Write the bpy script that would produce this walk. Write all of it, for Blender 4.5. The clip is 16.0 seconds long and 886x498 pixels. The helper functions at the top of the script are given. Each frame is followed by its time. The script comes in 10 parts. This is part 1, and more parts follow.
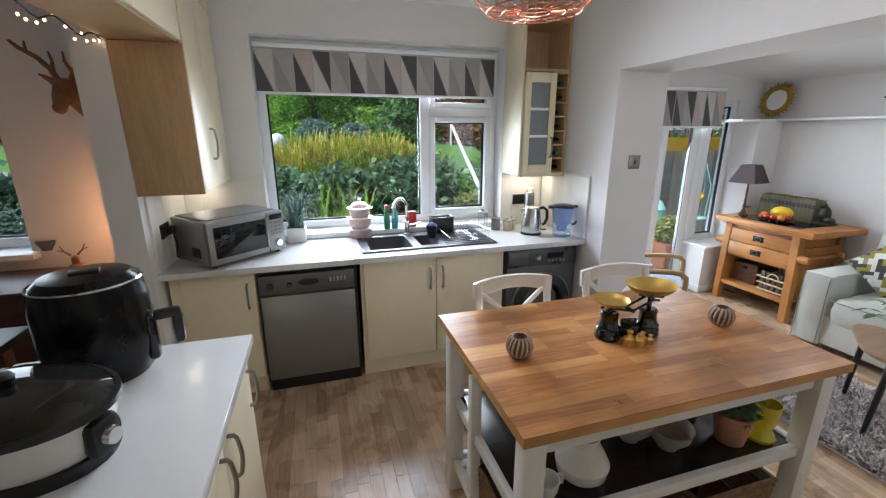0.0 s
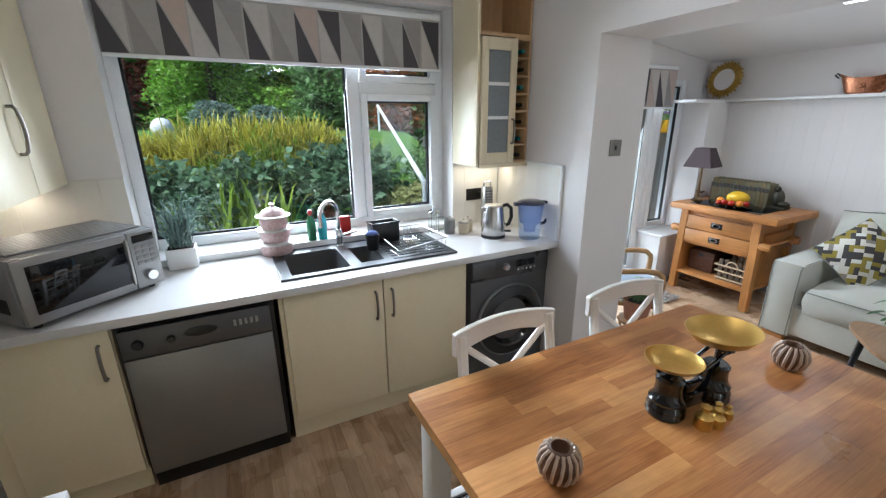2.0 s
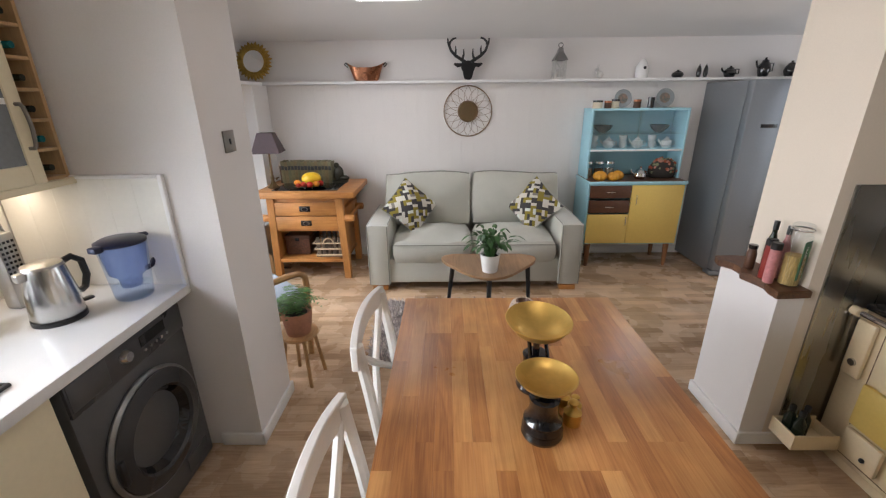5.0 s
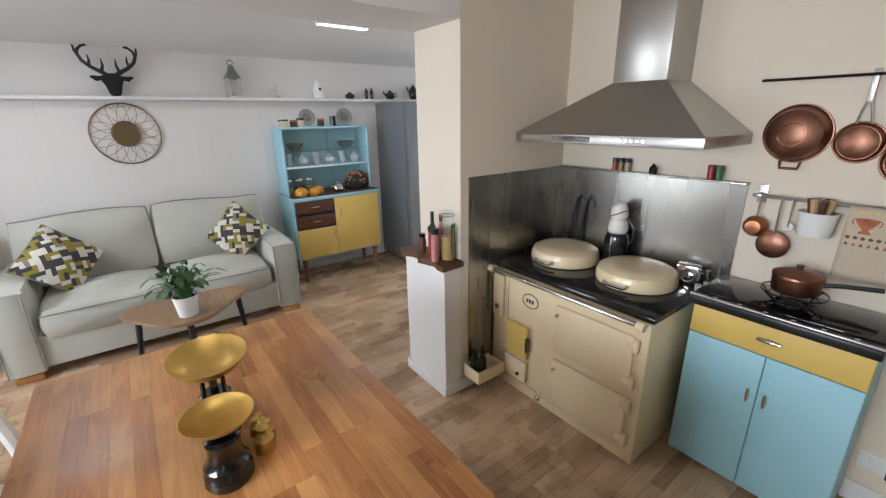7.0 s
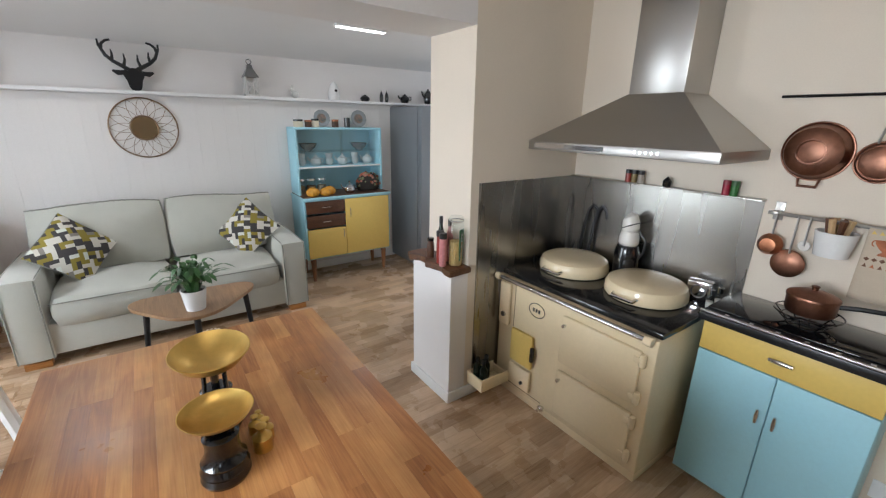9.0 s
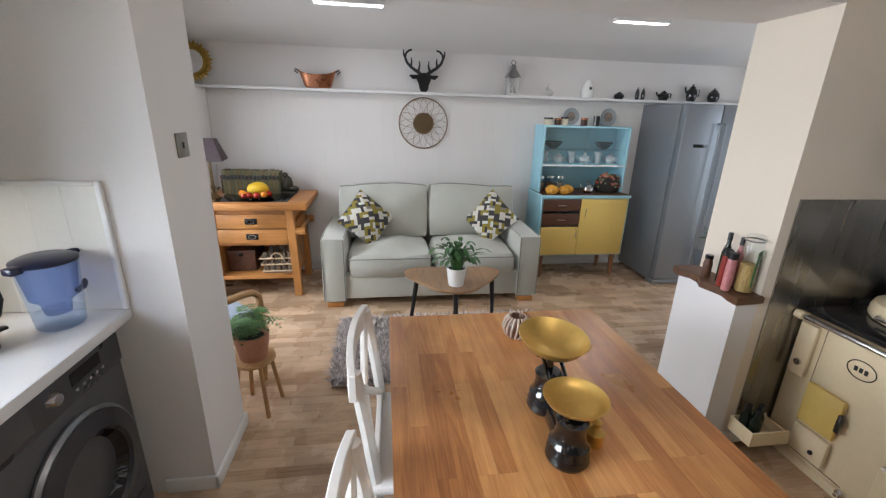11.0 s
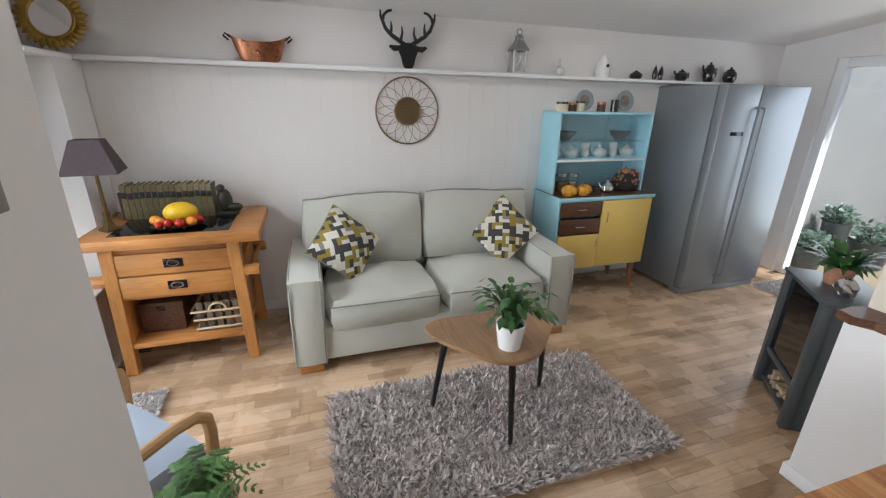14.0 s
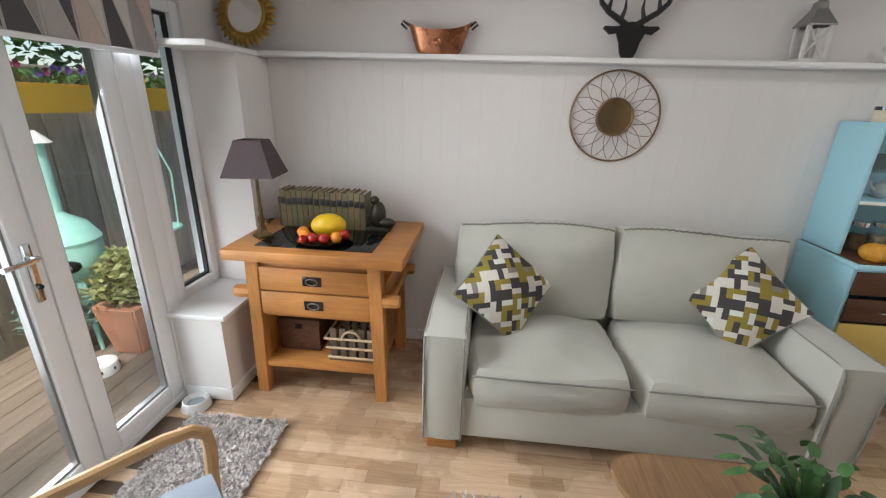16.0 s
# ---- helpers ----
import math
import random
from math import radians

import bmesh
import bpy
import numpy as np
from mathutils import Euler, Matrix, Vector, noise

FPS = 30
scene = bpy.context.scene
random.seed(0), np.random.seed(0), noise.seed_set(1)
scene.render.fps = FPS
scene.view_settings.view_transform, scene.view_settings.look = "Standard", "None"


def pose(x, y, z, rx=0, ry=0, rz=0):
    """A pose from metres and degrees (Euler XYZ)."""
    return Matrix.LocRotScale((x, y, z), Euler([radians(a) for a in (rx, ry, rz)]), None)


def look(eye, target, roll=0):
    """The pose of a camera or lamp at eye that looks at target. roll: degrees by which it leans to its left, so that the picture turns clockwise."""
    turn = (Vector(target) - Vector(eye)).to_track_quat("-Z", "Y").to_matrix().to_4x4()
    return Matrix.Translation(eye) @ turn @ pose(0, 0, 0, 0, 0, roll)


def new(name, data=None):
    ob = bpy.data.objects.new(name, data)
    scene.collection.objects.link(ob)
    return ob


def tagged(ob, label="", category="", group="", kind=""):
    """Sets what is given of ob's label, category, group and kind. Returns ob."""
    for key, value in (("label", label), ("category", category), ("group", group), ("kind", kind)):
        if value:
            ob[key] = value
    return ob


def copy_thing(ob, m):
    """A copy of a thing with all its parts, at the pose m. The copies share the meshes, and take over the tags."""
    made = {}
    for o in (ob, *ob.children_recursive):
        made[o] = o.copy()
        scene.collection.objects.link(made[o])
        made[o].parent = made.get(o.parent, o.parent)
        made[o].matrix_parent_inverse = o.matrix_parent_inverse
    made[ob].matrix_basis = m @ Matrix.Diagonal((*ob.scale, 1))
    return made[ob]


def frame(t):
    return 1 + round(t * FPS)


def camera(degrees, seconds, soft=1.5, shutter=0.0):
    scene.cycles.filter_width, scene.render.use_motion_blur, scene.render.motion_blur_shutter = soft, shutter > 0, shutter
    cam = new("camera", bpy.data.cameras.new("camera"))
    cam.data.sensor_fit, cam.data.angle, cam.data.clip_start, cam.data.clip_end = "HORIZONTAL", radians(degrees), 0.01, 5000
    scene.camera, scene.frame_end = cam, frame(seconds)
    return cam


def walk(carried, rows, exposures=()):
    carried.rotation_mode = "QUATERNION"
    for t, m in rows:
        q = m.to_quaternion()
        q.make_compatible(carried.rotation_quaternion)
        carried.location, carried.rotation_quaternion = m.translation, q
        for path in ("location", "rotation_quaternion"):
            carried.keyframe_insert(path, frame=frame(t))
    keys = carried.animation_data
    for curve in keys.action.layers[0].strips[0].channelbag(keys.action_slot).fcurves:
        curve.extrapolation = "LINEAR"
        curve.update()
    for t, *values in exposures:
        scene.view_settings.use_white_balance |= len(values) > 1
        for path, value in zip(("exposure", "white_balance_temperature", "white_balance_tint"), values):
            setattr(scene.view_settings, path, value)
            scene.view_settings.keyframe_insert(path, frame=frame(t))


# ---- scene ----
cam = camera(94.2, 16.0, soft=1.25)
METRES, EYE, TILT, LEAN, TURN = 4.45, 1.7, 0.0, 0.0, -16.5
PATH = [
    (0, (0.096, 0.173, 1.689), (0.65, 2.018, 1.15), -0.1),
    (0.5, (0.164, 0.336, 1.683), (0.719, 2.177, 1.134), -0.3),
    (1, (0.229, 0.479, 1.671), (0.834, 2.301, 1.112), -0.3),
    (1.5, (0.23, 0.647, 1.657), (0.942, 2.424, 1.077), -0.3),
    (2, (0.198, 0.86, 1.664), (1.067, 2.558, 1.062), -0.4),
    (2.5, (0.186, 1.011, 1.669), (1.251, 2.583, 1.041), -0.5),
    (3, (0.24, 1.172, 1.653), (1.517, 2.567, 1.002), -0.5),
    (3.5, (0.337, 1.355, 1.657), (1.828, 2.507, 0.986), -0.5),
    (4, (0.384, 1.502, 1.657), (2.065, 2.333, 0.964), -0.2),
    (4.5, (0.387, 1.608, 1.665), (2.207, 2.055, 0.966), -0.5),
    (5, (0.371, 1.642, 1.663), (2.25, 1.663, 0.977), -0.6),
    (7.5, (0.296, 1.42, 1.638), (1.739, 0.174, 1.032), -0.5),
    (8, (0.286, 1.406, 1.634), (1.699, 0.125, 1.032), 0.0),
    (8.5, (0.29, 1.413, 1.634), (1.742, 0.173, 1.039), 0.6),
    (9, (0.314, 1.454, 1.64), (1.869, 0.345, 1.048), 1.1),
    (9.5, (0.351, 1.532, 1.662), (2.035, 0.637, 1.059), 1.3),
    (10, (0.334, 1.623, 1.637), (2.154, 1.039, 1.05), 2.0),
    (12.5, (0.91, 2.15, 1.648), (2.792, 1.982, 0.99), 0.9),
    (13, (1.079, 2.229, 1.617), (2.941, 1.908, 0.961), 1.0),
    (13.5, (1.282, 2.219, 1.606), (3.106, 1.747, 0.935), 1.0),
    (14, (1.521, 2.172, 1.611), (3.312, 1.589, 0.939), 1.2),
    (14.5, (1.706, 2.153, 1.604), (3.494, 1.579, 0.916), 1.4),
    (15, (1.941, 2.172, 1.601), (3.753, 1.686, 0.908), 1.4),
    (15.5, (2.098, 2.172, 1.594), (3.96, 1.93, 0.906), 1.7),
    (16, (2.252, 2.138, 1.584), (4.13, 2.309, 0.917), 1.8),
]
walk(cam, [(t, look(eye, target, roll)) for t, eye, target, roll in PATH], exposures=[(0, 0.22, 5750, 10), (2.5, 0.16, 5700, 9), (4, -0.04, 6050, 11), (5, 0.08, 6400, 16), (8, 0.24, 6000, 11), (10, 0.16, 6050, 12), (12.5, 0.1, 6050, 13), (14, 0.06, 6150, 12), (16, 0.04, 6350, 12)])

# ---- light ----
world = bpy.data.worlds.new("sky")
scene.world = world
world.use_nodes = True
wn = world.node_tree
sky = wn.nodes.new("ShaderNodeTexSky")
sky.sky_type, sky.sun_disc = "NISHITA", False
sky.sun_elevation, sky.sun_rotation = radians(55.5), radians(254)
wn.links.new(sky.outputs[0], wn.nodes["Background"].inputs[0])
wn.nodes["Background"].inputs[1].default_value = 0.15


def lamp(name, kind, m, energy, color=(1, 1, 1), **kw):
    data = bpy.data.lights.new(name, kind)
    data.energy, data.color = energy, color
    if kind == "AREA":
        data.shape, data.size, data.size_y = "RECTANGLE", kw["size"][0], kw["size"][1]
        data.spread = radians(kw.get("spread", 180))
    elif kind == "SUN":
        data.angle = radians(kw["angle"])
    else:
        data.shadow_soft_size = kw.get("radius", 0.05)
    ob = new(name, data)
    ob.matrix_world = m
    return ob


lamp("sun", "SUN", look((-5.9, -1.7, 9), (0, 0, 0)), 5.0, (1, 0.96, 0.9), angle=8)
# daylight entering through the openings
lamp("window_daylight", "AREA", look((0.66, 3.74, 1.55), (0.85, 0.0, 0.25)), 44, (0.93, 0.97, 1), size=(1.35, 0.9), spread=122)
lamp("french_door_daylight", "AREA", look((3.4, 3.9, 1.1), (3.5, 1.4, 0.1)), 48, (0.93, 0.97, 1), size=(1.5, 1.7), spread=130)
lamp("south_door_daylight", "AREA", look((3.6, -2.58, 1.1), (3.4, 0.4, 0.0)), 18, (0.93, 0.97, 1), size=(1.2, 1.8))
lamp("dining_window_daylight", "AREA", look((-2.5, 3.74, 1.5), (-2.2, 2.0, 1.0)), 12, (0.93, 0.97, 1), size=(1.3, 1.0))

# ---- materials ----


def mat(name, color, rough=0.5, metal=0.0, vary=0.12, scale=6.0, bump=0.1, fine=60.0, rand=0.0, tint=None, stretch=(1, 1, 1), coat=0.0, island=False, sheen=0.0):
    """A surface with variation at two scales and fine relief."""
    m = bpy.data.materials.new(name)
    m.use_nodes = True
    nt = m.node_tree
    b = nt.nodes["Principled BSDF"]
    tc = nt.nodes.new("ShaderNodeTexCoord")
    mp = nt.nodes.new("ShaderNodeMapping")
    mp.inputs["Scale"].default_value = stretch
    nt.links.new(tc.outputs["Object"], mp.inputs[0])
    n1 = nt.nodes.new("ShaderNodeTexNoise")
    n1.inputs["Scale"].default_value, n1.inputs["Detail"].default_value = scale, 4
    n2 = nt.nodes.new("ShaderNodeTexNoise")
    n2.inputs["Scale"].default_value, n2.inputs["Detail"].default_value = fine, 5
    for n in (n1, n2):
        nt.links.new(mp.outputs[0], n.inputs[0])
    mixf = nt.nodes.new("ShaderNodeMath")
    mixf.operation = "ADD"
    nt.links.new(n1.outputs[0], mixf.inputs[0])
    nt.links.new(n2.outputs[0], mixf.inputs[1])
    ramp = nt.nodes.new("ShaderNodeMapRange")
    ramp.inputs[1].default_value, ramp.inputs[2].default_value = 0.65, 1.35
    nt.links.new(mixf.outputs[0], ramp.inputs[0])
    mix = nt.nodes.new("ShaderNodeMix")
    mix.data_type = "RGBA"
    c2 = tint or tuple(max(0.0, c * (1 - 2.2 * vary)) for c in color)
    mix.inputs[6].default_value, mix.inputs[7].default_value = (*c2, 1), (*color, 1)
    nt.links.new(ramp.outputs[0], mix.inputs[0])
    out = mix.outputs[2]
    if rand:
        if island:
            src = nt.nodes.new("ShaderNodeNewGeometry").outputs["Random Per Island"]
        else:
            src = nt.nodes.new("ShaderNodeObjectInfo").outputs["Random"]
            shift = nt.nodes.new("ShaderNodeMath")
            shift.operation = "MULTIPLY"
            shift.inputs[1].default_value = 37.0
            nt.links.new(src, shift.inputs[0])
            nt.links.new(shift.outputs[0], mp.inputs["Location"])
        hsv = nt.nodes.new("ShaderNodeHueSaturation")
        mr = nt.nodes.new("ShaderNodeMapRange")
        mr.inputs[3].default_value, mr.inputs[4].default_value = 1 - rand, 1 + rand
        nt.links.new(src, mr.inputs[0])
        nt.links.new(mr.outputs[0], hsv.inputs["Value"])
        nt.links.new(out, hsv.inputs["Color"])
        out = hsv.outputs[0]
    nt.links.new(out, b.inputs["Base Color"])
    b.inputs["Metallic"].default_value = metal
    rr = nt.nodes.new("ShaderNodeMapRange")
    rr.inputs[3].default_value, rr.inputs[4].default_value = max(0.02, rough * 0.85), min(1, rough * 1.15)
    nt.links.new(n1.outputs[0], rr.inputs[0])
    nt.links.new(rr.outputs[0], b.inputs["Roughness"])
    b.inputs["Coat Weight"].default_value = coat
    b.inputs["Sheen Weight"].default_value = sheen
    if bump:
        bp = nt.nodes.new("ShaderNodeBump")
        bp.inputs["Strength"].default_value, bp.inputs["Distance"].default_value = bump, 0.004
        nt.links.new(n2.outputs[0], bp.inputs["Height"])
        nt.links.new(bp.outputs[0], b.inputs["Normal"])
    return m


def wood(name, pale, mid, dark, along, rough=0.35, rand=0.45, island=False, bands=16.0, stain=0.12):
    """Sawn timber: growth bands and fibres drawn out along one axis, each piece with a tone of its own."""
    m = bpy.data.materials.new(name)
    m.use_nodes = True
    nt = m.node_tree
    b = nt.nodes["Principled BSDF"]

    def node(kind, **vals):
        n = nt.nodes.new(kind)
        for k, v in vals.items():
            n.inputs[k.replace("_", " ")].default_value = v
        return n

    def calc(op, x, y):
        n = nt.nodes.new("ShaderNodeMath")
        n.operation = op
        for slot, v in ((0, x), (1, y)):
            if isinstance(v, (int, float)):
                n.inputs[slot].default_value = v
            else:
                nt.links.new(v, n.inputs[slot])
        return n.outputs[0]

    tc = nt.nodes.new("ShaderNodeTexCoord")
    if island:
        src = nt.nodes.new("ShaderNodeNewGeometry").outputs["Random Per Island"]
    else:
        src = nt.nodes.new("ShaderNodeObjectInfo").outputs["Random"]
    shift = calc("MULTIPLY", src, 37.0)
    long, fibre = {"x": ((0.10, 1, 1), (0.035, 1, 1)), "y": ((1, 0.10, 1), (1, 0.035, 1)), "z": ((1, 1, 0.10), (1, 1, 0.035))}[along]
    maps = []
    for sc in (long, fibre):
        mp = node("ShaderNodeMapping", Scale=sc)
        nt.links.new(tc.outputs["Object"], mp.inputs[0])
        nt.links.new(shift, mp.inputs["Location"])
        maps.append(mp.outputs[0])
    wv = nt.nodes.new("ShaderNodeTexNoise")
    wv.inputs["Scale"].default_value, wv.inputs["Detail"].default_value, wv.inputs["Distortion"].default_value = bands, 2.0, 1.4
    nt.links.new(maps[0], wv.inputs["Vector"])
    rings = calc("PINGPONG", calc("MULTIPLY", wv.outputs[0], 7.0), 1.0)
    fb = node("ShaderNodeTexNoise", Scale=260.0, Detail=4.0)
    nt.links.new(maps[1], fb.inputs["Vector"])
    fac = calc("ADD", calc("ADD", calc("MULTIPLY", src, rand), calc("MULTIPLY", rings, 0.2)), calc("MULTIPLY", fb.outputs[0], 0.75 - rand * 0.4))
    rp = nt.nodes.new("ShaderNodeValToRGB")
    el = rp.color_ramp.elements
    el[0].position, el[0].color = 0.18, (*dark, 1)
    el[1].position, el[1].color = 0.95, (*pale, 1)
    e = el.new(0.55)
    e.color = (*mid, 1)
    nt.links.new(fac, rp.inputs[0])
    geo = nt.nodes.new("ShaderNodeNewGeometry")
    st = node("ShaderNodeTexNoise", Scale=3.2, Detail=5.0)
    nt.links.new(geo.outputs["Position"], st.inputs["Vector"])
    mr = node("ShaderNodeMapRange")
    mr.inputs[1].default_value, mr.inputs[2].default_value = 0.35, 0.65
    mr.inputs[3].default_value, mr.inputs[4].default_value = 1 - stain * 2, 1 + stain
    nt.links.new(st.outputs[0], mr.inputs[0])
    hsv = nt.nodes.new("ShaderNodeHueSaturation")
    nt.links.new(rp.outputs[0], hsv.inputs["Color"])
    nt.links.new(mr.outputs[0], hsv.inputs["Value"])
    nt.links.new(hsv.outputs[0], b.inputs["Base Color"])
    rr = node("ShaderNodeMapRange")
    rr.inputs[1].default_value, rr.inputs[2].default_value = 0.3, 0.7
    rr.inputs[3].default_value, rr.inputs[4].default_value = rough * 0.8, rough * 1.25
    nt.links.new(st.outputs[0], rr.inputs[0])
    nt.links.new(rr.outputs[0], b.inputs["Roughness"])
    bp = nt.nodes.new("ShaderNodeBump")
    bp.inputs["Strength"].default_value, bp.inputs["Distance"].default_value = 0.08, 0.002
    nt.links.new(fb.outputs[0], bp.inputs["Height"])
    nt.links.new(bp.outputs[0], b.inputs["Normal"])
    return m


def glass(name, color=(0.97, 0.99, 0.98), rough=0.0, alpha=0.12):
    """Thin clear glazing: mostly see-through, with a glossy surface."""
    m = bpy.data.materials.new(name)
    m.use_nodes = True
    nt = m.node_tree
    nt.nodes.remove(nt.nodes["Principled BSDF"])
    tr = nt.nodes.new("ShaderNodeBsdfTransparent")
    gl = nt.nodes.new("ShaderNodeBsdfGlossy")
    tr.inputs[0].default_value = (*color, 1)
    gl.inputs["Roughness"].default_value = max(rough, 0.02)
    fr = nt.nodes.new("ShaderNodeLayerWeight")
    pw_ = nt.nodes.new("ShaderNodeMath")
    pw_.operation = "POWER"
    pw_.inputs[1].default_value = 5.0
    nt.links.new(fr.outputs["Facing"], pw_.inputs[0])
    mul = nt.nodes.new("ShaderNodeMath")
    mul.operation = "MULTIPLY_ADD"
    mul.inputs[1].default_value, mul.inputs[2].default_value = 0.6, alpha * 0.2
    nt.links.new(pw_.outputs[0], mul.inputs[0])
    mx = nt.nodes.new("ShaderNodeMixShader")
    nt.links.new(mul.outputs[0], mx.inputs[0])
    nt.links.new(tr.outputs[0], mx.inputs[1])
    nt.links.new(gl.outputs[0], mx.inputs[2])
    nt.links.new(mx.outputs[0], nt.nodes["Material Output"].inputs[0])
    return m


def glow(name, color, strength):
    m = bpy.data.materials.new(name)
    m.use_nodes = True
    b = m.node_tree.nodes["Principled BSDF"]
    b.inputs["Base Color"].default_value = (*color, 1)
    b.inputs["Emission Color"].default_value = (*color, 1)
    b.inputs["Emission Strength"].default_value = strength
    return m


M_WALL = mat("wall_paint", (0.80, 0.775, 0.755), 0.75, vary=0.025, scale=2.5, fine=180, bump=0.06)
M_CREAMWALL = mat("cream_wall_paint", (0.77, 0.68, 0.56), 0.7, vary=0.03, scale=2.5, fine=180, bump=0.06)
M_CEIL = mat("ceiling_paint", (0.80, 0.79, 0.78), 0.85, vary=0.02, scale=3, fine=200, bump=0.04)
M_TRIM = mat("white_gloss_trim", (0.84, 0.84, 0.83), 0.3, vary=0.02, bump=0.02)
M_UPVC = mat("white_window_frame", (0.85, 0.87, 0.88), 0.25, vary=0.015, bump=0.01)
M_CREAM = mat("cream_cabinet", (0.80, 0.71, 0.50), 0.38, vary=0.03, scale=3, bump=0.03)
M_BEECH = mat("beech_veneer", (0.62, 0.41, 0.21), 0.45, vary=0.12, scale=4, fine=30, stretch=(8, 8, 0.7), bump=0.04)
M_QUARTZ = mat("white_worktop", (0.73, 0.725, 0.715), 0.16, vary=0.03, scale=8, fine=250, bump=0.01)
M_STEEL = mat("brushed_steel", (0.47, 0.455, 0.43), 0.34, 1.0, vary=0.02, scale=2, fine=160, stretch=(0.4, 0.4, 8), bump=0.015)
M_CHROME = mat("chrome", (0.75, 0.75, 0.76), 0.1, 1.0, vary=0.03, bump=0.0)
M_GREYMETAL = mat("grey_appliance_paint", (0.12, 0.12, 0.125), 0.35, 0.5, vary=0.04, bump=0.02)
M_SILVERDOOR = mat("silver_appliance_panel", (0.27, 0.265, 0.26), 0.33, 0.6, vary=0.03, bump=0.02)
M_BLACK = mat("black_plastic", (0.011, 0.011, 0.012), 0.35, vary=0.1, bump=0.03)
M_BLACKGLASS = mat("black_glass", (0.008, 0.008, 0.009), 0.05, vary=0.1, bump=0.0)
M_ENAMEL = mat("black_enamel", (0.012, 0.012, 0.013), 0.12, vary=0.1, bump=0.02, coat=0.3)
M_AGA = mat("cream_enamel", (0.83, 0.69, 0.45), 0.24, vary=0.03, scale=5, bump=0.02, coat=0.4)
M_BLUE = mat("pale_blue_cabinet", (0.38, 0.68, 0.78), 0.4, vary=0.03, scale=4, bump=0.03)
M_YELLOW = mat("mustard_yellow_cabinet", (0.74, 0.53, 0.14), 0.4, vary=0.04, scale=4, bump=0.03)
M_WHITEP = mat("white_painted_wood", (0.80, 0.78, 0.74), 0.4, vary=0.03, scale=8, bump=0.05)
M_OAK = wood("oak", (0.62, 0.30, 0.095), (0.49, 0.21, 0.055), (0.33, 0.125, 0.03), "y", 0.42, rand=0.2)
M_OAKV = wood("oak_upright_grain", (0.62, 0.30, 0.095), (0.49, 0.21, 0.055), (0.33, 0.125, 0.03), "z", 0.42, rand=0.2)
M_STAVE = wood("oiled_butcher_block", (0.70, 0.37, 0.135), (0.52, 0.225, 0.07), (0.29, 0.10, 0.03), "x", 0.33, rand=0.56, stain=0.18)
M_PLANK = wood("laminate_strip", (0.60, 0.43, 0.285), (0.45, 0.30, 0.18), (0.29, 0.175, 0.095), "y", 0.27, rand=0.6)
M_PLANKJ = wood("laminate_strip_far", (0.60, 0.43, 0.285), (0.45, 0.30, 0.18), (0.29, 0.175, 0.095), "y", 0.27, rand=0.6, island=True)
M_UNDER = mat("floor_joint", (0.12, 0.075, 0.045), 0.6, vary=0.1)
M_SOFA = mat("grey_green_sofa_cloth", (0.53, 0.53, 0.465), 0.9, vary=0.08, scale=4, fine=350, bump=0.25, sheen=0.25)
M_GLASS = glass("window_glass")
M_BROWN = mat("dark_brown_wood", (0.12, 0.05, 0.025), 0.4, vary=0.2, scale=4, fine=30, stretch=(6, 1, 6), bump=0.05)
M_MIRROR = mat("mirror_silvering", (0.86, 0.86, 0.86), 0.02, 1.0, vary=0.0, bump=0.0)

# ---- shape helpers ----


def box(bm, a, b, bevel=0.0, seg=2):
    """A box between two corners, its edges rounded."""
    c, s = [(p + q) / 2 for p, q in zip(a, b)], [abs(q - p) for p, q in zip(a, b)]
    got = bmesh.ops.create_cube(bm, size=1, matrix=Matrix.LocRotScale(c, None, s))
    if bevel:
        edges = {e for v in got["verts"] for e in v.link_edges}
        bmesh.ops.bevel(bm, geom=list(edges), offset=min(bevel, 0.45 * min(s)), segments=seg, affect="EDGES", profile=0.5, clamp_overlap=True)
    return bm


def lathe(bm, profile, at=(0, 0, 0), seg=32, turn=None):
    """A turned body from (radius, height) pairs."""
    rings = []
    m = Matrix.Translation(at) @ (turn or Matrix())
    for r, z in profile:
        if r < 1e-5:
            rings.append([bm.verts.new(m @ Vector((0, 0, z)))])
        else:
            rings.append([bm.verts.new(m @ Vector((r * math.cos(2 * math.pi * k / seg), r * math.sin(2 * math.pi * k / seg), z))) for k in range(seg)])
    for p, q in zip(rings, rings[1:]):
        for k in range(seg):
            k2 = (k + 1) % seg
            if len(p) == 1 and len(q) == 1:
                continue
            if len(p) == 1:
                bm.faces.new((p[0], q[k2], q[k]))
            elif len(q) == 1:
                bm.faces.new((p[k], p[k2], q[0]))
            else:
                bm.faces.new((p[k], p[k2], q[k2], q[k]))
    return bm


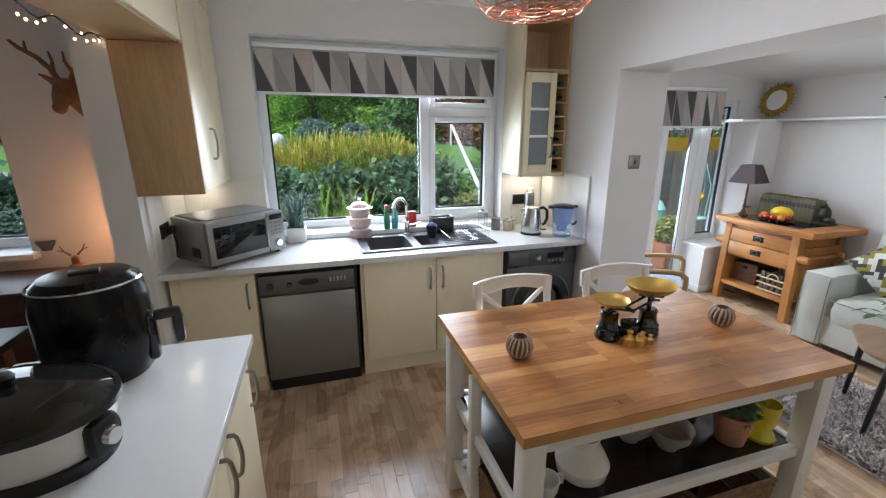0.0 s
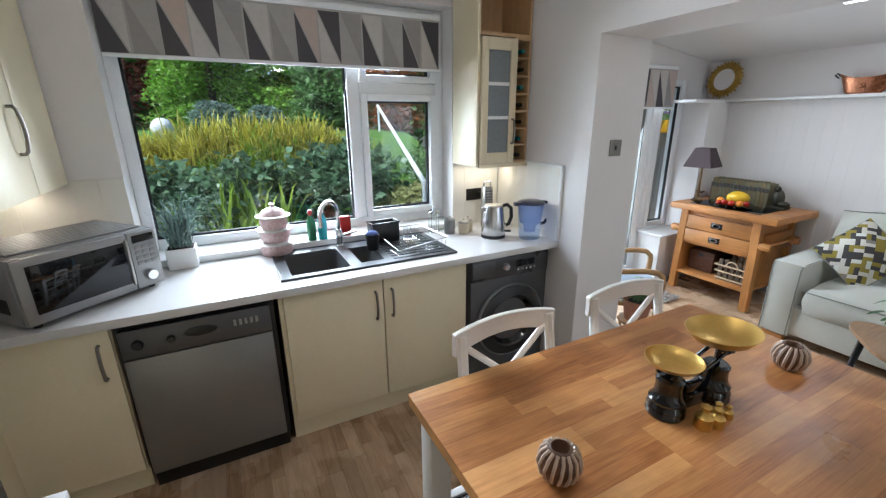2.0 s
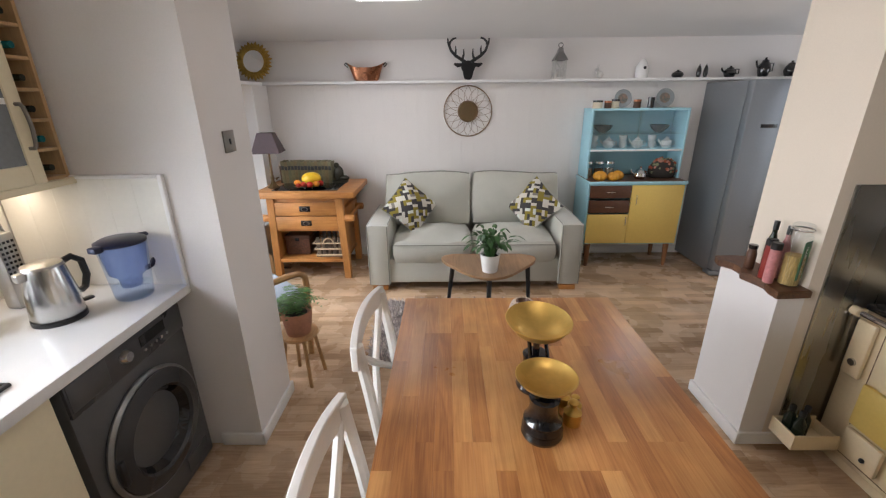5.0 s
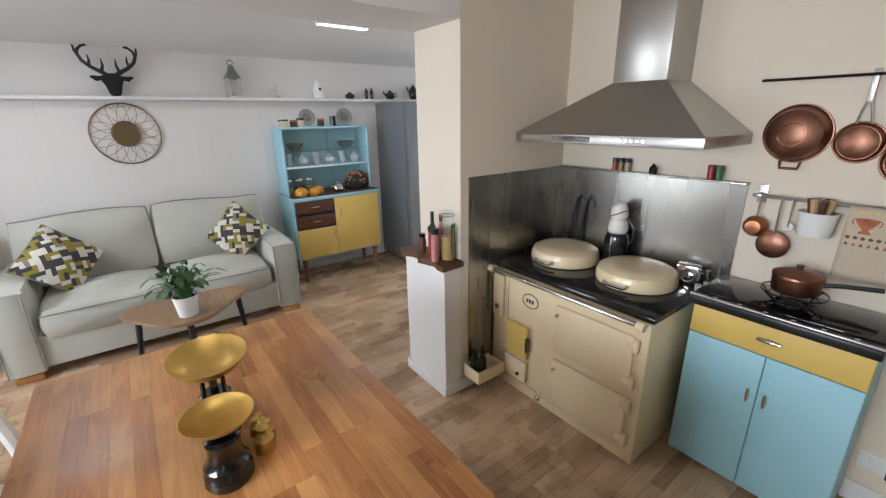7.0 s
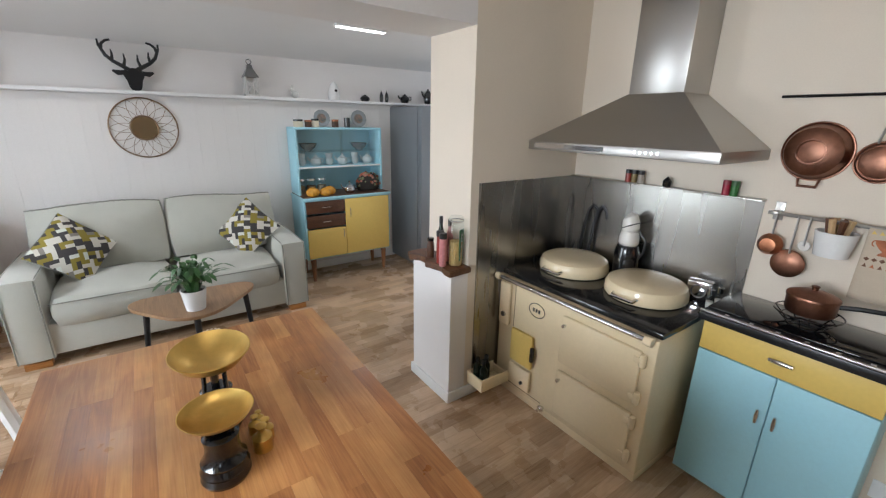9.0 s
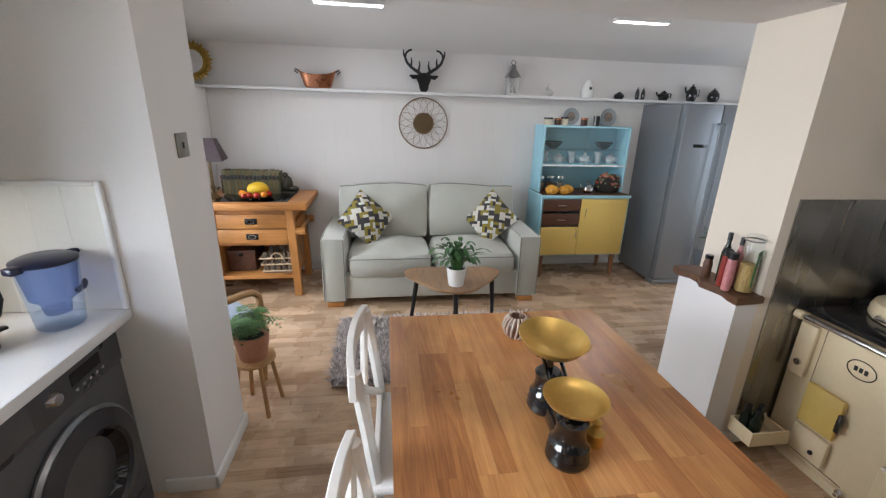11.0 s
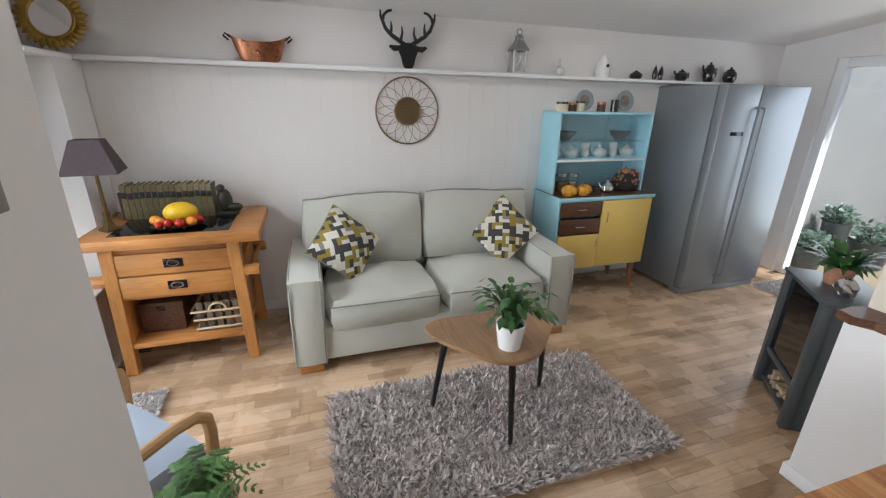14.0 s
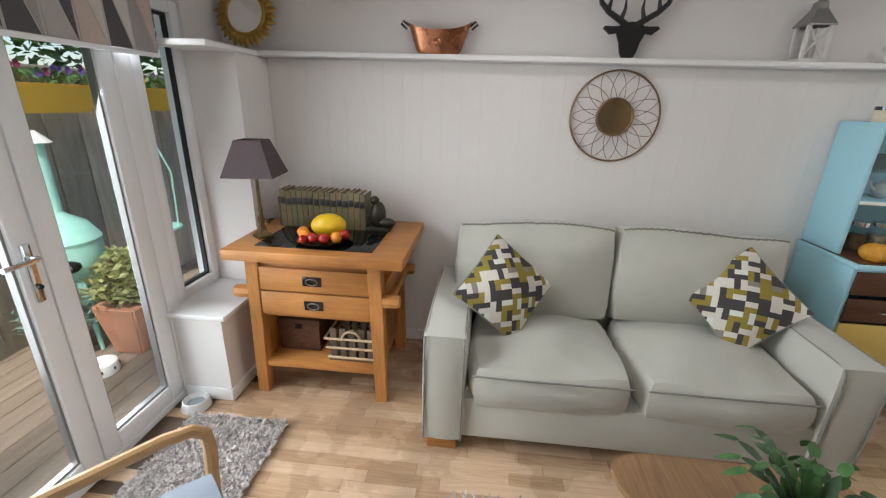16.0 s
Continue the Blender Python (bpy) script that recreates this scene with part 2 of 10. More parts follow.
def tube(bm, points, r, seg=8, closed=False, r_end=None):
    """A round bar along a line of points."""
    pts = [Vector(p) for p in points]
    n = len(pts)
    rings, side = [], None
    for i, p in enumerate(pts):
        if closed:
            d = pts[(i + 1) % n] - pts[i - 1]
        else:
            d = pts[min(i + 1, n - 1)] - pts[max(i - 1, 0)]
        d = d.normalized() if d.length > 1e-9 else Vector((0, 0, 1))
        if side is None:
            side = d.orthogonal().normalized()
        side = (side - d * side.dot(d))
        side = side.normalized() if side.length > 1e-6 else d.orthogonal().normalized()
        up = d.cross(side)
        rad = r if r_end is None else r + (r_end - r) * i / max(1, n - 1)
        rings.append([bm.verts.new(p + rad * (math.cos(2 * math.pi * k / seg) * side + math.sin(2 * math.pi * k / seg) * up)) for k in range(seg)])
    pairs = list(zip(rings, rings[1:])) + ([(rings[-1], rings[0])] if closed else [])
    for p, q in pairs:
        for k in range(seg):
            bm.faces.new((p[k], p[(k + 1) % seg], q[(k + 1) % seg], q[k]))
    if not closed:
        bm.faces.new(list(reversed(rings[0])))
        bm.faces.new(rings[-1])
    return bm


def slab(bm, outline, z0, z1, bevel=0.0):
    """A flat plate of any outline (x, y pairs)."""
    low = [bm.verts.new((x, y, z0)) for x, y in outline]
    top = [bm.verts.new((x, y, z1)) for x, y in outline]
    n = len(outline)
    fs = [bm.faces.new(list(reversed(low))), bm.faces.new(top)]
    fs += [bm.faces.new((low[k], low[(k + 1) % n], top[(k + 1) % n], top[k])) for k in range(n)]
    if bevel:
        edges = [e for f in fs[:2] for e in f.edges]
        bmesh.ops.bevel(bm, geom=list(set(edges)), offset=bevel, segments=2, affect="EDGES")
    return bm


def ball(bm, at, r, seg=16, scale=(1, 1, 1)):
    bmesh.ops.create_uvsphere(bm, u_segments=seg, v_segments=max(6, seg // 2), radius=r, matrix=Matrix.LocRotScale(at, None, scale))
    return bm


def cushion(bm, a, b, puff=0.05, n=8, plump=0.35):
    """A stuffed pad: a box subdivided and swollen, softly rounded."""
    c = Vector([(p + q) / 2 for p, q in zip(a, b)])
    s = Vector([abs(q - p) / 2 for p, q in zip(a, b)])
    got = bmesh.ops.create_cube(bm, size=2)
    edges = list({e for v in got["verts"] for e in v.link_edges})
    bmesh.ops.subdivide_edges(bm, edges=edges, cuts=n, use_grid_fill=True)
    vs = bm.verts[:]
    thin = min(range(3), key=lambda k: s[k])
    others = [k for k in range(3) if k != thin]
    for v in vs:
        p = v.co.copy()
        q = Vector((p.x * math.sqrt(1 - p.y ** 2 / 2 - p.z ** 2 / 2 + p.y ** 2 * p.z ** 2 / 3), p.y * math.sqrt(1 - p.z ** 2 / 2 - p.x ** 2 / 2 + p.z ** 2 * p.x ** 2 / 3), p.z * math.sqrt(1 - p.x ** 2 / 2 - p.y ** 2 / 2 + p.x ** 2 * p.y ** 2 / 3)))
        w = p.lerp(q, plump * 0.5)
        swell = (1 - p[others[0]] ** 2) * (1 - p[others[1]] ** 2)
        w[thin] *= 1 + puff / max(s[thin], 1e-4) * swell
        v.co = c + Vector((w.x * s.x, w.y * s.y, w.z * s.z))
    return bm


def mesh_of(name, bm, material, smooth=35):
    bmesh.ops.recalc_face_normals(bm, faces=bm.faces[:])
    me = bpy.data.meshes.new(name)
    bm.to_mesh(me)
    bm.free()
    me.materials.append(material)
    if smooth:
        me.polygons.foreach_set("use_smooth", [True] * len(me.polygons))
        me.set_sharp_from_angle(angle=radians(smooth))
    return me


def part(name, bm, material, parent, label="", m=None, smooth=35):
    """One mesh object under a thing or under a part."""
    ob = new(name, mesh_of(name, bm, material, smooth))
    ob.parent = parent
    if m is not None:
        ob.matrix_basis = m
    return tagged(ob, label) if label else ob


def thing(name, at, label, category, turn=0, group=""):
    """An empty at the base of a thing, that holds its parts."""
    ob = new(name)
    ob.empty_display_size = 0.05
    ob.matrix_world = pose(*at, 0, 0, turn)
    return tagged(ob, label, category, group)


def solo(name, bm, material, at, label, category, turn=0, group="", smooth=35):
    """A thing made of one mesh."""
    ob = new(name, mesh_of(name, bm, material, smooth))
    ob.matrix_world = pose(*at, 0, 0, turn)
    return tagged(ob, label, category, group)


def structure(name, bm, material, label="", category="", smooth=30):
    return tagged(new(name, mesh_of(name, bm, material, smooth)), label, category, kind="structure")


def B():
    return bmesh.new()


def boxes(*pairs, bevel=0.0):
    bm = B()
    for a, b in pairs:
        box(bm, a, b, bevel)
    return bm


# ---- the building ----
H_K, WX, WY, SY = 2.62, 4.78, 3.48, -0.80  # kitchen ceiling, sofa wall, window wall, range wall
structure("floor", boxes(((-4.6, -2.6, -0.05), (5.0, 3.8, -0.006))), M_UNDER, "wood-effect laminate strip floor", "floor")
# window wall with the kitchen and the dining window
structure("wall_north", boxes(
    ((-0.285, WY, 0), (1.616, 3.78, 0.91)), ((-0.285, WY, 2.35), (1.616, 3.78, H_K)), ((1.616, WY, 0), (2.42, 3.78, H_K)),
    ((-1.76, WY, 0), (-0.285, 3.78, H_K)), ((-3.2, WY, 0), (-1.76, 3.78, 0.9)), ((-3.2, WY, 2.3), (-1.76, 3.78, H_K)), ((-4.6, WY, 0), (-3.2, 3.78, H_K))), M_WALL, "white painted plaster wall", "wall")
structure("wall_nib", boxes(((2.02, 2.595, 0), (2.42, WY, H_K))), M_WALL, "white painted wall end beside the worktop", "wall")
structure("wall_east_kitchen", boxes(((2.02, -1.2, 0), (2.42, 0.06, H_K))), M_CREAMWALL, "cream painted wall beside the range cooker", "wall")
structure("wall_beam", boxes(((2.02, 0.06, 2.085), (2.42, 2.595, H_K))), M_WALL, "white painted beam over the wide opening", "wall")
structure("half_wall", boxes(((2.02, 0.06, 0), (2.42, 0.178, 0.825))), M_WALL, "low white painted wall end", "wall")
structure("wall_south_kitchen", boxes(((0.22, -1.2, 0), (2.02, SY, H_K)), ((-4.6, -1.35, 0), (0.22, -1.15, H_K))), M_CREAMWALL, "cream painted wall behind the range", "wall")
structure("wall_stub", boxes(((-0.985, 2.72, 0), (-0.83, WY, H_K))), M_WALL, "white painted wall end between kitchen and dining", "wall")
structure("wall_west", boxes(((-4.7, -1.35, 0), (-4.6, 3.78, H_K))), M_WALL, "white wall of the dining side", "wall")
structure("ceiling_kitchen", boxes(((-4.7, -1.35, H_K), (2.42, 3.78, H_K + 0.1))), M_CEIL, "white ceiling", "ceiling")
# living side
structure("wall_east", boxes(((WX, -2.6, 0), (WX + 0.2, 4.0, 2.7))), M_WALL, "white boarded wall behind the sofa", "wall")
structure("wall_north_living", boxes(((2.42, 3.70, 2.02), (4.45, 3.85, 2.75)), ((2.42, 3.70, 0), (2.50, 3.85, 2.02)), ((4.01, 3.44, 0), (WX, 3.85, 0.5)), ((4.45, 3.44, 0.5), (WX, 3.85, 1.80)), ((4.45, 3.70, 1.80), (WX, 3.85, 2.75))), M_WALL, "white wall round the french doors", "wall")
structure("wall_south_living", boxes(((2.42, -2.6, 0), (2.9, -2.4, 2.7)), ((4.3, -2.6, 0), (WX, -2.4, 2.7)), ((2.9, -2.6, 2.05), (4.3, -2.4, 2.7)), ((2.32, -2.6, 0), (2.42, -1.2, 2.7))), M_WALL, "white wall with a glazed door", "wall")
bm = B()
vs = [bm.verts.new(p) for p in ((2.40, -2.6, 2.52), (WX, -2.6, 2.20), (WX, 3.85, 2.20), (2.40, 3.85, 2.52))]
top = [bm.verts.new((v.co.x, v.co.y, v.co.z + 0.1)) for v in vs]
bm.faces.new(vs)
bm.faces.new(top)
for k in range(4):
    bm.faces.new((vs[k], vs[(k + 1) % 4], top[(k + 1) % 4], top[k]))
structure("ceiling_living", bm, M_CEIL, "white sloping ceiling", "ceiling")


def wpart(name, bm, material, parent, label="", smooth=35):
    """A part whose mesh is given in world places."""
    m = parent.matrix_basis.inverted() if parent.parent is None else Matrix()
    return part(name, bm, material, parent, label, m, smooth)


# ---- windows and trims ----
# blind colours raised to stand in for daylight shining through the cloth
M_BLIND = [mat("blind_" + n, c, 0.85, vary=0.06, scale=30, fine=400, bump=0.15) for n, c in (("grey", (0.45, 0.43, 0.41)), ("pale", (0.60, 0.57, 0.54)), ("charcoal", (0.095, 0.09, 0.095)), ("taupe", (0.56, 0.46, 0.41)), ("print", (0.36, 0.34, 0.325)))]
M_SEAL = mat("black_rubber_seal", (0.02, 0.02, 0.02), 0.6)


def framed_window(name, x0, x1, z0, z1, y, mullions, label, transom=None, casement=None):
    """A white plastic window in a wall that faces the y axis: frame, bars, sashes and panes."""
    w = thing(name, ((x0 + x1) / 2, y, z0), label, "window")
    w["kind"] = "structure"
    f, d = 0.06, 0.035
    bm = boxes(((x0, y - d, z0), (x0 + f, y + d, z1)), ((x1 - f, y - d, z0), (x1, y + d, z1)), ((x0 + f, y - d, z0), (x1 - f, y + d, z0 + f)), ((x0 + f, y - d, z1 - f), (x1 - f, y + d, z1)), bevel=0.006)
    wpart("window_frame", bm, M_UPVC, w)
    xs = [x0 + f] + [c for m in mullions for c in (m - 0.04, m + 0.04)] + [x1 - f]
    for m in mullions:
        wpart("mullion", boxes(((m - 0.04, y - d, z0 + f), (m + 0.04, y + d, z1 - f)), bevel=0.006), M_UPVC, w)
    for k in range(0, len(xs), 2):
        a, b = xs[k], xs[k + 1]
        if transom and k == len(xs) - 2:
            wpart("transom", boxes(((a, y - d, transom - 0.035), (b, y + d, transom + 0.035)), bevel=0.006), M_UPVC, w)
            lows = [(z0 + f, transom - 0.035), (transom + 0.035, z1 - f)]
        else:
            lows = [(z0 + f, z1 - f)]
        for c, e in lows:
            g = 0.012
            if casement and k == len(xs) - 2:
                s = 0.045
                bm = boxes(((a, y - d - 0.02, c), (a + s, y + 0.02, e)), ((b - s, y - d - 0.02, c), (b, y + 0.02, e)), ((a + s, y - d - 0.02, c), (b - s, y + 0.02, c + s)), ((a + s, y - d - 0.02, e - s), (b - s, y + 0.02, e)), bevel=0.006)
                wpart("sash", bm, M_UPVC, w)
                a2, b2, c2, e2 = a + s, b - s, c + s, e - s
            else:
                a2, b2, c2, e2 = a, b, c, e
            bm = boxes(((a2, y - 0.012, c2), (a2 + g, y + 0.012, e2)), ((b2 - g, y - 0.012, c2), (b2, y + 0.012, e2)), ((a2 + g, y - 0.012, c2), (b2 - g, y + 0.012, c2 + g)), ((a2 + g, y - 0.012, e2 - g), (b2 - g, y + 0.012, e2)))
            wpart("seal", bm, M_SEAL, w)
            p = wpart("pane", boxes(((a2 + g, y - 0.004, c2 + g), (b2 - g, y + 0.004, e2 - g))), M_GLASS, w)
            p.visible_shadow = False
    return w


def roller_blind(x0, x1, z0, z1, y, label, seed):
    """A fabric blind with rows of tall triangles in greys."""
    b = thing("roller_blind", ((x0 + x1) / 2, y, z0), label, "blind")
    bm = lathe(B(), [(0, 0), (0.022, 0), (0.022, x1 - x0), (0, x1 - x0)], seg=16, turn=Matrix.Rotation(radians(90), 4, "Y"), at=(x0, y + 0.012, z1))
    wpart("roller", bm, M_UPVC, b)
    wpart("fabric", boxes(((x0, y, z0), (x1, y + 0.002, z1))), M_BLIND[0], b)
    wpart("hem_bar", boxes(((x0, y - 0.006, z0 - 0.018), (x1, y + 0.004, z0 + 0.002)), bevel=0.003), M_UPVC, b)
    rnd = random.Random(seed)
    n = max(4, round((x1 - x0) / 0.13))
    step, order = (x1 - x0) / n, [2, 1, 4, 0, 2, 3, 1, 2, 0, 4]
    for k in range(n):
        a = x0 + k * step
        for up in (0, 1):
            bm = B()
            q = 0.004
            tri = ((a + q, z1 - 0.03), (a + step - q, z1 - 0.03), (a + step * 0.93, z0 + 0.004)) if up else ((a + step * 0.03, z0 + 0.004), (a + step * 0.86, z0 + 0.004), (a + q, z1 - 0.05))
            lo = [bm.verts.new((x, y - 0.0015, z)) for x, z in tri]
            hi = [bm.verts.new((x, y + 0.0005, z)) for x, z in tri]
            bm.faces.new(lo)
            bm.faces.new(hi)
            for j in range(3):
                bm.faces.new((lo[j], lo[(j + 1) % 3], hi[(j + 1) % 3], hi[j]))
            wpart("triangle", bm, M_BLIND[(order[(2 * k + up + seed) % 10] + (1 if rnd.random() < 0.15 else 0)) % 5], b, smooth=0)
    return b


framed_window("window_kitchen", -0.285, 1.616, 0.95, 2.35, 3.66, [0.975], "white plastic kitchen window with an opening light", transom=1.86, casement=True)
structure("window_sill_kitchen", boxes(((-0.285, 3.405, 0.91), (1.616, 3.70, 0.95)), bevel=0.006), M_TRIM, "white window sill above the worktop", "sill")
roller_blind(-0.275, 1.57, 1.985, 2.30, 3.58, "grey and charcoal triangle print roller blind, half raised", 0)
framed_window("window_dining", -3.2, -1.76, 0.95, 2.30, 3.66, [-2.5], "white plastic dining window")
structure("window_sill_dining", boxes(((-3.25, 3.40, 0.90), (-1.72, 3.70, 0.94)), bevel=0.006), M_TRIM, "white dining window sill", "sill")
roller_blind(-3.18, -1.78, 1.93, 2.27, 3.57, "grey triangle print roller blind, half raised", 3)

# skirtings
bm = boxes(((2.005, 2.58, 0), (2.02, 2.80, 0.07)), ((2.005, 2.58, 0), (2.435, 2.595, 0.07)), ((2.42, 2.595, 0), (2.435, 3.7, 0.07)), ((2.005, 0.178, 0), (2.435, 0.193, 0.07)), ((2.005, -0.15, 0), (2.02, 0.178, 0.07)), ((2.42, -1.2, 0), (2.435, 0.178, 0.07)), ((WX - 0.015, -2.4, 0), (WX, 3.44, 0.08)), ((3.995, 3.425, 0), (4.76, 3.44, 0.07)), ((3.995, 3.44, 0), (4.01, 3.7, 0.07)), ((0.205, -1.15, 0), (0.22, -0.785, 0.1)), ((0.22, -0.80, 0), (0.39, -0.785, 0.1)), bevel=0.004)
structure("baseboard", bm, M_TRIM, "white painted skirting boards", "skirting")
# boarded splashbacks
M_SPLASH = mat("white_boarding", (0.78, 0.76, 0.70), 0.45, vary=0.02, bump=0.03)


def boarding(name, a, b, axis, face, z0, z1, width, label, material, thick=0.012):
    """Upright boards side by side along one wall, with fine grooves between."""
    w = thing(name, (0, 0, 0), label, "panelling")
    w["kind"] = "structure"
    n = max(1, round((b - a) / width))
    s = (b - a) / n
    for k in range(n):
        p, q = a + k * s + 0.00005, a + (k + 1) * s - 0.00005
        c = ((p, min(face), z0), (q, max(face), z1)) if axis == "x" else ((min(face), p, z0), (max(face), q, z1))
        part("board", boxes(c, bevel=0.0012), material, w, smooth=0)
    return w


boarding("splashback_side", 2.80, 3.468, "y", (2.006, 2.02), 0.91, 1.375, 0.11, "white boarded splashback beside the worktop", M_SPLASH)
boarding("splashback_back", 1.616, 2.0, "x", (3.468, WY), 0.91, 1.40, 0.095, "white boarded splashback behind the kettle", M_SPLASH)
boarding("splashback_corner", -0.825, -0.285, "x", (3.468, WY), 0.91, 1.39, 0.1, "white boarded splashback behind the microwave", M_SPLASH)
boarding("splashback_left", 2.80, 3.46, "y", (-0.83, -0.818), 0.91, 1.37, 0.11, "white boarded splashback beside the microwave", M_SPLASH)
structure("splashback_trim", boxes(((2.0, 2.782, 0.91), (2.02, 2.80, 1.39)), ((2.0, 2.80, 1.375), (2.02, 3.468, 1.39)), bevel=0.003), M_TRIM, "white edge trim of the splashback", "trim")

# ---- kitchen units under the window ----
M_PEWTER = mat("pewter_handle", (0.30, 0.275, 0.245), 0.35, 1.0, vary=0.08)
M_SINK = mat("graphite_composite", (0.045, 0.047, 0.052), 0.38, vary=0.1, scale=10, fine=300, bump=0.06)


def bow_handle(parent, p, q, out, label="bowed pewter handle"):
    """A flat bowed strap handle from p to q, standing off along out."""
    p, q, out = Vector(p), Vector(q), Vector(out)
    pts = [p, p + out * 0.55]
    pts += [p.lerp(q, 0.06 + 0.88 * k / 8) + out * (0.8 + 0.25 * math.sin(math.pi * k / 8)) for k in range(9)]
    pts += [q + out * 0.55, q]
    return wpart("handle", tube(B(), pts, 0.0068, 8), M_PEWTER, parent, label)


YF = 2.825


def base_unit(x0, x1, doors, label):
    c = thing("base_cabinet", ((x0 + x1) / 2, 3.1, 0), label, "cabinet", group="kitchen base units")
    wpart("body", boxes(((x0, YF + 0.022, 0.12), (x1, 3.45, 0.70)), ((x0, YF + 0.022, 0.70), (x1, YF + 0.04, 0.868)), ((x0, YF + 0.04, 0.70), (x0 + 0.018, 3.45, 0.868)), ((x1 - 0.018, YF + 0.04, 0.70), (x1, 3.45, 0.868))), M_CREAM, c)
    wpart("plinth", boxes(((x0, YF + 0.05, 0), (x1, YF + 0.07, 0.118))), M_CREAM, c)
    for a, b, side in doors:
        d = wpart("door", boxes(((a + 0.0025, YF, 0.135), (b - 0.0025, YF + 0.02, 0.858)), bevel=0.004), M_CREAM, c)
        h = a + 0.045 if side == "l" else b - 0.045
        bow_handle(d, (h, YF, 0.79), (h, YF, 0.635), (0, -0.032, 0))


base_unit(-0.805, -0.333, [(-0.742, -0.335, "r")], "cream base cabinet with one door below the microwave")
base_unit(0.317, 1.362, [(0.335, 0.842, "r"), (0.842, 1.36, "l")], "cream sink base cabinet with two doors")
# worktop, cut out for the sink
SX0, SX1, SY0, SY1 = 0.345, 1.33, 2.885, 3.39
wt = thing("worktop", (0.6, 3.1, 0.87), "white quartz-look worktop along the window wall", "worktop")
for a, b in (((-0.83, 2.785), (SX0 + 0.02, WY - 0.004)), ((SX1 - 0.02, 2.785), (2.016, WY - 0.004)), ((SX0 + 0.02, 2.785), (SX1 - 0.02, SY0 + 0.02)), ((SX0 + 0.02, SY1 - 0.02), (SX1 - 0.02, WY - 0.004))):
    wpart("top", boxes(((*a, 0.872), (*b, 0.908))), M_QUARTZ, wt)
wpart("front_edge", boxes(((-0.83, 2.779, 0.870), (2.016, 2.786, 0.909)), bevel=0.003), M_QUARTZ, wt)

# sink
sk = thing("sink", (0.84, 3.13, 0.908), "dark composite one and a half bowl sink with drainer", "sink")


def bowl(bm, x0, x1, y0, y1, z_top, z_bot):
    """An open basin with sloping rounded walls."""
    def ring(a, z, r):
        out = []
        for cx, cy, s in ((x1 - a - r, y1 - a - r, 0), (x0 + a + r, y1 - a - r, 90), (x0 + a + r, y0 + a + r, 180), (x1 - a - r, y0 + a + r, 270)):
            for k in range(6):
                w = radians(s + 18 * k)
                out.append(bm.verts.new((cx + r * math.cos(w), cy + r * math.sin(w), z)))
        return out
    rings = [ring(0.0, z_top, 0.06), ring(0.006, z_top - 0.01, 0.058), ring(0.02, z_bot + 0.03, 0.055), ring(0.04, z_bot, 0.045)]
    for p, q in zip(rings, rings[1:]):
        for k in range(24):
            bm.faces.new((p[k], p[(k + 1) % 24], q[(k + 1) % 24], q[k]))
    bm.faces.new(rings[-1])
    return bm


ZT = 0.914
b1, b2 = (0.395, 0.715, 2.93, 3.31), (0.765, 0.915, 2.96, 3.27)
wpart("bowl", bowl(B(), *b1, ZT, 0.74), M_SINK, sk)
wpart("bowl", bowl(B(), *b2, ZT, 0.80), M_SINK, sk)
bm = B()
for a, b in (((SX0, SY0), (b1[0] + 0.008, SY1)), ((b1[1] - 0.008, SY0), (b2[0] + 0.008, SY1)), ((b2[1] - 0.008, SY0), (SX1, SY1)), ((b1[0] + 0.008, SY0), (b1[1] - 0.008, b1[2] + 0.008)), ((b1[0] + 0.008, b1[3] - 0.008), (b1[1] - 0.008, SY1)), ((b2[0] + 0.008, SY0), (b2[1] - 0.008, b2[2] + 0.008)), ((b2[0] + 0.008, b2[3] - 0.008), (b2[1] - 0.008, SY1))):
    box(bm, (*a, 0.904), (*b, ZT))
wpart("rim", bm, M_SINK, sk)
for k in range(9):
    y = 2.94 + k * 0.048
    wpart("drainer_rib", boxes(((0.955, y, 0.913), (1.30, y + 0.022, 0.9185)), bevel=0.003), M_SINK, sk)
wpart("edge_lip", boxes(((SX0, SY0, 0.912), (SX1, SY0 + 0.012, 0.919)), ((SX0, SY1 - 0.012, 0.912), (SX1, SY1, 0.919)), ((SX0, SY0 + 0.012, 0.912), (SX0 + 0.012, SY1 - 0.012, 0.919)), ((SX1 - 0.012, SY0 + 0.012, 0.912), (SX1, SY1 - 0.012, 0.919)), bevel=0.003), M_SINK, sk)
wpart("waste", lathe(B(), [(0, 0.004), (0.02, 0.004), (0.035, 0.001), (0.035, -0.002)], (0.555, 3.12, 0.742), 20), M_CHROME, sk, "chrome waste plug")

tp = thing("mixer_tap", (0.745, 3.335, ZT), "chrome swan-neck mixer tap behind the sink", "tap")
wpart("body", lathe(B(), [(0.0, 0), (0.027, 0), (0.027, 0.008), (0.02, 0.015), (0.021, 0.09), (0.017, 0.11), (0, 0.115)], (0.745, 3.335, ZT), 20), M_CHROME, tp)
arc = [(0.745, 3.335, ZT + 0.1), (0.743, 3.33, ZT + 0.2)] + [(0.745 - 0.085 * 0.75 * (1 - math.cos(w)), 3.33 - 0.085 * 0.65 * (1 - math.cos(w)), ZT + 0.21 + 0.085 * math.sin(w)) for w in [math.pi * k / 10 for k in range(11)]] + [(0.617, 3.22, ZT + 0.16)]
wpart("spout", tube(B(), arc, 0.0115, 12), M_CHROME, tp)
